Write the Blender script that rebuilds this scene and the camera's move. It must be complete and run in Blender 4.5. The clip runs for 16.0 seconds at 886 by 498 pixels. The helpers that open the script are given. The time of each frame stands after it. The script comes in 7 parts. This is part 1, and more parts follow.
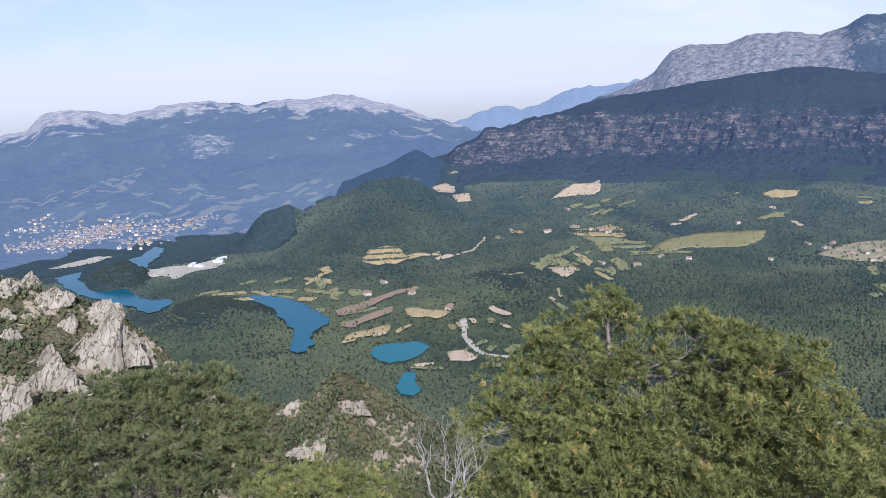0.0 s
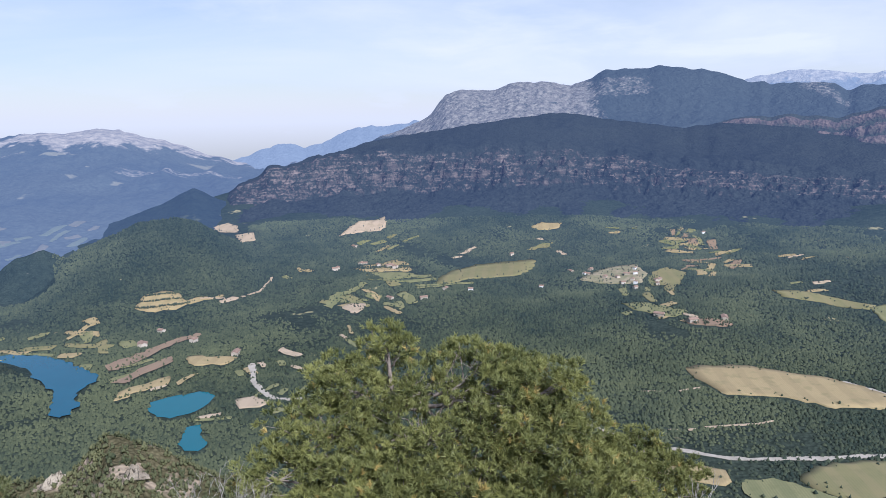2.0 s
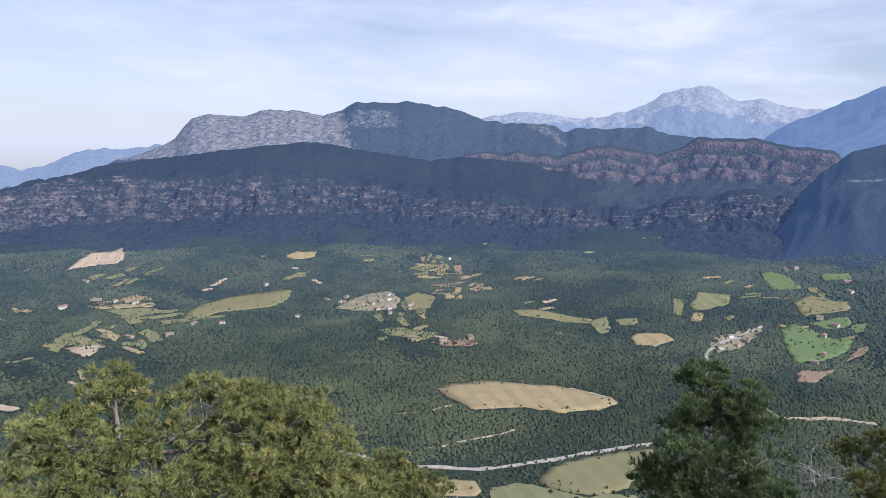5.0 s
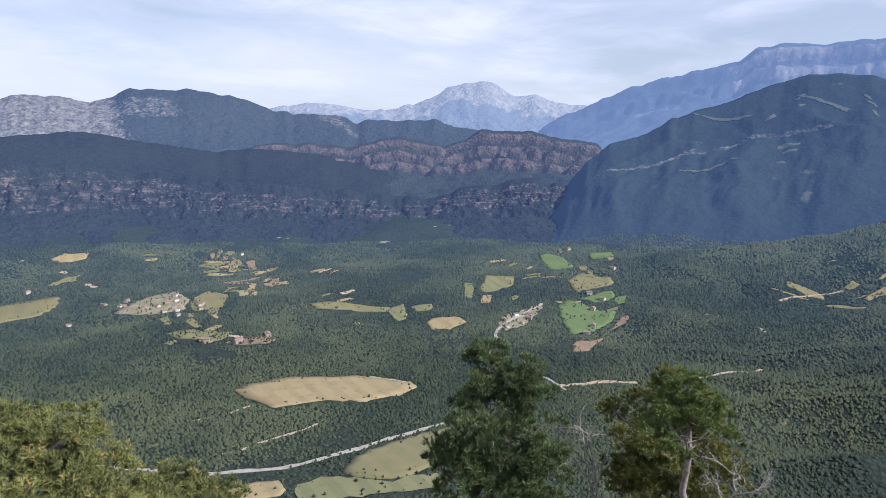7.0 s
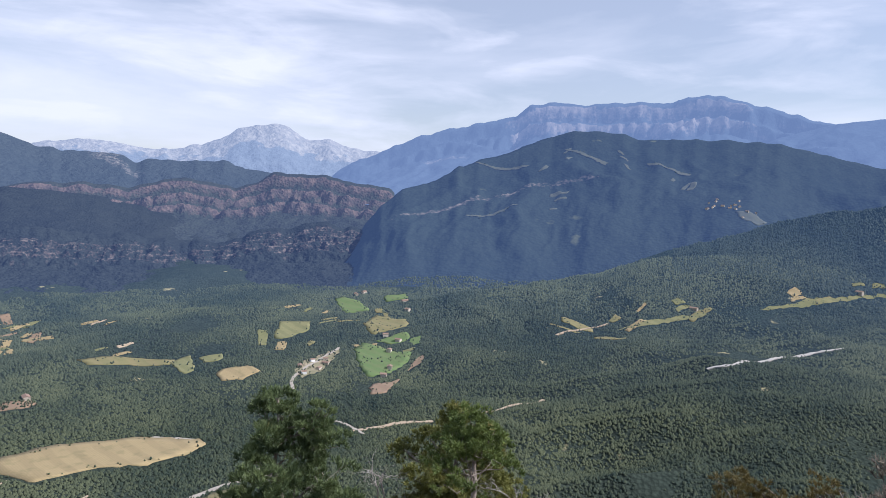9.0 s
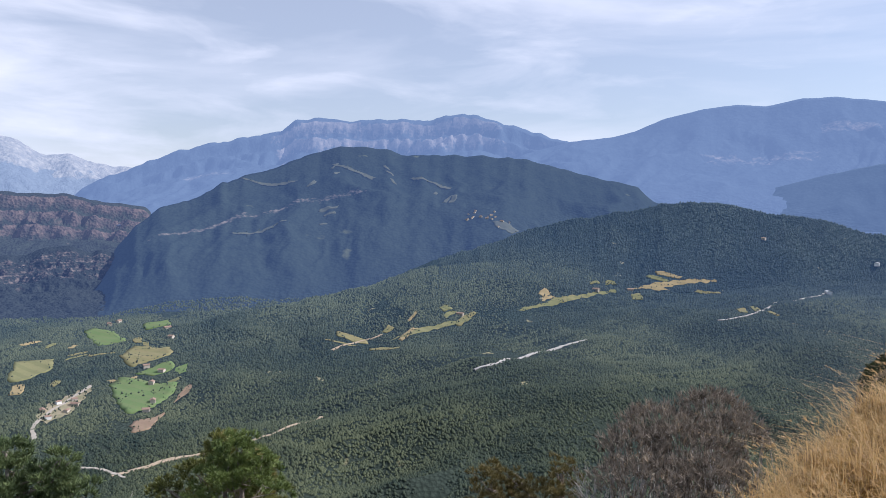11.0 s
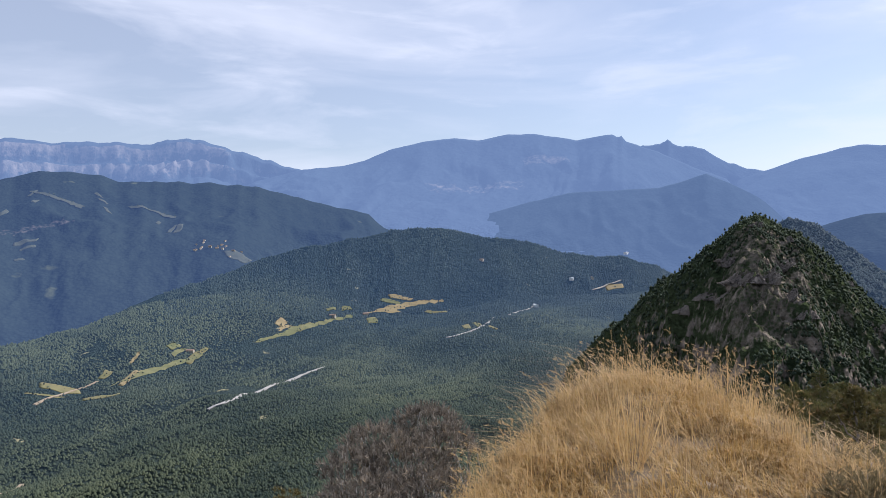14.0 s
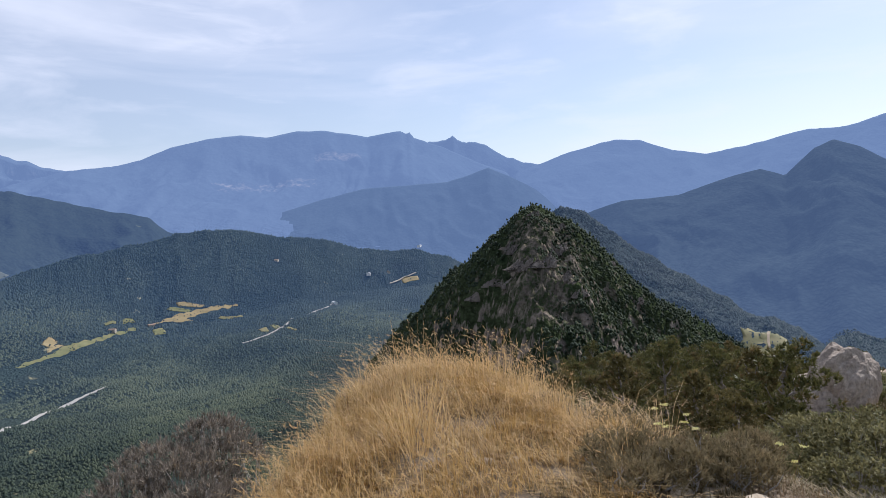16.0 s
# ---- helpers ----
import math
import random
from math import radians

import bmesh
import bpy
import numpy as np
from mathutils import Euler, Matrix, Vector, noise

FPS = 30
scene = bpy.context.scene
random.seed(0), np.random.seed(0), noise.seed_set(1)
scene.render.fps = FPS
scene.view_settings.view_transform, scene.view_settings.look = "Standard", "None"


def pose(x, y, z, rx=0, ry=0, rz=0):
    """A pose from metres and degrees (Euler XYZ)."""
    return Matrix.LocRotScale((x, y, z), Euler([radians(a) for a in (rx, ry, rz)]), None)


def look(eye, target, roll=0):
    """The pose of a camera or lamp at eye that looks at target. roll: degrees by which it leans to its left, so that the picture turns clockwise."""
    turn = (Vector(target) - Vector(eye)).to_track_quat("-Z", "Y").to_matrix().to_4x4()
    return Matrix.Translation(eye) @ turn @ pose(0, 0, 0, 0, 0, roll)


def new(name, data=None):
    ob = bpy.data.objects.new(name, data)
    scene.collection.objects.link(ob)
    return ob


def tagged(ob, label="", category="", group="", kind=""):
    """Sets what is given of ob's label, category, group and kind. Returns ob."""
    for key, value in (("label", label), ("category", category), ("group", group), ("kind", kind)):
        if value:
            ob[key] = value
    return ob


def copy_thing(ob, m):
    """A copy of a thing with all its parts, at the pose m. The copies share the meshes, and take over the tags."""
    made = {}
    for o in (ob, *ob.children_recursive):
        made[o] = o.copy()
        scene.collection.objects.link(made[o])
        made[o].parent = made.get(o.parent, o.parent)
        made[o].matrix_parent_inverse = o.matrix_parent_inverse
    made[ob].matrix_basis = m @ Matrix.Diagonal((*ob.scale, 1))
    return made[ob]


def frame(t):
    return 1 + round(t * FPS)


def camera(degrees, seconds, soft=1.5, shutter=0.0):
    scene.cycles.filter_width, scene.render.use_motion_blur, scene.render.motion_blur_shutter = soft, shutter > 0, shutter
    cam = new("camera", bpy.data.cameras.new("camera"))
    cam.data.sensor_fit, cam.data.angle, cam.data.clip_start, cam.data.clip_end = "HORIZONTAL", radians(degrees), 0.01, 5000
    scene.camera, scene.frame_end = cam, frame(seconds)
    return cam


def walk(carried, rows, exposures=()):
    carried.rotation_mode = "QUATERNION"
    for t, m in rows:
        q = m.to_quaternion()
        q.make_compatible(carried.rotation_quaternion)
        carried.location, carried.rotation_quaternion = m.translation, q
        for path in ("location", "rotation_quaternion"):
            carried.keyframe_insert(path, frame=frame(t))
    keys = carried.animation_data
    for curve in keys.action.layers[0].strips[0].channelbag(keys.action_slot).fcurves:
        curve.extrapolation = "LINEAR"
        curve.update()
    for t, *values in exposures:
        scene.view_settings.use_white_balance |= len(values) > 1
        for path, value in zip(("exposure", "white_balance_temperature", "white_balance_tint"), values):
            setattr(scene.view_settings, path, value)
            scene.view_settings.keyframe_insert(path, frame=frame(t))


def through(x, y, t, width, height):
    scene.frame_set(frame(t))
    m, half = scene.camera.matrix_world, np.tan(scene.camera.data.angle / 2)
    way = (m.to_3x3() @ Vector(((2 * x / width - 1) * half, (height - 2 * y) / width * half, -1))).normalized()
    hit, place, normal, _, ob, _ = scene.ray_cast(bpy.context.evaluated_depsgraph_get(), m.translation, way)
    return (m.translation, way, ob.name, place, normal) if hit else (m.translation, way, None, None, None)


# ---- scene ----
# The viewer turns on the spot, with the camera held at arm's length.
EYE, ARM = 1.65, 0.45


def held(yaw, pitch, roll):
    a = radians(-yaw)
    return pose(ARM * math.sin(a), ARM * math.cos(a), EYE, 90 + pitch, roll, yaw)


cam = camera(65.06, 16.0, soft=0.75)
walk(cam, [
    (0, held(-0.58, -13.14, 2.51)),
    (0.5, held(-5.34, -13.46, 2.16)),
    (1, held(-9.53, -13.39, 2.11)),
    (1.5, held(-13.62, -11.36, 1.94)),
    (2, held(-17.99, -10.61, 1.16)),
    (2.5, held(-20.13, -9.87, 0.57)),
    (3, held(-21.78, -9.87, 0.60)),
    (3.5, held(-23.38, -9.71, 0.56)),
    (4, held(-27.17, -9.82, 1.19)),
    (4.5, held(-31.73, -8.46, 0.04)),
    (5, held(-37.88, -8.28, -0.93)),
    (5.2, held(-40.14, -8.29, -1.05)),
    (7.3, held(-56.31, -7.89, -1.45)),
    (7.5, held(-57.14, -7.05, -1.65)),
    (8, held(-58.85, -6.38, -1.54)),
    (8.5, held(-63.28, -6.94, -1.80)),
    (9, held(-71.47, -4.60, -2.19)),
    (9.5, held(-77.20, -3.42, -1.96)),
    (9.7, held(-79.43, -3.46, -1.67)),
    (11.8, held(-94.71, -2.86, -0.02)),
    (12, held(-95.75, -3.00, 0.29)),
    (12.5, held(-98.63, -2.22, 0.13)),
    (13, held(-101.09, -1.53, -0.19)),
    (13.5, held(-106.37, -1.59, 0.58)),
    (14, held(-111.92, -0.56, 0.56)),
    (14.5, held(-116.60, -0.65, 1.26)),
    (15, held(-121.14, -1.20, 2.58)),
    (15.5, held(-125.31, -2.03, 3.25)),
    (16, held(-128.68, -1.37, 3.21)),
], [(0, 0.08, 5500, 18), (4, 0.0, 5550, 18), (9, 0.1, 5800, 18), (16, 0.05, 5850, 16)])

# ---------------------------------------------------------------- sky and sun
SUN_AZ, SUN_EL = radians(168), radians(39)      # azimuth clockwise from +y
scene.view_settings.exposure = 0.0
world = bpy.data.worlds.new("sky")
scene.world = world
world.use_nodes = True
wn, wl = world.node_tree.nodes, world.node_tree.links
wn.clear()
w_out = wn.new("ShaderNodeOutputWorld")
w_bg = wn.new("ShaderNodeBackground")
w_sky = wn.new("ShaderNodeTexSky")
w_sky.sky_type, w_sky.sun_disc = "NISHITA", False
w_sky.sun_elevation, w_sky.sun_rotation = SUN_EL, SUN_AZ
w_sky.altitude, w_sky.air_density, w_sky.dust_density, w_sky.ozone_density = 900, 1.2, 1.2, 1.0
w_co = wn.new("ShaderNodeTexCoord")
w_sep = wn.new("ShaderNodeSeparateXYZ")
wl.new(w_co.outputs["Generated"], w_sep.inputs[0])


def w_math(op, a, b=0.0, clamp=False):
    n = wn.new("ShaderNodeMath")
    n.operation, n.use_clamp = op, clamp
    for i, v in enumerate((a, b)):
        if isinstance(v, bpy.types.NodeSocket):
            wl.new(v, n.inputs[i])
        else:
            n.inputs[i].default_value = v
    return n.outputs[0]


def w_noise(scale, detail, stretch, turn):
    mp = wn.new("ShaderNodeMapping")
    mp.inputs["Scale"].default_value, mp.inputs["Rotation"].default_value = stretch, turn
    wl.new(w_co.outputs["Generated"], mp.inputs["Vector"])
    n = wn.new("ShaderNodeTexNoise")
    n.inputs["Scale"].default_value, n.inputs["Detail"].default_value = scale, detail
    n.inputs["Roughness"].default_value, n.inputs["Distortion"].default_value = 0.55, 0.4
    wl.new(mp.outputs["Vector"], n.inputs["Vector"])
    return n.outputs["Fac"]


# thin high cloud: broad veils, finer wisps, and the pale band over the horizon
veil = w_math("MULTIPLY", w_math("SUBTRACT", w_noise(1.7, 6, (1.0, 1.0, 5.0), (0.06, -0.10, 0.3)), 0.40), 3.2, True)
wisp = w_math("MULTIPLY", w_math("SUBTRACT", w_noise(5.0, 7, (1.0, 1.0, 4.0), (0.1, -0.16, 1.1)), 0.50), 3.0, True)
low = w_math("SUBTRACT", 1.0, w_math("MULTIPLY", w_math("ABSOLUTE", w_sep.outputs[2]), 5.0), True)
low = w_math("MULTIPLY", low, low)
east = w_math("ADD", w_math("MULTIPLY", w_sep.outputs[0], math.sin(radians(62))), w_math("MULTIPLY", w_sep.outputs[1], math.cos(radians(62))))
veil = w_math("MULTIPLY", veil, w_math("ADD", w_math("MULTIPLY", east, 0.55), 0.45, True))
cloud = w_math("ADD", w_math("ADD", w_math("MULTIPLY", veil, 0.58), w_math("MULTIPLY", wisp, 0.46)), w_math("ADD", w_math("MULTIPLY", w_math("MAXIMUM", east, 0.0), 0.14), 0.24))
cloud = w_math("MAXIMUM", cloud, w_math("MULTIPLY", low, 0.78), True)
w_mix = wn.new("ShaderNodeMix")
w_mix.data_type = "RGBA"
w_mix.inputs["B"].default_value = (9.1, 9.4, 9.95, 1)
wl.new(cloud, w_mix.inputs["Factor"])
wl.new(w_sky.outputs["Color"], w_mix.inputs["A"])
# thin cloud is brighter towards the sun
side = w_math("ADD", w_math("MULTIPLY", w_sep.outputs[0], math.sin(SUN_AZ)), w_math("MULTIPLY", w_sep.outputs[1], math.cos(SUN_AZ)))
glare = w_math("ADD", w_math("MULTIPLY", side, 0.025), 0.94)
w_scale = wn.new("ShaderNodeVectorMath")
w_scale.operation = "SCALE"
wl.new(w_mix.outputs["Result"], w_scale.inputs[0])
wl.new(glare, w_scale.inputs["Scale"])
wl.new(w_scale.outputs[0], w_bg.inputs["Color"])
w_bg.inputs["Strength"].default_value = 0.10
wl.new(w_bg.outputs["Background"], w_out.inputs["Surface"])

sun = new("sun", bpy.data.lights.new("sun", "SUN"))
sun.data.energy, sun.data.angle, sun.data.color = 5.0, radians(0.6), (1.0, 0.95, 0.86)
sun.matrix_world = look((0, 0, 0), (-math.sin(SUN_AZ) * math.cos(SUN_EL), -math.cos(SUN_AZ) * math.cos(SUN_EL), -math.sin(SUN_EL)))

# ---------------------------------------------------------------- materials
def nodes_of(name):
    m = bpy.data.materials.new(name)
    m.use_nodes = True
    nt = m.node_tree
    nt.nodes.clear()
    out = nt.nodes.new("ShaderNodeOutputMaterial")
    bsdf = nt.nodes.new("ShaderNodeBsdfPrincipled")
    nt.links.new(bsdf.outputs["BSDF"], out.inputs["Surface"])
    return m, nt, bsdf


def tex(nt, kind, scale, detail=4.0, rough=0.55, stretch=None):
    """A noise texture on positions in the world, scale in 1 / metre."""
    geo = nt.nodes.new("ShaderNodeNewGeometry")
    vec = geo.outputs["Position"]
    if stretch:
        mp = nt.nodes.new("ShaderNodeMapping")
        mp.inputs["Scale"].default_value = stretch
        nt.links.new(vec, mp.inputs["Vector"])
        vec = mp.outputs["Vector"]
    n = nt.nodes.new("ShaderNodeTexNoise" if kind == "noise" else "ShaderNodeTexVoronoi")
    n.inputs["Scale"].default_value = scale
    if kind == "noise":
        n.inputs["Detail"].default_value, n.inputs["Roughness"].default_value = detail, rough
        nt.links.new(vec, n.inputs["Vector"])
        return n.outputs["Fac"]
    nt.links.new(vec, n.inputs["Vector"])
    return n.outputs["Distance"]


def mix(nt, fac, a, b, mode="MIX"):
    m = nt.nodes.new("ShaderNodeMix")
    m.data_type, m.blend_type = "RGBA", mode
    for sock, v in (("Factor", fac), ("A", a), ("B", b)):
        if isinstance(v, bpy.types.NodeSocket):
            nt.links.new(v, m.inputs[sock])
        elif sock == "Factor":
            m.inputs[sock].default_value = v
        else:
            m.inputs[sock].default_value = (*v, 1)
    return m.outputs["Result"]


def math_node(nt, op, a, b=0.0, clamp=False):
    m = nt.nodes.new("ShaderNodeMath")
    m.operation, m.use_clamp = op, clamp
    for i, v in enumerate((a, b)):
        if isinstance(v, bpy.types.NodeSocket):
            nt.links.new(v, m.inputs[i])
        else:
            m.inputs[i].default_value = v
    return m.outputs[0]


def span(nt, v, lo, hi):
    r = nt.nodes.new("ShaderNodeMapRange")
    r.inputs["From Min"].default_value, r.inputs["From Max"].default_value = lo, hi
    nt.links.new(v, r.inputs["Value"])
    return r.outputs["Result"]


def bump(nt, bsdf, height, strength, distance):
    b = nt.nodes.new("ShaderNodeBump")
    b.inputs["Strength"].default_value, b.inputs["Distance"].default_value = strength, distance
    nt.links.new(height, b.inputs["Height"])
    nt.links.new(b.outputs["Normal"], bsdf.inputs["Normal"])


def axis(nt, output, which):
    geo = nt.nodes.new("ShaderNodeNewGeometry")
    sep = nt.nodes.new("ShaderNodeSeparateXYZ")
    nt.links.new(geo.outputs[output], sep.inputs[0])
    return sep.outputs[which]


def haze_glow(nt, bsdf, haze, reach=None):
    """Painted haze, no light source: the far backdrop, too far off to shift, emits faint blue, with reach more by
    distance.
    """
    bsdf.inputs["Emission Color"].default_value = (*haze, 1)
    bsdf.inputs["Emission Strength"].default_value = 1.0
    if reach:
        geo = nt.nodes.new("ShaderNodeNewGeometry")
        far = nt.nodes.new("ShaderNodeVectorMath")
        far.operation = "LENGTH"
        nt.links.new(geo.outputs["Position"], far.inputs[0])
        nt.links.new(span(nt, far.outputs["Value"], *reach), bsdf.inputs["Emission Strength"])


def slope_material(name, dark, light, rock, rock_dark, steep=(0.45, 0.7), high=None, patches=0.0,
                   grain=0.05, rough=0.9, haze=None, patch_colour=(0.30, 0.27, 0.15), rock_share=1.0, relief=0.6, layers=(0.35, 0.35, 2.6), reach=None, even=0.0, mottle=0.35, soft=(0.44, 0.74), ribs=0.0):
    """A wooded mountainside: woods in two tones, bare rock where it is steep or high, a few meadows."""
    m, nt, bsdf = nodes_of(name)
    big = tex(nt, "noise", grain * 0.08, 5)
    fine = tex(nt, "noise", grain, 5, 0.65)
    speck = tex(nt, "voronoi", grain * 3.0)
    woods = mix(nt, span(nt, big, 0.38, 0.62), dark, light)
    woods = mix(nt, span(nt, speck, 0.0, 0.75), woods, mix(nt, 0.55, woods, dark, "MULTIPLY"))
    woods = mix(nt, math_node(nt, "MULTIPLY", span(nt, fine, 0.40, 0.70), 0.6), woods, light)
    if even:
        woods = mix(nt, even, woods, tuple((p + q) / 2 for p, q in zip(dark, light)))
    if patches:
        spots = tex(nt, "noise", grain * 0.22, 3, 0.6)
        woods = mix(nt, span(nt, spots, 0.72 - patches, 0.76 - patches), woods, patch_colour)
    strata = tex(nt, "noise", grain * 1.2, 4, 0.6, layers)
    flutes = tex(nt, "noise", grain * 1.6, 4, 0.6, (1.0, 1.0, 0.25))
    stone = mix(nt, span(nt, strata, 0.35, 0.65), rock_dark, rock)
    stone = mix(nt, math_node(nt, "MULTIPLY", span(nt, flutes, 0.5, 0.66), 0.8), stone, rock_dark)
    steepness = math_node(nt, "SUBTRACT", 1.0, axis(nt, "Normal", 2))
    steepness = math_node(nt, "ADD", steepness, math_node(nt, "MULTIPLY", math_node(nt, "SUBTRACT", fine, 0.5), 0.9))
    mask = span(nt, steepness, *steep)
    if high:
        up = span(nt, axis(nt, "Position", 2), *high)
        up = math_node(nt, "ADD", up, math_node(nt, "MULTIPLY", math_node(nt, "SUBTRACT", tex(nt, "noise", grain * 0.4, 6, 0.65), 0.5), 2.6))
        mask = math_node(nt, "MAXIMUM", mask, span(nt, up, 0.45, 0.75))
    mask = math_node(nt, "MULTIPLY", mask, rock_share, True)
    ledge = nt.nodes.new("ShaderNodeAttribute")
    ledge.attribute_name = "rock"
    bands = math_node(nt, "ADD", math_node(nt, "MULTIPLY", math_node(nt, "SUBTRACT", strata, 0.5), 1.5),
                      math_node(nt, "MULTIPLY", math_node(nt, "SUBTRACT", fine, 0.5), 1.5))
    bands = math_node(nt, "ADD", bands, math_node(nt, "MULTIPLY", math_node(nt, "SUBTRACT", flutes, 0.5), 1.6))
    bands = math_node(nt, "ADD", bands, math_node(nt, "MULTIPLY", math_node(nt, "SUBTRACT", speck, 0.35), 0.9))
    shown = math_node(nt, "ADD", ledge.outputs["Fac"], math_node(nt, "MULTIPLY", bands, mottle))
    shown = math_node(nt, "MULTIPLY", span(nt, shown, *soft), math_node(nt, "GREATER_THAN", ledge.outputs["Fac"], 0.05))
    mask = math_node(nt, "MAXIMUM", mask, shown)
    nt.links.new(mix(nt, mask, woods, stone), bsdf.inputs["Base Color"])
    bsdf.inputs["Roughness"].default_value = rough
    bsdf.inputs["Specular IOR Level"].default_value = 0.0
    # haze before the slope, emitted by the slope itself
    if haze:
        haze_glow(nt, bsdf, haze, reach)
    form = math_node(nt, "ADD", speck, math_node(nt, "MULTIPLY", fine, 2.0))
    if ribs:
        form = math_node(nt, "ADD", math_node(nt, "MULTIPLY", form, 0.4), math_node(nt, "MULTIPLY", flutes, ribs))
    bump(nt, bsdf, form, relief, 0.35 / grain)
    return m


def leaf_material(name, dark, light, rough=0.6, through=0.25, dry=None, clumps=0.9, each=0.4):
    """Leaves or needles: clump by clump lighter or darker, each leaf a little different, some dry."""
    m, nt, bsdf = nodes_of(name)
    geo = nt.nodes.new("ShaderNodeNewGeometry")
    tone = span(nt, tex(nt, "noise", clumps, 2), 0.34, 0.66)
    fac = math_node(nt, "ADD", math_node(nt, "MULTIPLY", tone, 1 - each), math_node(nt, "MULTIPLY", geo.outputs["Random Per Island"], each))
    col = mix(nt, fac, dark, light)
    if dry:
        some = math_node(nt, "MULTIPLY", span(nt, tex(nt, "noise", clumps * 1.7, 2), 0.60, 0.68), 0.75)
        col = mix(nt, some, col, dry)
    nt.links.new(col, bsdf.inputs["Base Color"])
    bsdf.inputs["Roughness"].default_value = rough
    bsdf.inputs["Specular IOR Level"].default_value = 0.3
    if through:
        tr = nt.nodes.new("ShaderNodeBsdfTranslucent")
        nt.links.new(col, tr.inputs["Color"])
        mx = nt.nodes.new("ShaderNodeMixShader")
        mx.inputs[0].default_value = through
        nt.links.new(bsdf.outputs["BSDF"], mx.inputs[1])
        nt.links.new(tr.outputs["BSDF"], mx.inputs[2])
        nt.links.new(mx.outputs["Shader"], nt.nodes["Material Output"].inputs["Surface"])
    return m


def tuft_material(name, dark, light, dry, dry_share=0.12, through=0.2):
    """Needles in tufts: each tuft of its own age, from deep green to yellow, a few of them dry; pale towards the tips."""
    m, nt, bsdf = nodes_of(name)
    tone, tip = nt.nodes.new("ShaderNodeAttribute"), nt.nodes.new("ShaderNodeAttribute")
    tone.attribute_name, tip.attribute_name = "tone", "tip"
    branch = span(nt, tex(nt, "noise", 2.2, 3), 0.35, 0.65)
    fac = math_node(nt, "ADD", math_node(nt, "MULTIPLY", tone.outputs["Fac"], 0.62), math_node(nt, "MULTIPLY", branch, 0.38))
    col = mix(nt, fac, dark, light)
    col = mix(nt, math_node(nt, "GREATER_THAN", tone.outputs["Fac"], 1 - dry_share), col, dry)
    col = mix(nt, math_node(nt, "MULTIPLY", tip.outputs["Fac"], 0.30), col, light)
    nt.links.new(col, bsdf.inputs["Base Color"])
    bsdf.inputs["Roughness"].default_value, bsdf.inputs["Specular IOR Level"].default_value = 0.5, 0.3
    tr, mx = nt.nodes.new("ShaderNodeBsdfTranslucent"), nt.nodes.new("ShaderNodeMixShader")
    nt.links.new(col, tr.inputs["Color"])
    mx.inputs[0].default_value = through
    nt.links.new(bsdf.outputs["BSDF"], mx.inputs[1])
    nt.links.new(tr.outputs["BSDF"], mx.inputs[2])
    nt.links.new(mx.outputs["Shader"], nt.nodes["Material Output"].inputs["Surface"])
    return m


def plain_material(name, a, b, scale, rough=0.85, relief=0.02, metal=0.0, haze=None):
    m, nt, bsdf = nodes_of(name)
    n1, n2 = tex(nt, "noise", scale, 6, 0.6), tex(nt, "noise", scale * 0.13, 3)
    col = mix(nt, span(nt, n1, 0.3, 0.7), a, b)
    col = mix(nt, math_node(nt, "MULTIPLY", span(nt, n2, 0.4, 0.65), 0.45), col, a)
    nt.links.new(col, bsdf.inputs["Base Color"])
    bsdf.inputs["Roughness"].default_value, bsdf.inputs["Metallic"].default_value = rough, metal
    bump(nt, bsdf, n1, 0.7, relief)
    # painted haze: the surface emits it
    if haze:
        haze_glow(nt, bsdf, haze)
    return m


LIMESTONE, LIMESTONE_DARK = (0.52, 0.48, 0.41), (0.30, 0.28, 0.25)

# Valley haze painted as emitted blue, from 1000 m to full at 1950 m
LAND_HAZE, LAND_REACH = (0.016, 0.033, 0.068), (1000, 1950)
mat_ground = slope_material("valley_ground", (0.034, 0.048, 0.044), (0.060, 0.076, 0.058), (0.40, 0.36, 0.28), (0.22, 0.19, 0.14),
                            steep=(0.55, 0.8), grain=0.06, patches=0.03, haze=LAND_HAZE, reach=LAND_REACH, even=0.3, relief=0.4)
mat_ridge = slope_material("near_ridge_ground", (0.055, 0.066, 0.030), (0.17, 0.15, 0.085), (0.52, 0.45, 0.35), (0.30, 0.25, 0.19),
                           steep=(0.42, 0.62), grain=0.22, patches=0.20, patch_colour=(0.36, 0.29, 0.21))
mat_peak = slope_material("near_peak_rock", (0.030, 0.045, 0.022), (0.07, 0.085, 0.04), (0.30, 0.245, 0.19), (0.11, 0.09, 0.075),
                          steep=(0.50, 0.72), grain=0.20, layers=(0.9, 0.9, 0.6))
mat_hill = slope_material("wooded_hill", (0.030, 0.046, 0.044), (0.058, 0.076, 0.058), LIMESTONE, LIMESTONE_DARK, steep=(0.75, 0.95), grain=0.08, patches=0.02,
                          haze=LAND_HAZE, reach=LAND_REACH, even=0.3)
# Each range below emits its own blue, standing in for haze before it
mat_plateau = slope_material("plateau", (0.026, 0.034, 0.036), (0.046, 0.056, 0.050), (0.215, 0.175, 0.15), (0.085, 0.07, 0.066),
                             steep=(0.55, 0.9), grain=0.045, haze=(0.024, 0.040, 0.088), layers=(0.4, 0.4, 3.2), relief=0.5, even=0.3, mottle=0.55, soft=(0.46, 0.80))
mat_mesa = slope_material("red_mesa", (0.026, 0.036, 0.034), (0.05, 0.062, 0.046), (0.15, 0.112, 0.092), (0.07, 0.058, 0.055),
                          steep=(0.40, 0.75), grain=0.03, haze=(0.044, 0.062, 0.118), layers=(0.9, 0.9, 0.9), even=0.3)
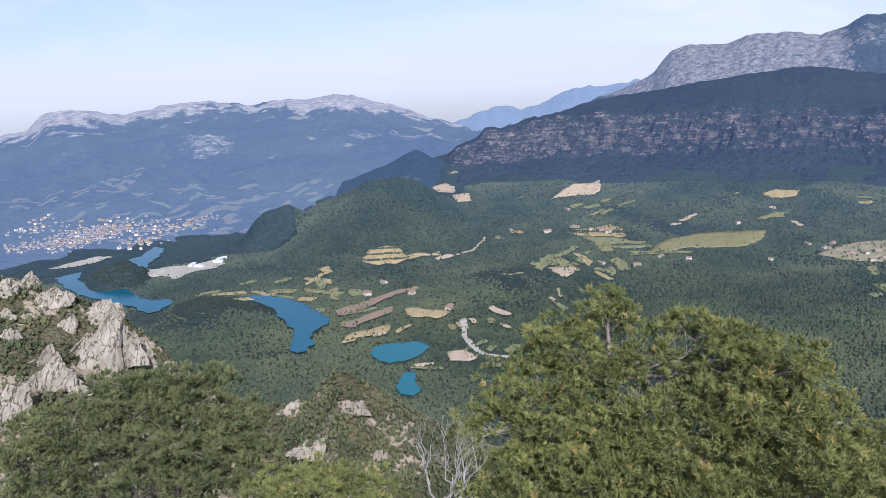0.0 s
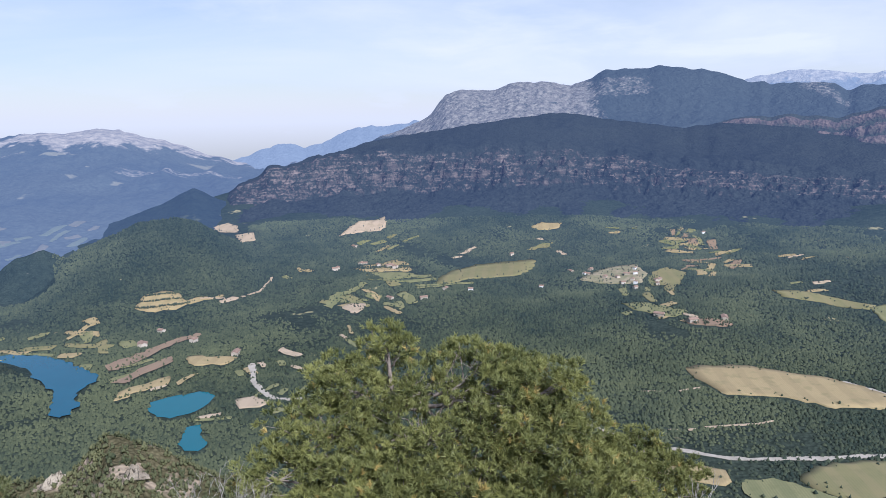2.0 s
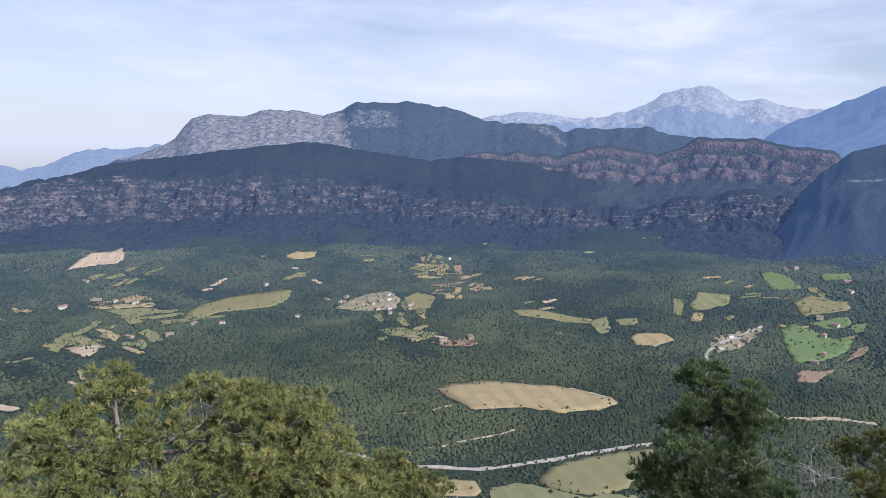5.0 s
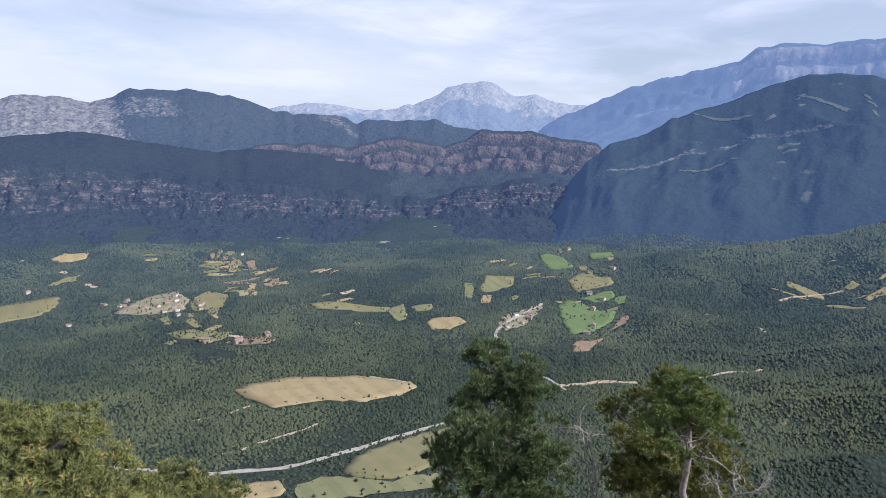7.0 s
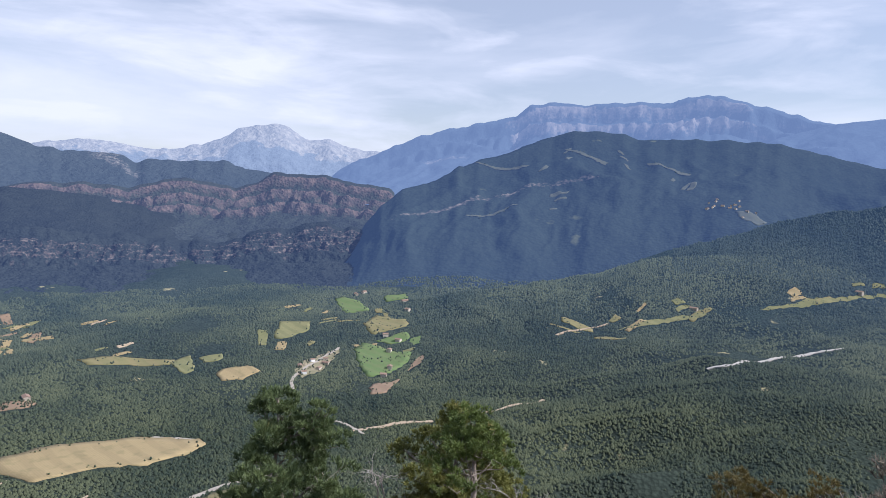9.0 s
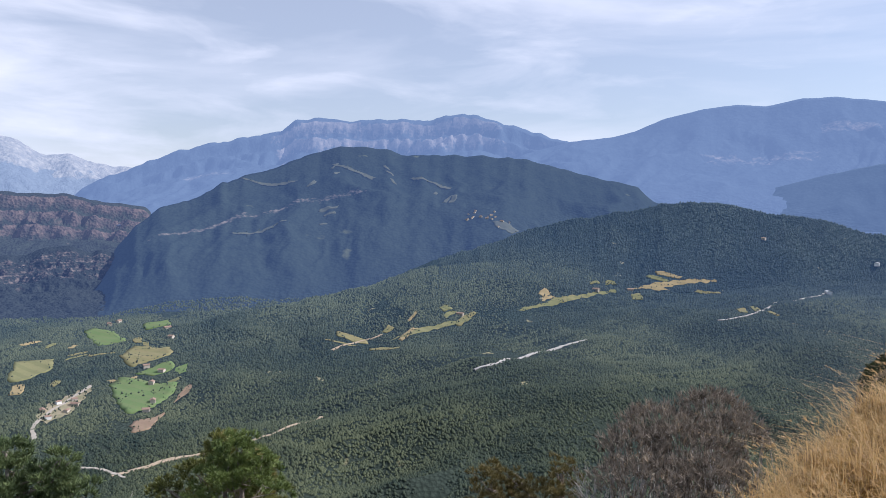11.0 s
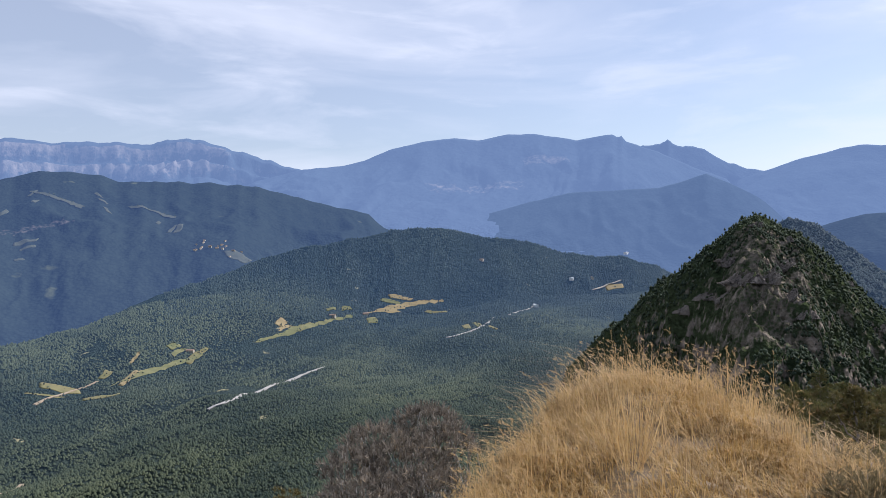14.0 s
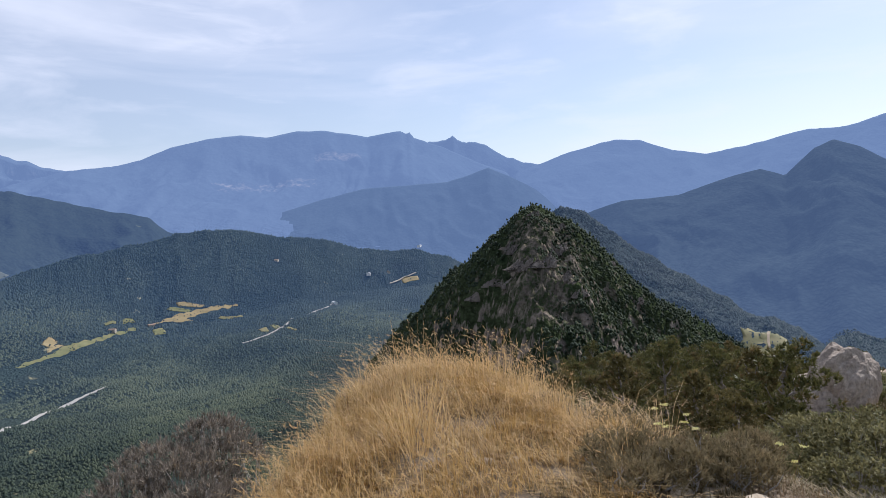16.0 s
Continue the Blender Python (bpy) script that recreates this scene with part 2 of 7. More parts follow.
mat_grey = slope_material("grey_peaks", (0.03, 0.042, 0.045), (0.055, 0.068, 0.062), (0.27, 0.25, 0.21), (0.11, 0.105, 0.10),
                          steep=(0.48, 0.74), grain=0.024, haze=(0.056, 0.084, 0.152), relief=0.55, layers=(1.4, 1.4, 0.35), even=0.4, ribs=5.0)
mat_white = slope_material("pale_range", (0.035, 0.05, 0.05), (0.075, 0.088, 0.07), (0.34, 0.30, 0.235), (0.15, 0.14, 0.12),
                           steep=(0.55, 0.8), grain=0.022, patches=0.05, patch_colour=(0.15, 0.145, 0.10), haze=(0.088, 0.130, 0.240), relief=0.25, layers=(0.8, 0.8, 1.2), even=0.4)
# Faint peak, far mountain, blue ridge: haze also tints the base colours blue
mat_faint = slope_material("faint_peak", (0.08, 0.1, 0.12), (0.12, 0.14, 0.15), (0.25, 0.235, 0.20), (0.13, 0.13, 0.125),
                           steep=(0.5, 0.8), grain=0.018, haze=(0.19, 0.25, 0.37), relief=0.45, layers=(1.4, 1.4, 0.4), even=0.4, ribs=4.0)
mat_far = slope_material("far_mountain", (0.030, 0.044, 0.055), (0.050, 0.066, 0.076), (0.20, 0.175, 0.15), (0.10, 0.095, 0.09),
                         steep=(0.65, 0.95), grain=0.02, haze=(0.138, 0.203, 0.355), relief=0.2, even=0.6, layers=(1.2, 1.2, 0.35), ribs=3.0)
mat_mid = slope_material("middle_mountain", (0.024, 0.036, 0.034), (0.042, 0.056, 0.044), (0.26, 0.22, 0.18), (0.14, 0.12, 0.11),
                         steep=(0.7, 0.95), grain=0.03, patches=0.02, patch_colour=(0.09, 0.10, 0.06), haze=(0.032, 0.056, 0.126), relief=0.2, even=0.5)
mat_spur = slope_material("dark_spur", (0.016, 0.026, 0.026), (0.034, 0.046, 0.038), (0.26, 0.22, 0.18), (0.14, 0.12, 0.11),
                          steep=(0.7, 0.95), grain=0.04, haze=(0.022, 0.041, 0.096), relief=0.4, even=0.3)
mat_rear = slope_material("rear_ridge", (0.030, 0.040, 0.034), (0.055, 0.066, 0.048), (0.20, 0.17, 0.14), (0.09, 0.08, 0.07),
                          steep=(0.6, 0.85), grain=0.07, haze=(0.015, 0.027, 0.052), even=0.3)
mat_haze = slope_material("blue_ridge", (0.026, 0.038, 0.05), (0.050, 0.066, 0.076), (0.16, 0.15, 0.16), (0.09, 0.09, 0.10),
                          steep=(1.2, 1.4), grain=0.025, haze=(0.100, 0.154, 0.270), relief=0.12, even=0.5)
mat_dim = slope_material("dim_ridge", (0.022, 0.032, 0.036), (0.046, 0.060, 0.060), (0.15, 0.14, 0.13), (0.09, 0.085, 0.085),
                         steep=(1.2, 1.4), grain=0.03, haze=(0.054, 0.086, 0.158), relief=0.2, even=0.3)


def field_material(name, a, b, c, furrow=0.12, turn=0.4, spots=0.012, haze=None):
    """Farmed ground: two tones in patches, and faint furrows."""
    m, nt, bsdf = nodes_of(name)
    patch = tex(nt, "noise", spots, 4, 0.6)
    fine = tex(nt, "noise", 0.35, 4, 0.6)
    geo = nt.nodes.new("ShaderNodeNewGeometry")
    mp = nt.nodes.new("ShaderNodeMapping")
    mp.inputs["Rotation"].default_value = (0, 0, turn)
    nt.links.new(geo.outputs["Position"], mp.inputs["Vector"])
    wave = nt.nodes.new("ShaderNodeTexWave")
    wave.inputs["Scale"].default_value, wave.inputs["Distortion"].default_value = furrow, 3.0
    wave.inputs["Detail"].default_value, wave.inputs["Detail Scale"].default_value = 3, 0.4
    strips = nt.nodes.new("ShaderNodeTexWave")
    strips.inputs["Scale"].default_value, strips.inputs["Distortion"].default_value = 0.012, 1.5
    nt.links.new(mp.outputs["Vector"], strips.inputs["Vector"])
    nt.links.new(mp.outputs["Vector"], wave.inputs["Vector"])
    col = mix(nt, span(nt, patch, 0.35, 0.65), a, b)
    col = mix(nt, math_node(nt, "MULTIPLY", span(nt, strips.outputs["Fac"], 0.55, 0.7), 0.4), col, c)
    col = mix(nt, math_node(nt, "MULTIPLY", span(nt, tex(nt, "noise", 0.06, 5, 0.65), 0.54, 0.64), 0.35), col, (0.12, 0.13, 0.055))
    col = mix(nt, math_node(nt, "MULTIPLY", wave.outputs["Fac"], 0.35), col, c)
    col = mix(nt, math_node(nt, "MULTIPLY", span(nt, fine, 0.35, 0.75), 0.35), col, c)
    nt.links.new(col, bsdf.inputs["Base Color"])
    bsdf.inputs["Roughness"].default_value = 0.95
    # haze before far fields, emitted by the fields
    if haze:
        haze_glow(nt, bsdf, haze)
    return m


def water_material(name, colour):
    m, nt, bsdf = nodes_of(name)
    n = tex(nt, "noise", 0.02, 3)
    nt.links.new(mix(nt, n, colour, tuple(v * 0.8 for v in colour)), bsdf.inputs["Base Color"])
    bsdf.inputs["Roughness"].default_value, bsdf.inputs["IOR"].default_value = 0.12, 1.33
    bump(nt, bsdf, tex(nt, "noise", 0.5, 4), 0.15, 0.3)
    return m


mat_stubble = field_material("stubble", (0.40, 0.31, 0.155), (0.34, 0.265, 0.135), (0.25, 0.195, 0.10))
mat_ploughed = field_material("ploughed_earth", (0.25, 0.17, 0.11), (0.20, 0.14, 0.10), (0.28, 0.20, 0.13))
mat_meadow = field_material("dry_meadow", (0.20, 0.20, 0.09), (0.25, 0.23, 0.11), (0.12, 0.135, 0.06))
mat_olive = field_material("olive_meadow", (0.20, 0.185, 0.08), (0.15, 0.155, 0.065), (0.24, 0.20, 0.10), spots=0.02)
mat_green = field_material("green_meadow", (0.088, 0.165, 0.05), (0.115, 0.185, 0.06), (0.145, 0.175, 0.075))
mat_sand = field_material("bare_sand", (0.48, 0.37, 0.26), (0.42, 0.33, 0.23), (0.36, 0.28, 0.19))
# The hazy materials are muted field colours with haze added as emitted blue
mat_hazy_field = field_material("hazy_field", (0.13, 0.115, 0.085), (0.10, 0.095, 0.07), (0.07, 0.075, 0.055), haze=(0.075, 0.112, 0.205))
mat_hazy_green = field_material("hazy_green", (0.085, 0.105, 0.07), (0.10, 0.115, 0.075), (0.07, 0.085, 0.06), haze=(0.075, 0.112, 0.205))
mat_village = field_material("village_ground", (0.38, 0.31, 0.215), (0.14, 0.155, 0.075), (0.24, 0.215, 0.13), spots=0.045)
mat_hazy_dark = field_material("hazy_dark", (0.085, 0.088, 0.055), (0.070, 0.078, 0.05), (0.045, 0.055, 0.04), haze=(0.030, 0.052, 0.110))
mat_gravel = plain_material("pale_gravel", (0.30, 0.27, 0.22), (0.48, 0.43, 0.36), 0.15, 0.95, 0.2)
mat_road = plain_material("bleached_asphalt", (0.38, 0.355, 0.32), (0.50, 0.47, 0.43), 0.12, 0.95, 0.1)
mat_lake = water_material("lake_water", (0.005, 0.095, 0.155))
mat_pond = water_material("turquoise_water", (0.008, 0.13, 0.17))
mat_render = plain_material("cream_render", (0.48, 0.42, 0.34), (0.60, 0.54, 0.46), 0.5)
mat_stone = plain_material("farm_stone", (0.36, 0.31, 0.25), (0.46, 0.41, 0.33), 0.8)
mat_white_wall = plain_material("white_wall", (0.72, 0.71, 0.68), (0.8, 0.8, 0.78), 0.4)
mat_tiles = plain_material("terracotta_tiles", (0.23, 0.15, 0.11), (0.34, 0.24, 0.18), 0.9)
# The far town's walls and roofs emit the haze that lies before them
mat_town_wall = plain_material("town_wall", (0.30, 0.27, 0.23), (0.40, 0.36, 0.31), 0.3, haze=(0.05, 0.075, 0.13))
mat_town_roof = plain_material("town_roof", (0.15, 0.115, 0.09), (0.22, 0.17, 0.13), 0.3, haze=(0.05, 0.075, 0.13))
mat_sheet = plain_material("metal_sheet", (0.55, 0.56, 0.57), (0.68, 0.68, 0.67), 0.4, 0.5)


def woods_material(name, dark, light, patch, haze=None, reach=None):
    """Crowns seen from afar: random stands of lighter and darker trees, toned to imitate sunlit and cloud-shaded woods,
    each crown a little different.
    """
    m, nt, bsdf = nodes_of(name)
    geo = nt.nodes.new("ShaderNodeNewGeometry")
    lit_stand = span(nt, tex(nt, "noise", patch, 4, 0.6), 0.40, 0.62)
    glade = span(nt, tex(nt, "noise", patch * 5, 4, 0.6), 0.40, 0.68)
    lit_stand = math_node(nt, "ADD", math_node(nt, "MULTIPLY", lit_stand, 0.46), math_node(nt, "MULTIPLY", glade, 0.22))
    fac = math_node(nt, "ADD", lit_stand, math_node(nt, "MULTIPLY", geo.outputs["Random Per Island"], 0.36))
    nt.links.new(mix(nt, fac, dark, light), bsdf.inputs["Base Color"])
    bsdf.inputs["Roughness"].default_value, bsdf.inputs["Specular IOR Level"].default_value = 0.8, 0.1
    # haze before far woods, emitted by the crowns
    if haze:
        haze_glow(nt, bsdf, haze, reach)
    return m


mat_wood_far = woods_material("pine_wood", (0.021, 0.036, 0.032), (0.112, 0.128, 0.070), 0.0034, LAND_HAZE, LAND_REACH)
# darker wood colour that stands in for a cloud's shadow
mat_wood_shaded = woods_material("cloud_shaded_wood", (0.017, 0.028, 0.028), (0.052, 0.064, 0.046), 0.0034)
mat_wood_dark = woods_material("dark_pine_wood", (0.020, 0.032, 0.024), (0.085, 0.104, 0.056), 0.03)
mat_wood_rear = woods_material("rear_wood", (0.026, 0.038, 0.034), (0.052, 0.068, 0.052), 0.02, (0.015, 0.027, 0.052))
mat_wood_hill = woods_material("hill_wood", (0.019, 0.033, 0.034), (0.068, 0.086, 0.060), 0.0036, LAND_HAZE, LAND_REACH)
mat_scrub_far = leaf_material("scrub_wood", (0.034, 0.048, 0.022), (0.165, 0.165, 0.075), 0.8, 0.0, None, 0.05)
mat_needles = tuft_material("pine_needles", (0.018, 0.042, 0.015), (0.37, 0.375, 0.12), (0.48, 0.36, 0.12), 0.10)
mat_needles_dull = tuft_material("dull_needles", (0.022, 0.042, 0.018), (0.27, 0.28, 0.115), (0.26, 0.21, 0.09), 0.05)
mat_needles_dark = tuft_material("dark_needles", (0.022, 0.050, 0.024), (0.22, 0.275, 0.11), (0.22, 0.19, 0.08), 0.04, 0.3)
mat_needles_fresh = tuft_material("fresh_needles", (0.026, 0.055, 0.014), (0.24, 0.30, 0.085), (0.28, 0.24, 0.08), 0.05, 0.3)
mat_needles_olive = tuft_material("olive_needles", (0.040, 0.056, 0.016), (0.31, 0.31, 0.085), (0.32, 0.25, 0.08), 0.07, 0.3)
mat_heath = leaf_material("dried_heath", (0.045, 0.037, 0.028), (0.40, 0.34, 0.265), 0.8, 0.25, (0.42, 0.32, 0.20), 9.0, 0.6)
mat_thyme = leaf_material("grey_thyme", (0.075, 0.060, 0.028), (0.38, 0.30, 0.16), 0.8, 0.25, (0.38, 0.28, 0.15), 6.0, 0.6)
mat_shrub = leaf_material("dusty_leaves", (0.060, 0.060, 0.024), (0.37, 0.33, 0.15), 0.75, 0.3, (0.3, 0.3, 0.2), 5.0, 0.6)
mat_needles_saddle = tuft_material("saddle_needles", (0.016, 0.025, 0.009), (0.22, 0.20, 0.062), (0.22, 0.15, 0.06), 0.06, 0.28)
mat_needles_brown = tuft_material("brown_green_needles", (0.026, 0.027, 0.010), (0.25, 0.20, 0.07), (0.26, 0.17, 0.07), 0.10, 0.28)
mat_straw = leaf_material("golden_straw", (0.13, 0.066, 0.020), (0.72, 0.480, 0.165), 0.5, 0.30, (0.72, 0.51, 0.21), 3.5, 0.62)
mat_straw_dull = leaf_material("brown_straw", (0.18, 0.12, 0.06), (0.38, 0.27, 0.14), 0.7, 0.25, None, 3.0)
mat_straw_pale = leaf_material("pale_straw", (0.48, 0.32, 0.13), (0.78, 0.55, 0.27), 0.5, 0.35, None, 3.0)
mat_yellow = leaf_material("yellow_petals", (0.78, 0.70, 0.22), (0.88, 0.84, 0.48), 0.6, 0.2, None, 9.0)
mat_bark = plain_material("pine_bark", (0.19, 0.15, 0.12), (0.40, 0.35, 0.30), 18.0, 0.9, 0.02)
mat_dead = plain_material("dead_wood", (0.30, 0.27, 0.24), (0.50, 0.47, 0.43), 25.0, 0.9, 0.01)


def cracked_rock(name, dark, light, size):
    """Weathered limestone: tilted layers, cracks along them, stains and pits."""
    m, nt, bsdf = nodes_of(name)
    layers = tex(nt, "noise", 1.0 / size, 6, 0.65, (1.0, 0.5, 0.28))
    pits = tex(nt, "noise", 4.0 / size, 6, 0.7)
    stain = tex(nt, "noise", 0.35 / size, 4, 0.6)
    cracks = span(nt, tex(nt, "noise", 1.6 / size, 3, 0.5, (1.6, 0.6, 0.35)), 0.47, 0.53)
    cracks = math_node(nt, "ABSOLUTE", math_node(nt, "SUBTRACT", cracks, 0.5))
    cracks = span(nt, cracks, 0.0, 0.35)
    col = mix(nt, span(nt, layers, 0.35, 0.62), dark, light)
    col = mix(nt, math_node(nt, "MULTIPLY", span(nt, stain, 0.52, 0.68), 0.6), col, dark)
    col = mix(nt, math_node(nt, "MULTIPLY", span(nt, pits, 0.35, 0.6), 0.5), mix(nt, 0.5, col, dark), col)
    col = mix(nt, cracks, tuple(v * 0.45 for v in dark), col)
    nt.links.new(col, bsdf.inputs["Base Color"])
    bsdf.inputs["Roughness"].default_value = 0.95
    relief = math_node(nt, "ADD", math_node(nt, "ADD", layers, math_node(nt, "MULTIPLY", pits, 0.5)), math_node(nt, "MULTIPLY", cracks, 0.25))
    bump(nt, bsdf, relief, 1.0, 0.6 * size)
    return m


mat_limestone = cracked_rock("limestone", (0.33, 0.275, 0.20), (0.70, 0.61, 0.47), 5.0)
mat_pebble = plain_material("limestone_pebble", (0.28, 0.22, 0.15), (0.54, 0.45, 0.33), 9.0, 0.95, 0.01)
mat_conglomerate = plain_material("conglomerate", (0.20, 0.155, 0.115), (0.46, 0.38, 0.30), 3.5, 0.95, 0.16)
mat_cliff = cracked_rock("peak_cliff", (0.12, 0.10, 0.085), (0.36, 0.30, 0.235), 7.0)
mat_soil = plain_material("dry_soil", (0.10, 0.07, 0.04), (0.25, 0.185, 0.115), 9.0, 0.95, 0.03)

# ---------------------------------------------------------------- terrain
def lattice(ix, iy, seed):
    h = (ix.astype(np.int64) * 374761393 + iy.astype(np.int64) * 668265263 + seed * 1442695041) & 0x7FFFFFFF
    h = (h ^ (h >> 13)) * 1274126177 & 0x7FFFFFFF
    return ((h ^ (h >> 16)) & 0xFFFF) / 65535.0


def value_noise(x, y, seed=0):
    ix, iy = np.floor(x), np.floor(y)
    fx, fy = x - ix, y - iy
    fx, fy = fx * fx * (3 - 2 * fx), fy * fy * (3 - 2 * fy)
    a, b = lattice(ix, iy, seed), lattice(ix + 1, iy, seed)
    c, d = lattice(ix, iy + 1, seed), lattice(ix + 1, iy + 1, seed)
    return (a + (b - a) * fx) * (1 - fy) + (c + (d - c) * fx) * fy


def fbm(x, y, octaves=5, seed=0, ridged=False, gain=0.5):
    """Noise from -1 to 1 in octaves; ridged: with sharp crests."""
    total, amp, norm = np.zeros_like(x, dtype=float), 1.0, 0.0
    for o in range(octaves):
        n = value_noise(x * 2 ** o + 17.3 * o, y * 2 ** o - 9.1 * o, seed + o) * 2 - 1
        total += amp * (1 - 2 * np.abs(n) if ridged else n)
        norm += amp
        amp *= gain
    return total / norm


def smooth(v, lo, hi):
    t = np.clip((v - lo) / (hi - lo), 0, 1)
    return t * t * (3 - 2 * t)


def curve(points, v):
    p = np.array(points, dtype=float)
    return np.interp(v, p[:, 0], p[:, 1])


# The summit's grassy shoulder: how far level ground reaches, by azimuth in degrees clockwise from +y.
SHOULDER = [(-180, 3), (-60, 2.0), (60, 1.6), (92, 1.8), (98, 2.4), (104, 3.2), (110, 4.2), (114, 5.0), (118, 6.4), (122, 8.0), (126, 8.9), (130, 8.8),
            (134, 8.0), (140, 6.6), (148, 5.6), (156, 4.8), (165, 5), (180, 3)]
VALLEY_R = (0, 300, 600, 900, 1200, 1500, 1900, 2300, 3000, 5000)
VALLEY_LEFT = (-330, -330, -330, -330, -330, -330, -328, -325, -330, -400)
VALLEY_MID = (-330, -330, -330, -328, -314, -300, -262, -225, -245, -400)
VALLEY_RIGHT = (-330, -325, -315, -300, -279, -260, -212, -160, -70, -40)
SPUR_R = [(-60, 340), (-36, 330), (-28, 300), (-20, 260), (-10, 230), (0, 205), (10, 190), (20, 180)]
SPUR_EL = [(-60, -8), (-36, -10.6), (-33.3, -11.6), (-30, -13.4), (-26, -15.8), (-23.6, -18.2), (-21.8, -20.3), (-19.4, -21.8),
           (-15.9, -23.4), (-13, -24.2), (-11.2, -23), (-9.8, -22.2), (-8.4, -22.9), (-7.2, -23.8), (-4.8, -25.2), (-2.4, -26.3), (0, -27.4), (4, -29.2), (12, -33), (20, -40)]


def polar(x, y):
    return np.degrees(np.arctan2(x, y)), np.hypot(x, y)


def ground_at(x, y):
    """Height of the ground sheet."""
    x, y = np.asarray(x, dtype=float), np.asarray(y, dtype=float)
    az, r = polar(x, y)
    left, right = 1 - smooth(az, -16, 6), smooth(az, 70, 104)
    valley = np.interp(r, VALLEY_R, VALLEY_MID)
    valley = valley + left * (np.interp(r, VALLEY_R, VALLEY_LEFT) - valley)
    valley = valley + right * (np.interp(r, VALLEY_R, VALLEY_RIGHT) - valley)
    valley = valley + 30 * fbm(x / 470, y / 470, 4, 3) * smooth(r, 800, 1450) * (1 - left)
    valley = valley + 10 * fbm(x / 280 + 3, y / 280, 3, 13, True) * smooth(r, 850, 1300) * (1 - left)
    across, along = x * 0.92 + y * 0.39, x * 0.39 - y * 0.92
    valley = valley + 30 * fbm(across / 190 + 0.6 * fbm(x / 400, y / 400, 2, 17), along / 800, 3, 19, True) * smooth(az, 62, 84) * smooth(r, 850, 1250)
    rows = fbm((x * 0.55 - y * 0.83) / 420 + 0.5 * fbm(x / 300, y / 300, 2, 27), (x * 0.83 + y * 0.55) / 150, 3, 29, True)
    valley = valley + 26 * rows * smooth(az, 70, 84) * smooth(r, 520, 720) * (1 - smooth(r, 1030, 1180))
    reach = curve(SHOULDER, az)
    gentle = smooth(az, 128, 140) * (1 - smooth(az, 172, 180))
    d = np.maximum(0, r - reach)
    near = -0.02 * np.minimum(r, reach) - d * (0.72 - 0.56 * gentle * (1 - smooth(r, 90, 300))) - (0.9 + 4.0 * gentle) * smooth(d, 0.2, 3 + 5 * gentle)
    near = near + (1.5 * fbm(x / 14, y / 14, 4, 8) + 9 * fbm(x / 90, y / 90, 3, 9, True) * smooth(r, 60, 160)) * smooth(r, 12, 40)
    near = near + 0.09 * fbm(x / 1.3, y / 1.3, 4, 5) * (1 - smooth(r, 12, 40))
    near = near + 0.24 * np.exp(-((az - 127) / 6.5) ** 2 - ((r - 7.6) / 2.4) ** 2)
    top, rr = curve(SPUR_R, az), curve(SPUR_EL, az)
    crest = EYE + top * np.tan(np.radians(rr))
    spur = crest - np.where(r > top, (r - top) * 0.75, (top - r) * 0.22)
    spur = spur + 7 * fbm(x / 60, y / 60, 5, 21, True) - 3
    spur = np.where((az > -100) & (az < 22), spur, -999)
    z = np.maximum(np.maximum(near, spur), valley)
    return z


MOUNTAINS = []


def surface(x, y):
    """Height of the land: the ground sheet or the mountain over it."""
    x, y = np.atleast_1d(np.asarray(x, dtype=float)), np.atleast_1d(np.asarray(y, dtype=float))
    best = ground_at(x, y)
    az, r = polar(x, y)
    for a0, step, rf, rc, back, t, z in MOUNTAINS:
        n = len(rf)
        i = np.flatnonzero((az >= a0) & (az < a0 + step * (n - 1)))
        if not len(i):
            continue
        c = (az[i] - a0) / step
        k = np.minimum(c.astype(int), n - 2)
        w = c - k
        f, g = rf[k] * (1 - w) + rf[k + 1] * w, rc[k] * (1 - w) + rc[k + 1] * w
        u = (r[i] - f) / (g - f)
        u = np.where(u > 1, 1 + (u - 1) / back, u)
        ok = (u >= 0) & (u <= 2)
        i, k, w, u = i[ok], k[ok], w[ok], u[ok]
        j = np.clip(np.searchsorted(t, u) - 1, 0, len(t) - 2)
        v = (u - t[j]) / (t[j + 1] - t[j])
        zz = (z[j, k] * (1 - w) + z[j, k + 1] * w) * (1 - v) + (z[j + 1, k] * (1 - w) + z[j + 1, k + 1] * w) * v
        best[i] = np.maximum(best[i], zz)
    return best if len(best) > 1 else best[0]


def mesh_of(name, verts, faces, material, smooth_faces=True):
    """A mesh from arrays of places and of corner numbers (three or four a face)."""
    me = bpy.data.meshes.new(name)
    faces = np.asarray(faces, dtype=np.int32)
    n = faces.shape[1]
    me.vertices.add(len(verts))
    me.vertices.foreach_set("co", np.asarray(verts, dtype=np.float32).ravel())
    me.loops.add(faces.size)
    me.loops.foreach_set("vertex_index", faces.ravel())
    me.polygons.add(len(faces))
    me.polygons.foreach_set("loop_start", np.arange(len(faces), dtype=np.int32) * n)
    me.polygons.foreach_set("use_smooth", np.full(len(faces), smooth_faces))
    me.update(calc_edges=True)
    me.materials.append(material)
    return me


def grid_faces(rows, cols, wrap=False):
    i = np.arange(rows * cols).reshape(rows, cols)
    if wrap:
        i = np.hstack([i, i[:, :1]])
    return np.stack([i[:-1, :-1], i[:-1, 1:], i[1:, 1:], i[1:, :-1]], -1).reshape(-1, 4)


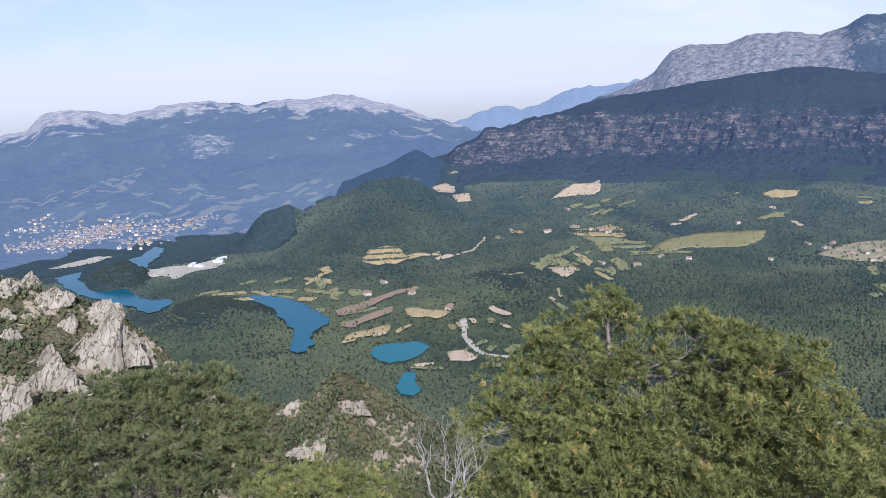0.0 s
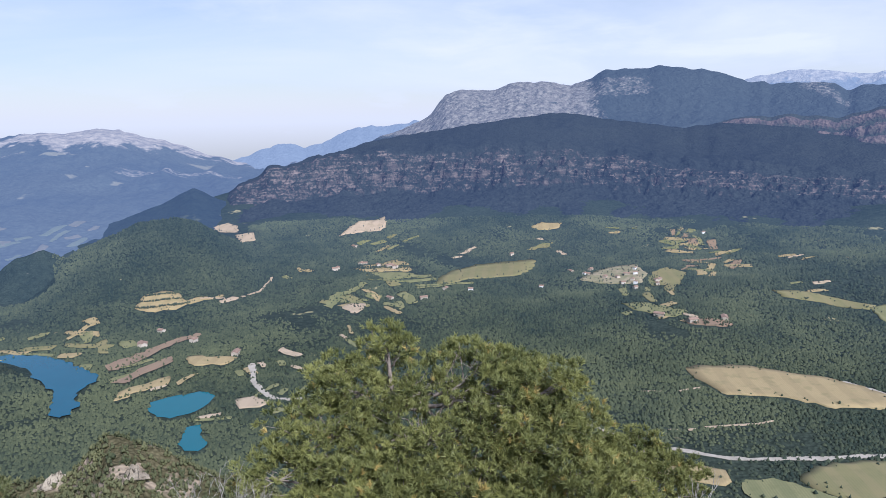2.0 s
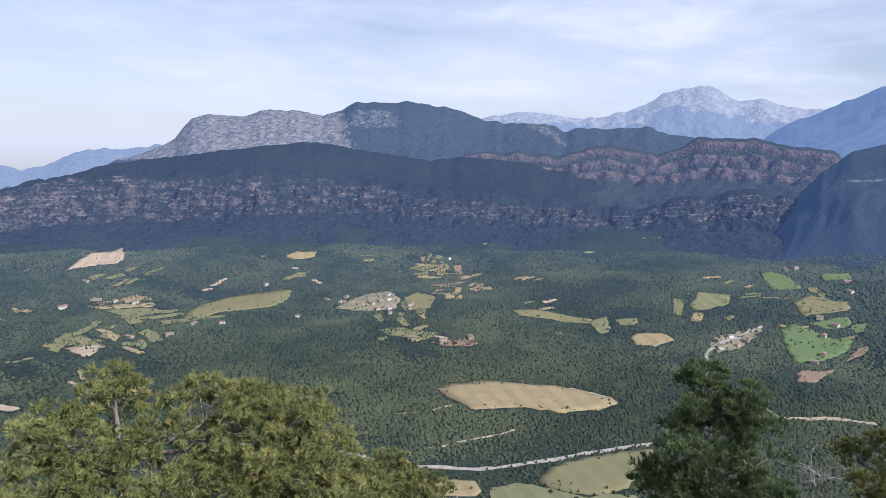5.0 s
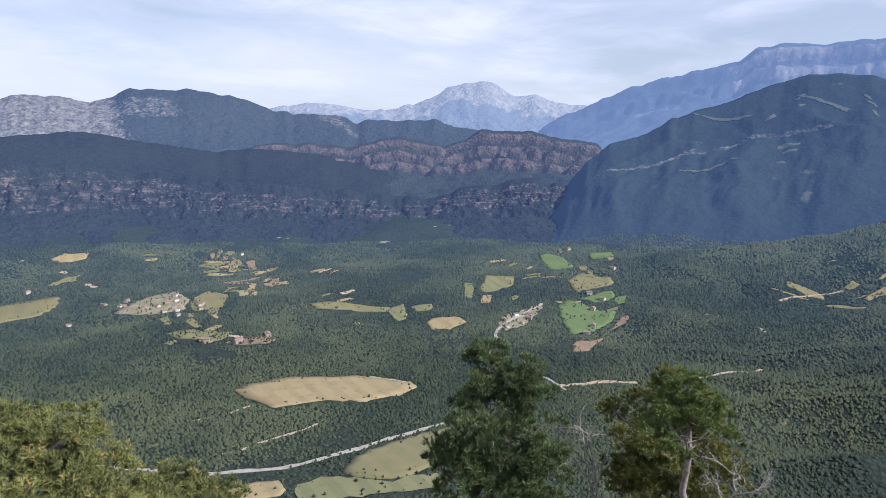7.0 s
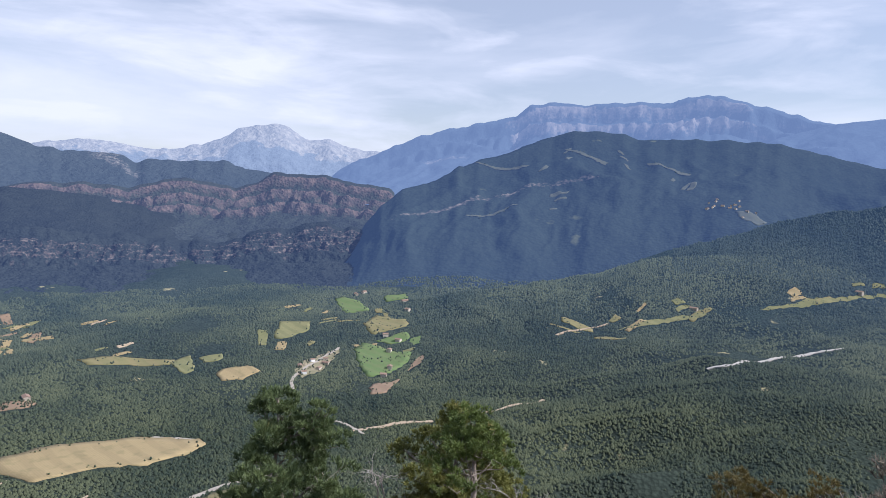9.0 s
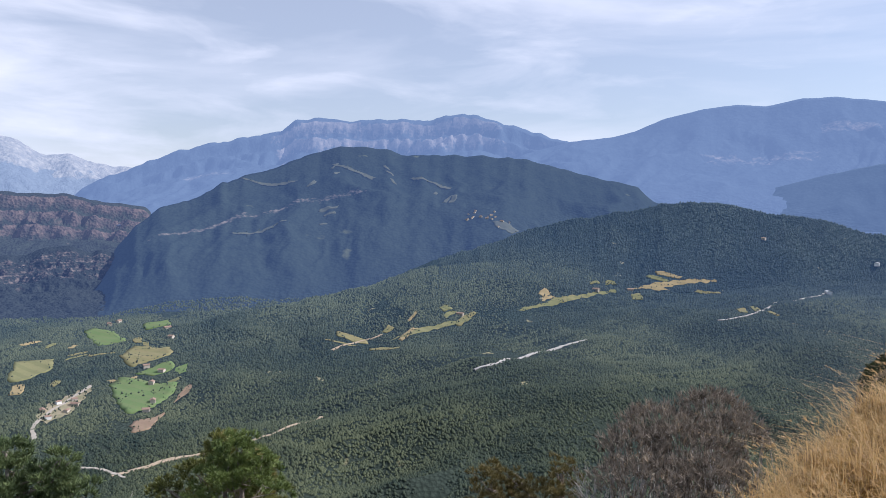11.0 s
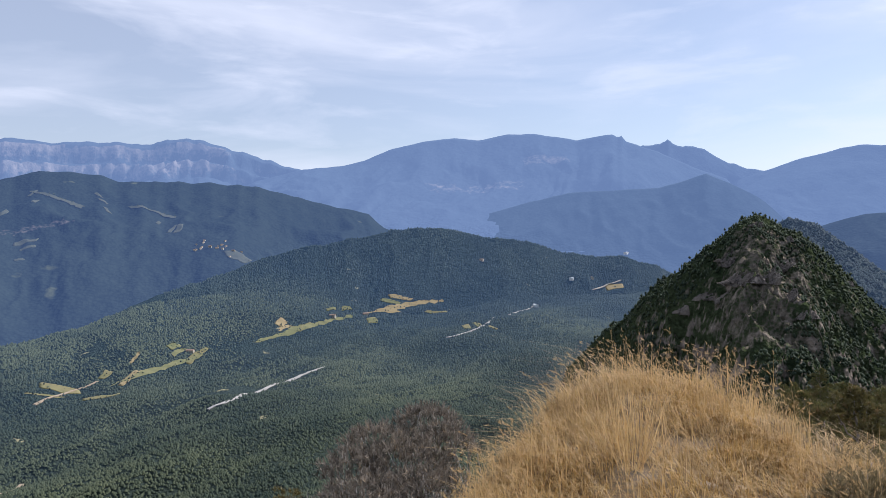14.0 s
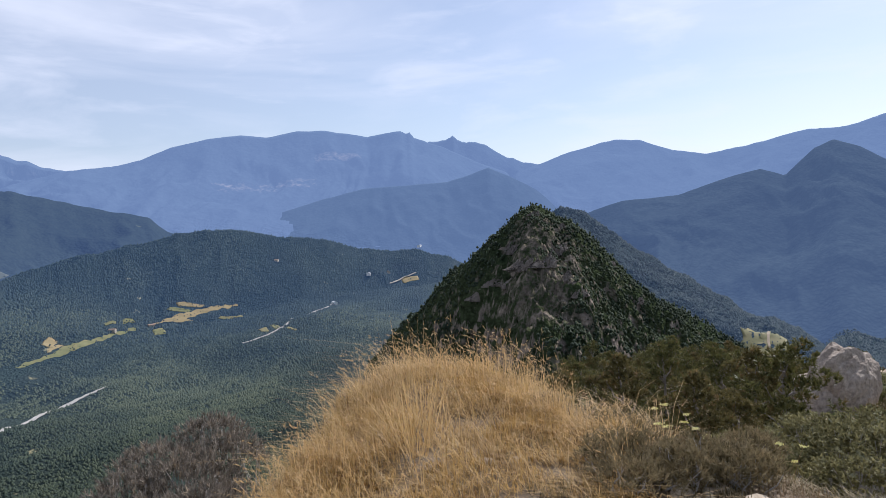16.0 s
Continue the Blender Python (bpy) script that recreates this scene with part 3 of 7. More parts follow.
def ground_sheet():
    az = np.concatenate([np.arange(-40, 166, 0.28), np.arange(166, 320, 2.0)])
    rad = np.concatenate([np.linspace(0.05, 12, 48), np.geomspace(12.4, 150, 60), np.geomspace(153, 1900, 250), np.geomspace(1920, 4990, 70)])
    a, r = np.meshgrid(np.radians(az), rad)
    x, y = r * np.sin(a), r * np.cos(a)
    v = np.stack([x, y, ground_at(x, y)], -1).reshape(-1, 3)
    f = grid_faces(len(rad), len(az), True)
    me = mesh_of("ground", v, f, mat_ground)
    me.materials.append(mat_ridge)
    me.materials.append(mat_soil)
    c = v[f].mean(1)
    ca, cr = polar(c[:, 0], c[:, 1])
    idx = np.where((cr < 420) & (c[:, 2] > np.interp(cr, VALLEY_R, VALLEY_MID) + 12), 1, 0).astype(np.int32)
    idx[cr < 12] = 2
    me.polygons.foreach_set("material_index", idx)
    ob = tagged(new("ground", me), "wooded valley floor and dry scrubby summit slopes", "ground", kind="structure")
    return ob


def grid_normals(x, y, z):
    """Upward normals of a grid, so that neighbouring pieces shade as one."""
    p = np.stack([x, y, z], -1)
    n = np.cross(np.gradient(p, axis=1), np.gradient(p, axis=0))
    n = n * np.where(n[..., 2:] < 0, -1.0, 1.0)
    return n / np.maximum(np.linalg.norm(n, axis=-1, keepdims=True), 1e-9)


def mountain(name, label, material, crest, r_crest, foot_r, foot_z=None, back=0.25, steep=None, amp=0.06, gully=90.0, seed=1, step=0.19,
             power=1.15, rows=56, rough=0.012, bands=(), bare=None, ends=3.0, ledges=0):
    """A range whose crest stands at the elevations (degrees) by azimuth given in crest. steep: (start, end, share) of a cliff band
    on the way up; bands: (start, end, first azimuth, last azimuth, amount) of rock shown there; bare: share of the height above which
    the range is bare. r_crest, foot_r: numbers or curves by azimuth."""
    def by(v, a):
        return curve(v, a) if isinstance(v, (list, tuple)) else np.full_like(a, float(v))
    a0, a1 = crest[0][0], crest[-1][0]
    az = np.arange(a0, a1 + step, step)
    el = curve(crest, az)
    rc, rf = by(r_crest, az), by(foot_r, az)
    zf = ground_at(rf * np.sin(np.radians(az)), rf * np.cos(np.radians(az))) - 5 if foot_z is None else by(foot_z, az)
    zc = EYE + rc * np.tan(np.radians(el))
    zc = zc + rough * rc * 0.25 * fbm(az * rc / 57.3 / 55, az * 0, 4, seed + 40)
    taper = smooth(az, a0, a0 + ends) * (1 - smooth(az, a1 - ends, a1))
    zc = zf + (zc - zf) * taper
    t = np.concatenate([np.linspace(0, 1, rows), 1 + np.linspace(0.04, 1, 14)])
    tt, aa = np.meshgrid(t, az, indexing="ij")
    up = np.clip(tt, 0, 1)
    r = rf + (rc - rf) * np.where(tt <= 1, tt, 1 + (tt - 1) * back)
    x, y = r * np.sin(np.radians(aa)), r * np.cos(np.radians(aa))
    wob = fbm(x / (gully * 2.2), y / (gully * 2.2), 4, seed + 5)
    s0, s1, share = steep or (0.5, 0.6, 0.1)
    s0w = s0 + 0.05 * wob
    width = s1 - s0
    if steep:
        frac = np.clip((up - s0w) / width, 0, 1)
        if ledges:
            level = frac * ledges + (0.8 * wob + 0.9 * fbm(x / (gully * 0.45), y / (gully * 0.45), 4, seed + 61)) * np.sin(np.pi * frac)
            part_up = level - np.floor(level)
            face = smooth(part_up, 0.42, 0.95) * (frac > 0) * (frac < 1)
            frac = np.where((frac > 0) & (frac < 1), np.clip((np.floor(level) + smooth(part_up, 0.40, 1.0)) / ledges, 0, 1), frac)
        low = np.clip(up / s0w, 0, 1) * s0
        high = np.clip((up - s0w - width) / np.maximum(1 - s0w - width, 0.02), 0, 1) * (1 - s1)
        h = (1 - share) * (low + high) / (1 - width) + share * frac
    else:
        h = up ** power
    z = zf + (zc - zf) * h
    lat = aa * np.mean(rc) / 57.3
    window = np.sin(np.pi * up) ** 0.7
    size = np.mean(zc - zf)
    warp = wob * 1.3 + 0.8 * fbm(x / (gully * 5), y / (gully * 5), 2, seed + 23)
    z = z + amp * size * window * (fbm(lat / gully + warp, r / (gully * 2.0) + warp, 5, seed, True) * 0.6 + 0.9 * wob)
    z = z + rough * size * window * fbm(x / (gully * 0.16), y / (gully * 0.16), 3, seed + 11, True)
    over = np.clip(tt - 1, 0, 1)
    z = z - over * (zc - zf) * 0.8
    rock = np.zeros_like(z)
    for b0, b1, z0, z1, amount in bands:
        on = smooth(up + 0.05 * wob, b0, b0 + 0.03) * (1 - smooth(up + 0.05 * wob, b1 - 0.03, b1))
        side = aa + 3.0 * wob
        on = on * smooth(side, z0, z0 + 3) * (1 - smooth(side, z1 - 3, z1))
        if ledges and amount > 0.55:
            on = on * (0.35 + 0.65 * face)
        rock = np.maximum(rock, on * amount)
    if bare is not None:
        rock = np.maximum(rock, smooth(up + 0.25 * wob + 0.2 * fbm(x / 60, y / 60, 4, seed + 3), bare, bare + 0.3))
    MOUNTAINS.append((a0, step, rf, rc, back, t, z))
    ob = tagged(new(name), label, "mountain")
    mid = len(az) // 2
    ob.matrix_basis = pose(float(x[0, mid]), float(y[0, mid]), float(z[0, mid]))
    here = np.array([x[0, mid], y[0, mid], z[0, mid]])
    cut = [0, int(rows * s0), int(rows * s1), rows + 1, len(t) - 1] if steep else [0, int(rows * 0.55), rows + 1, len(t) - 1]
    names = ("lower_slope", "cliff_face", "summit_slope", "far_side") if steep else ("lower_slope", "upper_slope", "far_side")
    normals = grid_normals(x, y, z)
    for piece, r0, r1 in zip(names, cut, cut[1:]):
        v = np.stack([x[r0:r1 + 1], y[r0:r1 + 1], z[r0:r1 + 1]], -1).reshape(-1, 3)
        me = mesh_of(piece, v - here, grid_faces(r1 - r0 + 1, len(az)), material)
        me.attributes.new("rock", "FLOAT", "POINT").data.foreach_set("value", rock[r0:r1 + 1].ravel().astype(np.float32))
        me.normals_split_custom_set_from_vertices(normals[r0:r1 + 1].reshape(-1, 3).tolist())
        child = new(piece, me)
        child.parent = ob
    return ob


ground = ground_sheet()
A_CREST = [(-42, -3.2), (-36, -2.6), (-31.8, -2), (-30.2, -1.6), (-29, -0.7), (-27.9, -0.4), (-26.3, -0.6), (-23.9, -0.9), (-21.8, -0.6), (-19.7, -0.3),
           (-17.7, -0.2), (-16.5, -0.5), (-14.8, -0.7), (-13, -0.4), (-10.9, -0.5), (-8.2, -0.2), (-6.9, -0.3), (-5.1, -0.8),
           (-2.4, -1.6), (-0.2, -2.5), (1.2, -2.9), (3, -3.4), (6, -4.5)]
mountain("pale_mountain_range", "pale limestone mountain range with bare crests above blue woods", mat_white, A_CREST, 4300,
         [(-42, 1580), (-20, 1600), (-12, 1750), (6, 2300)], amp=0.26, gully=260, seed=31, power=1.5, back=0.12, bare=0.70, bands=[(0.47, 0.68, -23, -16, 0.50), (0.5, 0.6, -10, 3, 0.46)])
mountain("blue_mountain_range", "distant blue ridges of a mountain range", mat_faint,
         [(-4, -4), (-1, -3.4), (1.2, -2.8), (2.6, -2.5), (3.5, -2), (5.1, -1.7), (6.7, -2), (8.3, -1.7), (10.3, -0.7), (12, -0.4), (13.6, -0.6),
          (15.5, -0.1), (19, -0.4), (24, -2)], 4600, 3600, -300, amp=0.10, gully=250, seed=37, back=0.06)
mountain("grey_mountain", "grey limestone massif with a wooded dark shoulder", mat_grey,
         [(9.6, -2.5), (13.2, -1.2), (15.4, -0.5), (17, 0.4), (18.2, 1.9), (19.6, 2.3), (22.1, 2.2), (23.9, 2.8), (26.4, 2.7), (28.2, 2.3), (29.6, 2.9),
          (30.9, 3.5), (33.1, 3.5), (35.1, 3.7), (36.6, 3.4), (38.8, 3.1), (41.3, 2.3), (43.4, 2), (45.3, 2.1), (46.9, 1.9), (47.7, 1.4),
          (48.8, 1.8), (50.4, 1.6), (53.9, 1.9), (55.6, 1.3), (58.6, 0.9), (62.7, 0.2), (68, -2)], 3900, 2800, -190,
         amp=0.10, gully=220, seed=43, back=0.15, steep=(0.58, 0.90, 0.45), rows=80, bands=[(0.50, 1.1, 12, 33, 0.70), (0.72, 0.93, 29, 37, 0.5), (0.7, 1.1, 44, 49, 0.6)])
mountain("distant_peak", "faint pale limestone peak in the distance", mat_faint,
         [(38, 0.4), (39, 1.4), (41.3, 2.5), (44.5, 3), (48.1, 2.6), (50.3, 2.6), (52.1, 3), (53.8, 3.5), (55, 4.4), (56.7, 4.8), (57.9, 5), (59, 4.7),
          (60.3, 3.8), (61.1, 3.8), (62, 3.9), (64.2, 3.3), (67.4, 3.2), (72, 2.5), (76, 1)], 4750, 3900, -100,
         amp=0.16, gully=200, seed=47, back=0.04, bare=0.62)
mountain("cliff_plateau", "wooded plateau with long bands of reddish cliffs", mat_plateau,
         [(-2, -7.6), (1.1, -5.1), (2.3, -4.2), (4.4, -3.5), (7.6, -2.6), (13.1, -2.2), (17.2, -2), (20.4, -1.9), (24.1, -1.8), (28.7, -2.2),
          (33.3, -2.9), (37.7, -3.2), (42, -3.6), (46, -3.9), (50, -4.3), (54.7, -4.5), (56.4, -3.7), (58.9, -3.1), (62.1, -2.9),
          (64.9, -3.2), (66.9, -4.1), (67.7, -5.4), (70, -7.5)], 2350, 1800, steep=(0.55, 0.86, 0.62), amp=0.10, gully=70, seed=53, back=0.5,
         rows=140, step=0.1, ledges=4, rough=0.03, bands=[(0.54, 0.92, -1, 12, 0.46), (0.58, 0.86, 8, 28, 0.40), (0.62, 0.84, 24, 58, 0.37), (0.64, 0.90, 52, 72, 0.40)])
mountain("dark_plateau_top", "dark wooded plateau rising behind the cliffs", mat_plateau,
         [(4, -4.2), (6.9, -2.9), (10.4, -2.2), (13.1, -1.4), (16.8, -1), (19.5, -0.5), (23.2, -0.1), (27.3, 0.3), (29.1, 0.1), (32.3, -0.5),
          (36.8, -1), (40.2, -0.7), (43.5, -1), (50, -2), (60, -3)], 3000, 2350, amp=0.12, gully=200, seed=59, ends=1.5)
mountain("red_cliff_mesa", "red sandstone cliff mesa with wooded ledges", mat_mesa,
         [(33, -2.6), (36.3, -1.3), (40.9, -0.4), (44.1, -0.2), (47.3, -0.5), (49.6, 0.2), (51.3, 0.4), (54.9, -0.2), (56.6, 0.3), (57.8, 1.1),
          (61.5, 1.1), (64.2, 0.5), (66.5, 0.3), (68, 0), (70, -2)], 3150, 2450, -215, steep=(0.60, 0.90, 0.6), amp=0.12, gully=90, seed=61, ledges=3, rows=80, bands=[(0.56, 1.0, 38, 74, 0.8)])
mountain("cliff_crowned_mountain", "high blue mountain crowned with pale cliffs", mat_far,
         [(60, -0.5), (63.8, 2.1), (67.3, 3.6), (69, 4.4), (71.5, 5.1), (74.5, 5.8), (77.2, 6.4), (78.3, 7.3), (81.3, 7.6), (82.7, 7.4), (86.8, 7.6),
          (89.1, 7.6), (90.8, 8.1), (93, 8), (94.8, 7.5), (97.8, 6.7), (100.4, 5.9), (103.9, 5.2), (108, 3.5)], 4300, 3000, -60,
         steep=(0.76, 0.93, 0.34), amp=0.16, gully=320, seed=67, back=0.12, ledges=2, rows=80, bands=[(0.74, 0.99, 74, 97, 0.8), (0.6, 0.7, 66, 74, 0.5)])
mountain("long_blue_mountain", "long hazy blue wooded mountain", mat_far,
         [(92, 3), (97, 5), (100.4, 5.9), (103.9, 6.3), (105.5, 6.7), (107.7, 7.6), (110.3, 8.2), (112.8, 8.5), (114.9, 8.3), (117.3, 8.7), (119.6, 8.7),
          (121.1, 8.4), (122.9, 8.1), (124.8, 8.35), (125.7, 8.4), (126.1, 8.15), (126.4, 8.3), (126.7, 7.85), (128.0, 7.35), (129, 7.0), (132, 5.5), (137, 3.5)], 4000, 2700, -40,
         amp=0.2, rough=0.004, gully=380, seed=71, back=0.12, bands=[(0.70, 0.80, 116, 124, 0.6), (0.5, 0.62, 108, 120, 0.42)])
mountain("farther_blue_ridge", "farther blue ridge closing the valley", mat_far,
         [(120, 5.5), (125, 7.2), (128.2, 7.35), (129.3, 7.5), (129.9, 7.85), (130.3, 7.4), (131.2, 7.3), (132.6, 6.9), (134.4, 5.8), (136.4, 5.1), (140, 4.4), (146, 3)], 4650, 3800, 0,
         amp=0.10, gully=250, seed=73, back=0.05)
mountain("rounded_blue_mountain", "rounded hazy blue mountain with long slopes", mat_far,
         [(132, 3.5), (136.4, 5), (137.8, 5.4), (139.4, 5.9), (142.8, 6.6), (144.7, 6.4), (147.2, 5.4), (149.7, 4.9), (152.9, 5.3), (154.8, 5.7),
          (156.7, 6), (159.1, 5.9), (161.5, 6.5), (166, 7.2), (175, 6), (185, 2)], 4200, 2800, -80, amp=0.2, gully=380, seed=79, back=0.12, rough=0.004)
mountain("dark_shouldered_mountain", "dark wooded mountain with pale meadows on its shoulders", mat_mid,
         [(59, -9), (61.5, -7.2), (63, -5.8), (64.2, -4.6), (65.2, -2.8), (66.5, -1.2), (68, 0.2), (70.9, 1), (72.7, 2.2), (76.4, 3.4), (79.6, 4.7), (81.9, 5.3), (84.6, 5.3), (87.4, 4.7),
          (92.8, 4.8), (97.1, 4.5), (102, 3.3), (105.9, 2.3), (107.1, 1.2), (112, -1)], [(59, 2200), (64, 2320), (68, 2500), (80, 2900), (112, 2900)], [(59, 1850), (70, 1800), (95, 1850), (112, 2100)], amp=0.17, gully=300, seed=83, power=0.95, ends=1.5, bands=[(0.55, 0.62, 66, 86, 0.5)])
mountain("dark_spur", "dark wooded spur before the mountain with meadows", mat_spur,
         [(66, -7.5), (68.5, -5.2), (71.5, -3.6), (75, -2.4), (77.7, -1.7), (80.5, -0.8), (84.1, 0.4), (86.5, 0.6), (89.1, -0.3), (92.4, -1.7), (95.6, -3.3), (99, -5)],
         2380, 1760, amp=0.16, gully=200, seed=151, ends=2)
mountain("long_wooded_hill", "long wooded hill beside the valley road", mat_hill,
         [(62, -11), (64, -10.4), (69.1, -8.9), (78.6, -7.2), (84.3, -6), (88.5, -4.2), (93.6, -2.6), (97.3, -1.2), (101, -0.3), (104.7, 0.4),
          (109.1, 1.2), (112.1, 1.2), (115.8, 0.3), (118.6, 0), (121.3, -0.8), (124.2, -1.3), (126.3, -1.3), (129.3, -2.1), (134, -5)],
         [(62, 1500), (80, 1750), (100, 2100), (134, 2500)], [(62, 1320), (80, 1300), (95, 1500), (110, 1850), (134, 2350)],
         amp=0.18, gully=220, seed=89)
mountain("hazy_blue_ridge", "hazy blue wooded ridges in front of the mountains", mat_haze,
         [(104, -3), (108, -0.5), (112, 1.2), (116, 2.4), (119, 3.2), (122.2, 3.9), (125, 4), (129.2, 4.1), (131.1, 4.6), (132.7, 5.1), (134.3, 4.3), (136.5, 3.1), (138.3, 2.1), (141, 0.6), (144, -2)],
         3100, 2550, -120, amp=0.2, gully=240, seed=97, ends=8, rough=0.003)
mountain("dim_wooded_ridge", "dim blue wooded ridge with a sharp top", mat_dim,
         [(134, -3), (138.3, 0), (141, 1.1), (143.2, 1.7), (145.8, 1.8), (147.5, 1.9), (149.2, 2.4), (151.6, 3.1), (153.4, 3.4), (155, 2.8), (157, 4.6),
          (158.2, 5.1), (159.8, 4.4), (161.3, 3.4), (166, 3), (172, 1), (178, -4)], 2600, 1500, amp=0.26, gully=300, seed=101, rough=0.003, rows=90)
mountain("wooded_cone_hill", "rounded cone-shaped hill covered with pine woods", mat_hill,
         [(-21, -15.6), (-18.9, -14.3), (-16.5, -12.7), (-13.2, -10.8), (-10.3, -9), (-7.9, -8), (-6, -7.3), (-3.5, -7.1), (-1.8, -7.6), (0.5, -8.9),
          (3.2, -10.6), (5.6, -12.3), (9, -14)], 1650, [(-21, 1230), (-10, 1150), (9, 1220)], amp=0.12, gully=130, seed=103, power=1.0)
mountain("small_knoll", "small dark wooded knoll with a rock face", mat_hill,
         [(-18, -12), (-16.7, -10.9), (-14.3, -9.1), (-13.4, -8.9), (-12.5, -8.7), (-11.2, -9.4), (-9.5, -10.7), (-7, -12)], 1640, 1520, amp=0.08, gully=90, seed=107, bands=[(0.6, 0.9, -15.5, -12.5, 0.8)])
mountain("wooded_saddle_hill", "wooded foothill below the cliffs", mat_mid,
         [(-17, -12), (-14, -9.9), (-10.2, -7.8), (-6.4, -6.7), (-3.6, -5.7), (-1.9, -4.9), (-0.8, -5.4), (2, -6.7), (5, -8)], 2250, 1850, amp=0.08, gully=120, seed=109)
mountain("rocky_peak", "steep rocky peak dotted with dark pines", mat_peak,
         [(119, -14), (124.3, -8.5), (126.5, -6.8), (129.3, -3.2), (131.7, -1), (133.6, 0.3), (135.1, 1.6), (136.3, 2.1), (137.4, 1.7), (138, 1.1),
          (139.1, 0.6), (140.8, -1.5), (142.9, -3.9), (145, -5.7), (147.9, -8), (151.1, -9.8), (156, -13)], 430, [(119, 330), (126, 230), (136, 190), (156, 210)], amp=0.22, gully=45,
         seed=113, step=0.08, rows=140, rough=0.10, back=0.5, power=0.9, bands=[(0.40, 0.93, 132, 141, 0.50)])
mountain("rear_peak", "dark pine-covered ridge behind the rocky peak", mat_rear,
         [(132, -3), (136.9, 1.2), (138.1, 1.5), (139.2, 1.8), (140.5, 1), (142.2, -0.7), (144.3, -2.4), (147.2, -3.8), (150.4, -5.9), (152.7, -7.6),
          (155.7, -8.8), (160, -12)], 1500, 1120, amp=0.2, gully=130, seed=127, back=0.5, rough=0.05)
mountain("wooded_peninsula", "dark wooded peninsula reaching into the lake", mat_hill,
         [(-25, -16.9), (-23.7, -16.6), (-22, -16), (-20.3, -15.5), (-18.5, -15.6), (-16.5, -16.3), (-14.5, -17.1), (-13.2, -17.9), (-12.3, -18.8), (-11.8, -20)],
         [(-25, 1130), (-18, 1150), (-11.8, 1000)], [(-25, 1040), (-18, 1000), (-11.8, 900)], amp=0.08, gully=70, seed=131, ends=2.0, back=0.9)
mountain("wooded_island_hill", "low dark wooded hill rising from the lake shore", mat_hill,
         [(-29, -13.4), (-28.5, -12.9), (-27.5, -12.4), (-26, -11.9), (-25, -11.8), (-24.1, -12.4), (-23.2, -13.2), (-22.5, -14), (-21.8, -15)], 1420, 1320, amp=0.06, gully=70, seed=137,
         ends=2.0, back=0.9)
# ---- end of terrain ----

# ---------------------------------------------------------------- lakes, fields and roads
from mathutils.geometry import tessellate_polygon

FIELD_PLANS, TERRACES, HAZY_PLANS, VILLAGES = [], [], [], []


def inside(px, py, plan):
    """Which of the places lie within the outline."""
    hit = np.zeros(np.shape(px), dtype=bool)
    n = len(plan)
    for i in range(n):
        (x0, y0), (x1, y1) = plan[i], plan[(i + 1) % n]
        cross = (y0 > py) != (y1 > py)
        with np.errstate(divide="ignore", invalid="ignore"):
            hit ^= cross & (px < (x1 - x0) * (py - y0) / (y1 - y0 + 1e-9) + x0)
    return hit


def height(x, y):
    return float(surface(x, y))


def outline(plan, spacing, wobble, seed):
    """The outline, rounded a little and made uneven."""
    p = [Vector(q) for q in plan]
    out = []
    for i, a in enumerate(p):
        b = p[(i + 1) % len(p)]
        n = max(2, int((b - a).length / spacing))
        out += [a.lerp(b, k / n) for k in range(n)]
    m = len(out)
    out = [(out[i - 1] + out[i] * 6 + out[(i + 1) % m]) / 8 for i in range(m)]
    rng = random.Random(seed)
    return [q + Vector((rng.uniform(-1, 1), rng.uniform(-1, 1))) * wobble for q in out]


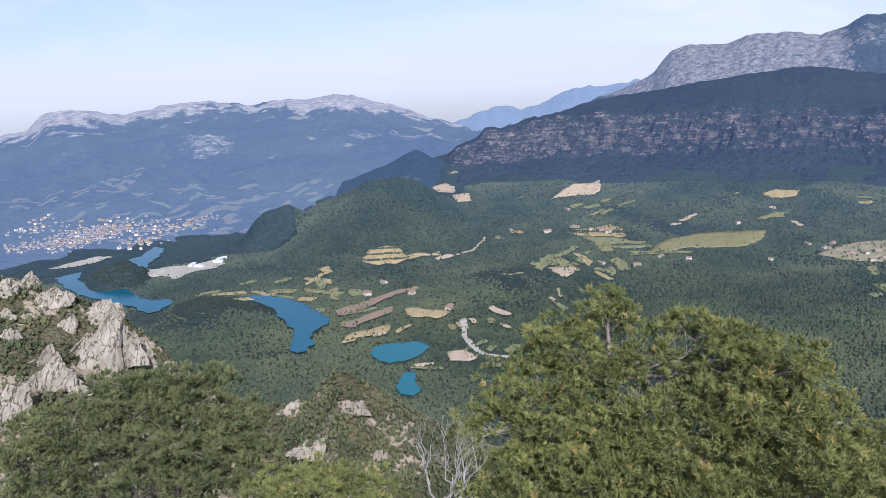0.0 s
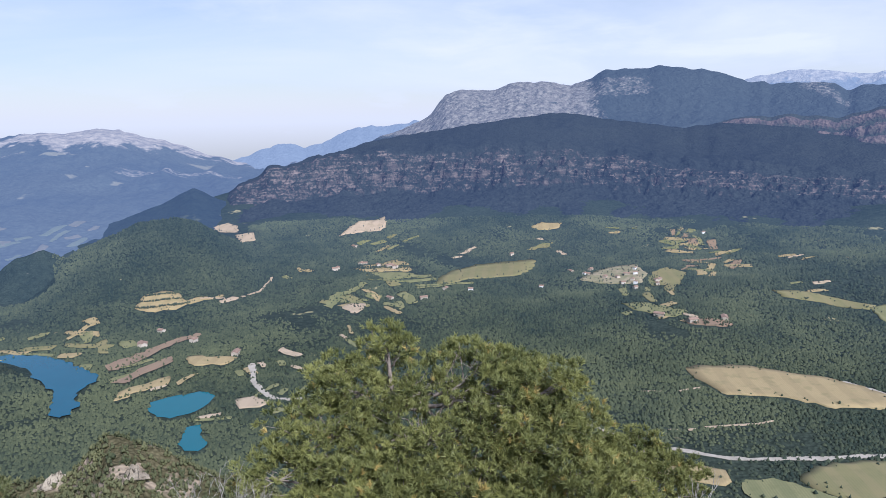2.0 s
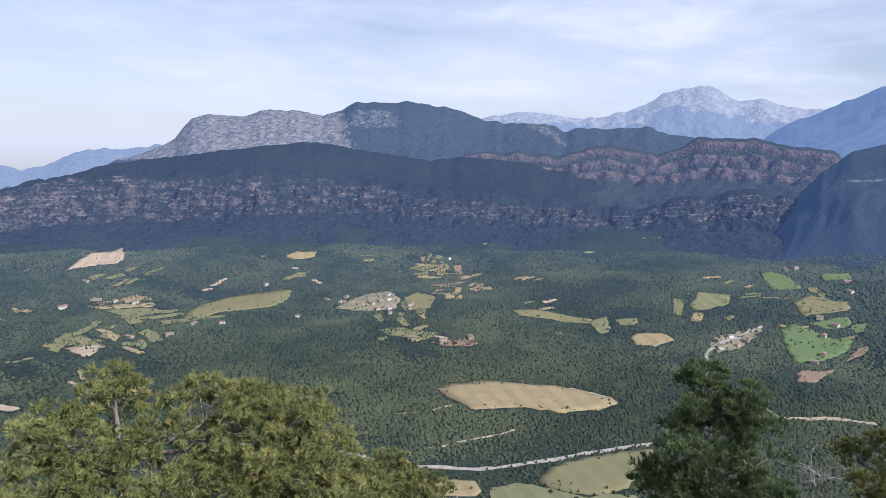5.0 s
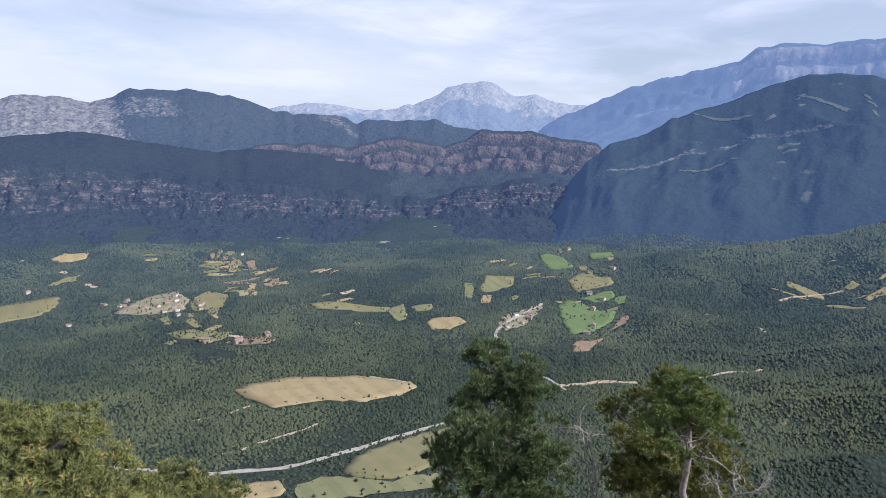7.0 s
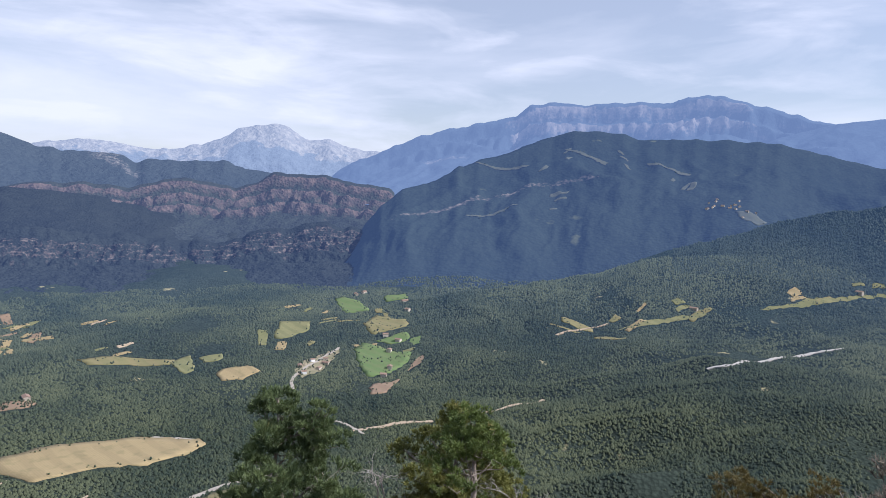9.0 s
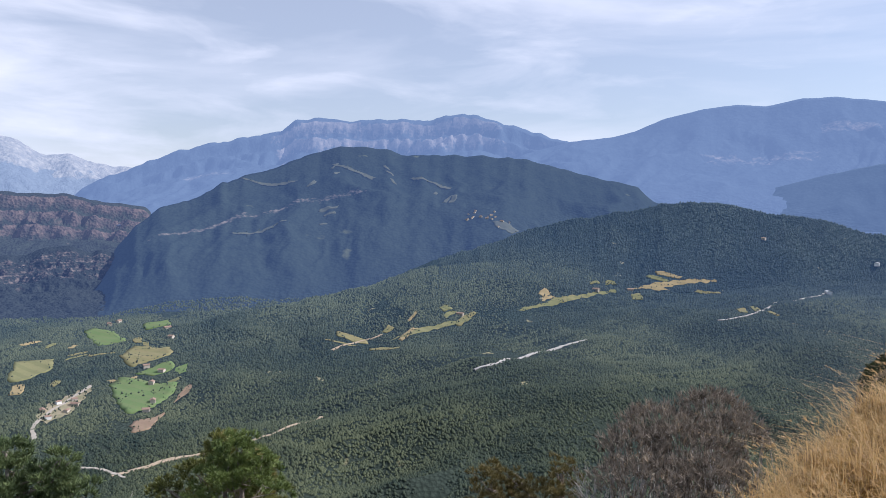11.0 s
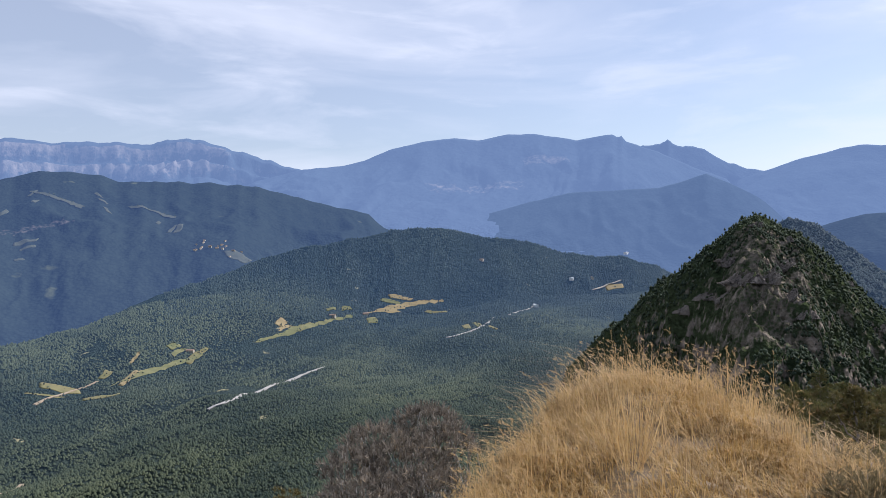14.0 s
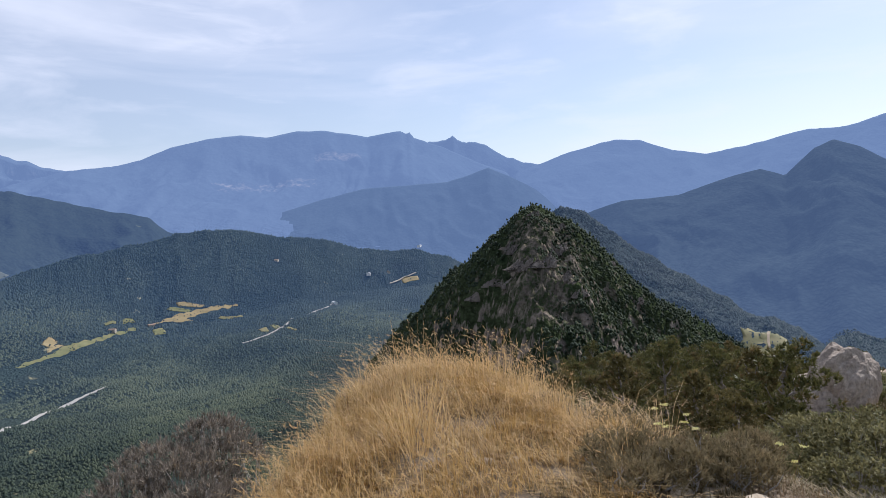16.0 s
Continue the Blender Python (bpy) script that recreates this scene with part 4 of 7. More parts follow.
def sheet(name, label, material, category, plan, lift=1.0, level=None, wobble=3.4, spacing=9.0, kind="", depth=1.0):
    """A field or a lake: a sheet over the plan outline, draped on the ground, or level. depth: its share of the way in and out from the summit."""
    if depth < 1:
        slope = np.polyfit([math.atan2(*q) for q in plan], [math.hypot(*q) for q in plan], 1)
        fit = [float(np.polyval(slope, math.atan2(*q))) for q in plan]
        plan = [(x * (f + (math.hypot(x, y) - f) * depth) / math.hypot(x, y), y * (f + (math.hypot(x, y) - f) * depth) / math.hypot(x, y)) for (x, y), f in zip(plan, fit)]
    edge = outline(plan, spacing, wobble, len(FIELD_PLANS) * 7 + 1)
    FIELD_PLANS.append([tuple(q) for q in edge])
    mid = sum(edge, Vector((0, 0))) / len(edge)
    turns = [(edge[i - 1] - mid).cross(edge[i] - mid) for i in range(len(edge))]
    if level is not None or min(turns) < 0 < max(turns):
        verts = [(q.x, q.y, 0.0) for q in edge]
        faces = [tuple(f) for f in tessellate_polygon([[Vector(v) for v in verts]])]
        me = bpy.data.meshes.new(name)
        me.from_pydata(verts, [], faces)
        bm = bmesh.new()
        bm.from_mesh(me)
        if level is None:
            bmesh.ops.triangulate(bm, faces=bm.faces)
            for _ in range(2):
                longs = [e for e in bm.edges if e.calc_length() > 26]
                if longs:
                    bmesh.ops.subdivide_edges(bm, edges=longs, cuts=1)
                    bmesh.ops.triangulate(bm, faces=bm.faces)
        for f in bm.faces:
            if f.normal.z < 0:
                f.normal_flip()
        flat = np.array([tuple(v.co)[:2] for v in bm.verts])
        z = surface(flat[:, 0], flat[:, 1])
        z = np.full(len(flat), min(z.max(), np.median(z) + 1.2) + level) if level is not None else z + lift
        for v, h in zip(bm.verts, z):
            v.co.z = float(h)
        bm.to_mesh(me)
        bm.free()
        me.materials.append(material)
        for f in me.polygons:
            f.use_smooth = True
        return tagged(new(name, me), label, category, kind=kind)
    rings = 5
    verts = []
    for k in range(rings, 0, -1):
        for q in edge:
            s = mid.lerp(q, k / rings)
            verts.append((s.x, s.y))
    verts.append((mid.x, mid.y))
    flat = np.array(verts)
    z = np.full(len(flat), level) if level is not None else surface(flat[:, 0], flat[:, 1]) + lift
    verts = [(*q, float(h)) for q, h in zip(verts, z)]
    n = len(edge)
    faces = []
    for k in range(rings - 1):
        for i in range(n):
            j = (i + 1) % n
            faces.append((k * n + i, k * n + j, (k + 1) * n + j, (k + 1) * n + i))
    last = (rings - 1) * n
    faces += [(last + i, last + (i + 1) % n, len(verts) - 1) for i in range(n)]
    skirt = len(verts)
    verts += [(v[0], v[1], v[2] - 2.5) for v in verts[:n]]
    faces += [(i, skirt + i, skirt + (i + 1) % n, (i + 1) % n) for i in range(n)]
    me = bpy.data.meshes.new(name)
    me.from_pydata(verts, [], faces)
    bm = bmesh.new()
    bm.from_mesh(me)
    bmesh.ops.recalc_face_normals(bm, faces=bm.faces)
    bm.faces.ensure_lookup_table()
    if sum(f.normal.z * f.calc_area() for f in bm.faces) < 0:
        bmesh.ops.reverse_faces(bm, faces=bm.faces)
    bm.to_mesh(me)
    bm.free()
    me.materials.append(material)
    for f in me.polygons:
        f.use_smooth = True
    return tagged(new(name, me), label, category, kind=kind)


ROAD_PLANS = []


def road(name, label, material, line, width, lift=0.8, kind="structure", gaps=0.0, sway=0.0):
    """A way of the given width over the ground along a plan line."""
    p = [Vector(q) for q in line]
    fine = []
    for a, b in zip(p, p[1:]):
        n = max(2, int((b - a).length / 10))
        fine += [a.lerp(b, k / n) for k in range(n)]
    fine.append(p[-1])
    for _ in range(6):
        fine = [fine[0]] + [(fine[i - 1] + fine[i] * 2 + fine[i + 1]) / 4 for i in range(1, len(fine) - 1)] + [fine[-1]]
    verts, left, right = [], [], []
    rng = random.Random(len(ROAD_PLANS))
    if sway:
        drift = [Vector((rng.gauss(0, sway), rng.gauss(0, sway))) for _ in fine]
        for _ in range(2):
            drift = [(drift[max(i - 1, 0)] + drift[i] + drift[min(i + 1, len(drift) - 1)]) / 3 for i in range(len(drift))]
        fine = [q + d for q, d in zip(fine, drift)]
    flat = np.array([tuple(q) for q in fine])
    level = [surface(flat[:, 0] + a * width / 2, flat[:, 1] + b * width / 2) for a, b in ((0, 0), (1, 0), (-1, 0), (0, 1), (0, -1))]
    level = np.max(level, 0) + lift
    for i, q in enumerate(fine):
        d = (fine[min(i + 1, len(fine) - 1)] - fine[max(i - 1, 0)]).normalized()
        side = Vector((-d.y, d.x)) * width / 2
        a, b = q + side * rng.uniform(0.55, 1.35), q - side * rng.uniform(0.55, 1.35)
        z = float(level[i])
        left.append(tuple(q + side * 0.95))
        right.append(tuple(q - side * 0.95))
        verts += [(a.x, a.y, z), (q.x, q.y, z + 0.1), (b.x, b.y, z), (a.x, a.y, z - 1.5), (b.x, b.y, z - 1.5)]
    faces = []
    for i in range(len(fine) - 1):
        k, m = i * 5, i * 5 + 5
        if rng.random() < gaps:
            continue
        faces += [(k, k + 1, m + 1, m), (k + 1, k + 2, m + 2, m + 1), (k + 3, k, m, m + 3), (k + 2, k + 4, m + 4, m + 2)]
    ROAD_PLANS.append(left + right[::-1])
    me = bpy.data.meshes.new(name)
    me.from_pydata(verts, [], [f[::-1] for f in faces])
    me.materials.append(material)
    return tagged(new(name, me), label, "road", kind=kind)



sheet("lake", "deep blue reservoir winding between wooded hills", mat_lake, "lake", [(-760, 1315), (-729, 1360), (-699, 1289), (-624, 1223), (-580, 1217), (-521, 1146), (-490, 1128), (-469, 1138), (-456, 1117), (-458, 1072), (-473, 1057), (-500, 1084), (-542, 1117), (-577, 1141), (-633, 1176), (-698, 1236)], level=0.4, wobble=3.5)
sheet("lake", "far arm of the blue reservoir", mat_lake, "lake", [(-670, 1442), (-657, 1474), (-662, 1567), (-629, 1538), (-614, 1467), (-607, 1393), (-582, 1292)], level=0.4, wobble=3.5)
sheet("lake", "deep blue reservoir with a wooded peninsula", mat_lake, "lake", [(-352, 1133), (-303, 1129), (-249, 1097), (-215, 1052), (-199, 1029), (-172, 990), (-175, 965), (-190, 942), (-190, 911), (-179, 884), (-187, 860), (-198, 856), (-211, 867), (-211, 905), (-220, 942), (-240, 989), (-271, 1030), (-310, 1082)], level=0.4, wobble=3.5)
sheet("lake", "small turquoise lake among woods", mat_pond, "lake", [(-101, 853), (-91, 872), (-69, 881), (-43, 879), (-25, 867), (-27, 847), (-41, 825), (-55, 812), (-72, 804), (-87, 816)], level=0.4, wobble=3.5)
sheet("lake", "small turquoise lake below a gravel bank", mat_pond, "lake", [(-63, 738), (-53, 777), (-42, 781), (-38, 751), (-31, 729), (-40, 712), (-55, 714)], level=0.4, wobble=3.5)
sheet("gravel_quarry", "pale grey gravel quarry beside the lake", mat_gravel, "quarry",
      [(-588, 1349), (-556, 1371), (-513, 1377), (-473, 1417), (-446, 1379), (-456, 1344), (-493, 1320), (-508, 1269), (-542, 1303), (-560, 1275)])
sheet("gravel_bank", "pale gravel bank on the lake shore", mat_gravel, "gravel bank",
      [(-815, 1392), (-791, 1448), (-764, 1493), (-723, 1486), (-744, 1426), (-778, 1399)])
sheet("ploughed_field", "long reddish-brown ploughed field strip", mat_ploughed, "field",
      [(-172, 1030), (-125, 1068), (-83, 1117), (-47, 1144), (-43, 1123), (-81, 1091), (-110, 1053), (-121, 1029), (-161, 998)])
sheet("ploughed_field", "brown ploughed field strip between woods", mat_ploughed, "field",
      [(-151, 951), (-126, 993), (-80, 1033), (-76, 1009), (-108, 974), (-137, 942)])
sheet("stubble_field", "straw-coloured stubble field strip between woods", mat_stubble, "field",
      [(-142, 912), (-112, 933), (-75, 950), (-78, 924), (-110, 910), (-139, 899)])
sheet("stubble_field", "small straw-coloured stubble field at a farm", mat_stubble, "field",
      [(-61, 1020), (-25, 1004), (7, 988), (-4, 965), (-41, 974), (-56, 982)])
sheet("bare_field", "pale sandy bare field on a wooded rise", mat_sand, "field",
      [(-22, 1943), (18, 1952), (41, 1875), (35, 1817), (-7, 1863)])
sheet("bare_field", "square pale sandy bare field", mat_sand, "field",
      [(30, 1795), (76, 1782), (74, 1721), (42, 1720)])
sheet("bare_field", "large pale sandy bare field below the cliffs", mat_sand, "field",
      [(274, 1710), (310, 1754), (350, 1814), (424, 1846), (414, 1774), (393, 1739), (326, 1727)])
sheet("terraced_field", "pale terraced field on a wooded hillside", mat_stubble, "field",
      [(-153, 1262), (-140, 1306), (-103, 1315), (-86, 1301), (-60, 1262), (-89, 1244), (-130, 1241)])
TERRACES.append(FIELD_PLANS[-1])
sheet("gravel_pit", "pale bare gravel pit beside a track", mat_sand, "gravel pit",
      [(-5, 826), (13, 845), (39, 818), (27, 805), (5, 808)])
sheet("terraced_field", "terraced straw-coloured field round a farm", mat_stubble, "field",
      [(261, 1436), (273, 1401), (368, 1371), (380, 1435), (361, 1480), (341, 1462), (315, 1460), (294, 1455)])
VILLAGES.append(FIELD_PLANS[-1])
TERRACES.append(FIELD_PLANS[-1])
sheet("meadow", "yellow-green terraced meadow below a farm", mat_meadow, "field",
      [(258, 1329), (290, 1392), (370, 1353), (352, 1316), (327, 1310), (281, 1310)])
TERRACES.append(FIELD_PLANS[-1])
sheet("meadow", "narrow yellow-green meadow strip", mat_meadow, "field",
      [(161, 1187), (186, 1255), (217, 1270), (241, 1287), (255, 1311), (259, 1290), (226, 1254), (197, 1230), (172, 1171)])
sheet("bare_field", "small whitish bare clearing in the woods", mat_sand, "field",
      [(188, 1180), (202, 1191), (234, 1196), (232, 1170), (202, 1135)])
sheet("meadow", "long olive-green meadow with pale edges", mat_olive, "field",
      [(385, 1264), (431, 1327), (462, 1370), (530, 1416), (589, 1409), (655, 1371), (630, 1327), (575, 1268), (532, 1276), (472, 1262), (424, 1246), (388, 1242)])
sheet("meadow", "thin olive meadow strip near a farm", mat_olive, "field",
      [(666, 1450), (743, 1479), (758, 1488), (721, 1447), (673, 1436)])
sheet("terraced_field", "small straw-coloured terraced patch in woods", mat_stubble, "field",
      [(747, 1600), (793, 1624), (833, 1590), (809, 1562), (759, 1570)])
sheet("village_clearing", "bare pale ground round a hillside village", mat_village, "clearing",
      [(665, 1193), (727, 1244), (777, 1259), (837, 1262), (797, 1160), (749, 1110), (704, 1141)])
VILLAGES.append(FIELD_PLANS[-1])
sheet("meadow", "dull green meadow beside the village", mat_olive, "field",
      [(812, 1165), (870, 1201), (871, 1138), (802, 1058), (756, 1077)])
sheet("meadow", "yellow-green meadow below the village", mat_meadow, "field",
      [(644, 1007), (681, 991), (692, 955), (708, 911), (671, 910), (658, 941), (644, 972)])
VILLAGES.append(FIELD_PLANS[-1])
sheet("bare_field", "reddish bare ground beside a farmhouse", mat_ploughed, "field",
      [(677, 887), (711, 869), (732, 834), (709, 823), (674, 867)])
VILLAGES.append(FIELD_PLANS[-1])
sheet("meadow", "long narrow green meadow along the woods", mat_olive, "field",
      [(898, 938), (943, 914), (968, 878), (993, 815), (969, 808), (938, 865), (892, 908)])
sheet("meadow", "square yellow-green meadow among pines", mat_meadow, "field",
      [(978, 820), (1022, 806), (968, 754), (944, 761)])
sheet("meadow", "small yellow-green meadow among pines", mat_meadow, "field",
      [(1024, 794), (1059, 763), (1028, 750), (1005, 766)])
sheet("stubble_field", "tan stubble field ringed by pines", mat_stubble, "field",
      [(968, 713), (994, 720), (1019, 685), (1010, 652), (970, 662), (952, 689)])
sheet("stubble_field", "large golden stubble field ringed by pine woods", mat_stubble, "field",
      [(565, 736), (586, 733), (643, 708), (683, 657), (712, 630), (734, 566), (724, 549), (695, 546), (645, 569), (609, 615), (556, 643), (557, 679)])
sheet("meadow", "wide olive-green meadow beside the river", mat_olive, "field",
      [(504, 470), (547, 472), (609, 452), (641, 435), (600, 411), (542, 393), (498, 413), (480, 458)])
sheet("meadow", "green meadow with scattered bales", mat_meadow, "field",
      [(432, 474), (461, 470), (478, 456), (493, 413), (537, 389), (537, 369), (511, 369), (418, 449)])
sheet("stubble_field", "tan stubble field beside the river road", mat_stubble, "field",
      [(384, 527), (420, 509), (439, 493), (414, 468), (374, 505)])
sheet("meadow", "bright green meadow at the gorge mouth", mat_green, "field",
      [(1514, 777), (1546, 769), (1514, 707), (1459, 656), (1409, 691)])
sheet("meadow", "bright green meadow near a farm", mat_green, "field",
      [(1575, 673), (1638, 638), (1572, 604), (1536, 649)])
sheet("meadow", "brownish green meadow in the side valley", mat_olive, "field",
      [(1327, 610), (1393, 614), (1402, 541), (1355, 521), (1286, 573)])
sheet("meadow", "bright green meadow with hedges", mat_green, "field",
      [(1263, 557), (1328, 510), (1290, 493), (1255, 518)])
sheet("meadow", "large bright green meadow in the side valley", mat_green, "field",
      [(1207, 576), (1247, 570), (1225, 504), (1227, 460), (1184, 450), (1107, 461), (1070, 484), (1131, 528)])
sheet("ploughed_field", "brown ploughed field in the side valley", mat_ploughed, "field",
      [(1033, 460), (1103, 431), (1017, 425), (990, 441)])
sheet("meadow", "small bright green meadow beside a farmhouse", mat_green, "field",
      [(1287, 493), (1320, 476), (1276, 464), (1260, 472)])
sheet("ploughed_field", "tan ploughed field at the woods edge", mat_ploughed, "field",
      [(1166, 442), (1223, 434), (1179, 422), (1135, 438)])
sheet("meadow", "rough yellowish clearing with bushes", mat_meadow, "field",
      [(1177, 738), (1255, 769), (1294, 716), (1251, 697), (1179, 714)])
sheet("village_clearing", "bare tan ground round a roadside hamlet", mat_village, "clearing",
      [(1035, 603), (1096, 622), (1180, 600), (1171, 587), (1067, 571), (1014, 578)])
VILLAGES.append(FIELD_PLANS[-1])
sheet("meadow", "yellow-green meadow strip along a wooded ridge", mat_meadow, "field",
      [(1446, 98), (1505, 41), (1551, -21), (1575, -79), (1550, -72), (1503, -8), (1456, 51)], depth=0.5)
sheet("meadow", "tan and green meadow strip along a ridge", mat_meadow, "field",
      [(1602, -180), (1653, -254), (1686, -287), (1709, -348), (1761, -447), (1745, -452), (1687, -358), (1630, -278), (1596, -205)], depth=0.5)
sheet("stubble_field", "tan field with green margin on the ridge", mat_stubble, "field",
      [(1782, -498), (1809, -567), (1813, -630), (1827, -729), (1810, -732), (1788, -637), (1767, -577), (1745, -589), (1751, -557)], depth=0.5)
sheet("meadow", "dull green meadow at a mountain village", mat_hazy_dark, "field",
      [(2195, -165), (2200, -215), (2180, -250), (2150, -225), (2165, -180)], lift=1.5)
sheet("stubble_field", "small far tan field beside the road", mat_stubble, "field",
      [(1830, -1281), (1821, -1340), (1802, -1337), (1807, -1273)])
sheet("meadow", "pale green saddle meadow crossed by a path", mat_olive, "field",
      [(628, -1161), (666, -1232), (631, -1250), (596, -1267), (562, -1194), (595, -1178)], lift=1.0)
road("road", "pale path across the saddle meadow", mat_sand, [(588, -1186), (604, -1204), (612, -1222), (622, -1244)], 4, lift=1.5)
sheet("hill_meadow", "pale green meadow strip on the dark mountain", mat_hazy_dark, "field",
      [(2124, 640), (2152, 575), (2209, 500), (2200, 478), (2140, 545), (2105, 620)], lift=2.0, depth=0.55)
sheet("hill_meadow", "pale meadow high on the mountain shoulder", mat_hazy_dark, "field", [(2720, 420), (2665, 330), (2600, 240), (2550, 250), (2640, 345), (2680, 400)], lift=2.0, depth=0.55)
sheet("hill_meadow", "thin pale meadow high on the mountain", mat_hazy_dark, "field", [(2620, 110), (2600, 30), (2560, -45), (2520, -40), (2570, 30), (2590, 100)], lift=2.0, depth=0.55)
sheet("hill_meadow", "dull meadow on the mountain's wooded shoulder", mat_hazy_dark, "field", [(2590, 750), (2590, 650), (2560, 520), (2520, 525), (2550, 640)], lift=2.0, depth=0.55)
road("road", "pale asphalt valley road on the wooded slope", mat_road, [(1192, -65), (1208, -106), (1296, -156), (1368, -216), (1408, -270), (1426, -308)], 9, sway=1.5)
road("road", "pale valley road far along the slope", mat_road, [(1496, -586), (1506, -648), (1538, -709), (1630, -829), (1725, -969)], 7, gaps=0.2, sway=2.5)
road("road", "far bend of the pale valley road", mat_gravel, [(1808, -1225), (1828, -1279), (1833, -1341)], 9, sway=2.5)
road("river_bed", "pale gravel bed of a small river", mat_gravel, [(325, 681), (354, 644), (360, 631), (371, 602), (403, 565), (434, 528), (481, 500), (531, 482), (568, 474), (644, 447), (688, 442)], 7, sway=4.0, lift=0.4)
road("road", "pale unpaved track past a gravel pit", mat_gravel, [(27, 960), (20, 924), (26, 881), (35, 838), (40, 815), (86, 807)], 9, sway=2.5)
road("road", "narrow road through a hamlet", mat_gravel, [(957, 563), (1002, 586), (1061, 606), (1106, 601), (1190, 599)], 7, sway=2.5)
road("road", "narrow pale road at the valley bottom", mat_gravel, [(862, 464), (870, 429), (842, 383)], 6, sway=2.5)
road("road", "stony bank between pine rows", mat_sand, [(465, 675), (514, 672), (546, 665)], 3.5, gaps=0.15, sway=6.0)
road("road", "pale terrace wall track along the hillside", mat_sand, [(-48, 1277), (17, 1300), (62, 1329), (90, 1444)], 6, gaps=0.15, sway=6.0)
road("road", "white stony track along a field edge", mat_gravel, [(714, 626), (734, 566), (727, 552)], 5, sway=2.5)
road("soil_bank", "pale eroded soil bank between pine slopes", mat_sand, [(848, 401), (876, 370), (904, 338), (924, 312)], 9, sway=7.0, lift=0.4)
road("soil_bank", "pale eroded bank along a wooded gully", mat_sand, [(949, 269), (973, 243), (1024, 205), (1073, 181)], 6, sway=6.0, lift=0.4)
road("soil_bank", "bare pale scar in the pine woods", mat_sand, [(1374, 209), (1420, 184), (1443, 160), (1469, 126)], 7, sway=6.0, lift=0.4)
road("road", "stony gully between pines", mat_sand, [(435, 587), (501, 568), (565, 560)], 3.5, gaps=0.15, sway=6.0)



def patchwork(places, count, spread, size, seed, kinds, lift=0.8):
    """Small fields and clearings lying in strips round a farm."""
    rng = random.Random(seed)
    for cx, cy in places:
        turn = rng.uniform(0, math.pi)
        used = []
        for _ in range(count * 3):
            if len(used) >= count:
                break
            u, v = rng.gauss(0, spread), rng.gauss(0, spread * 0.6)
            w, d = size * rng.uniform(0.7, 1.9), size * rng.uniform(0.28, 0.6)
            if any(abs(u - a) < (w + b) * 0.9 and abs(v - c) < (d + e) * 0.9 for a, b, c, e in used):
                continue
            used.append((u, w, v, d))
            a = turn + rng.uniform(-0.25, 0.25)
            c, s = math.cos(a), math.sin(a)
            bend = rng.uniform(-0.5, 0.5) * d
            ring = []
            ends = [(-rng.uniform(0.6, 1.1), -rng.uniform(0.5, 1.1)), (rng.uniform(0.6, 1.1), -rng.uniform(0.3, 1.1)),
                    (rng.uniform(0.6, 1.1), rng.uniform(0.5, 1.1)), (-rng.uniform(0.6, 1.1), rng.uniform(0.3, 1.1))]
            for k in range(8):
                (ax, ay), (bx, by) = ends[k // 2], ends[(k // 2 + 1) % 4]
                h = 0.5 * (k % 2)
                px, py = (ax + (bx - ax) * h) * w, (ay + (by - ay) * h) * d
                py += bend * (px / w) ** 2 + rng.uniform(-0.1, 0.1) * d
                ring.append((cx + (u + px) * c - (v + py) * s, cy + (u + px) * s + (v + py) * c))
            name, label, material = rng.choice(kinds)
            sheet(name, label, material, "field", ring, lift=lift, wobble=1.2, spacing=7.0)
            if lift > 1:
                HAZY_PLANS.append(FIELD_PLANS.pop())


STUBBLE = ("stubble_field", "small straw-coloured strip field near a farm", mat_stubble)
MEADOW = ("meadow", "small yellow-green meadow strip between woods", mat_meadow)
OLIVE = ("meadow", "small olive-green meadow strip between hedges", mat_olive)
BARE = ("bare_field", "small pale bare patch of sandy ground", mat_sand)
EARTH = ("ploughed_field", "small brown ploughed strip between hedges", mat_ploughed)
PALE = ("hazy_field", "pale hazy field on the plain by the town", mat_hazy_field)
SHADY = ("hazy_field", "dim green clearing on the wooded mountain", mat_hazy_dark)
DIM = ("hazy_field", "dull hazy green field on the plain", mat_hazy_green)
patchwork([(-336, 1178), (-255, 1156), (-160, 1101), (229, 1198), (289, 1176), (728, 1058), (354, 1282), (382, 1631)], 6, 46, 24, 3, (STUBBLE, MEADOW, OLIVE, MEADOW))
patchwork([(1062, 1405), (1050, 1331), (1004, 1305), (1001, 1218), (967, 1148), (927, 1135), (998, 1358)], 5, 30, 20, 4, (STUBBLE, MEADOW, STUBBLE, EARTH))
patchwork([(52, 965), (24, 919), (54, 848), (-8, 795), (152, 1027), (154, 1453), (-92, 909), (-30, 1277), (-161, 1000), (682, 938), (699, 864), (731, 1469), (954, 1505), (519, 1473), (987, 922), (1097, 1104)], 3, 26, 15, 5, (BARE, MEADOW, STUBBLE))
patchwork([(1338, 667), (1377, 584), (1382, 766), (1210, 479), (1140, 695), (1480, 52), (1548, -46), (1665, -297), (1756, -461), (1792, -639), (1566, -722), (1398, 139)], 3, 36, 22, 6, (MEADOW, OLIVE, STUBBLE))
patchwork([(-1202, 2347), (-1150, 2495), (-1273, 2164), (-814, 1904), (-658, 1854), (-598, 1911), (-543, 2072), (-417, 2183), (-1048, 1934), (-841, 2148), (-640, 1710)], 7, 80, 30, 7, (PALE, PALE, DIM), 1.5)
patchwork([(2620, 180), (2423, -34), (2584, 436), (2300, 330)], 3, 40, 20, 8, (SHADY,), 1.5)


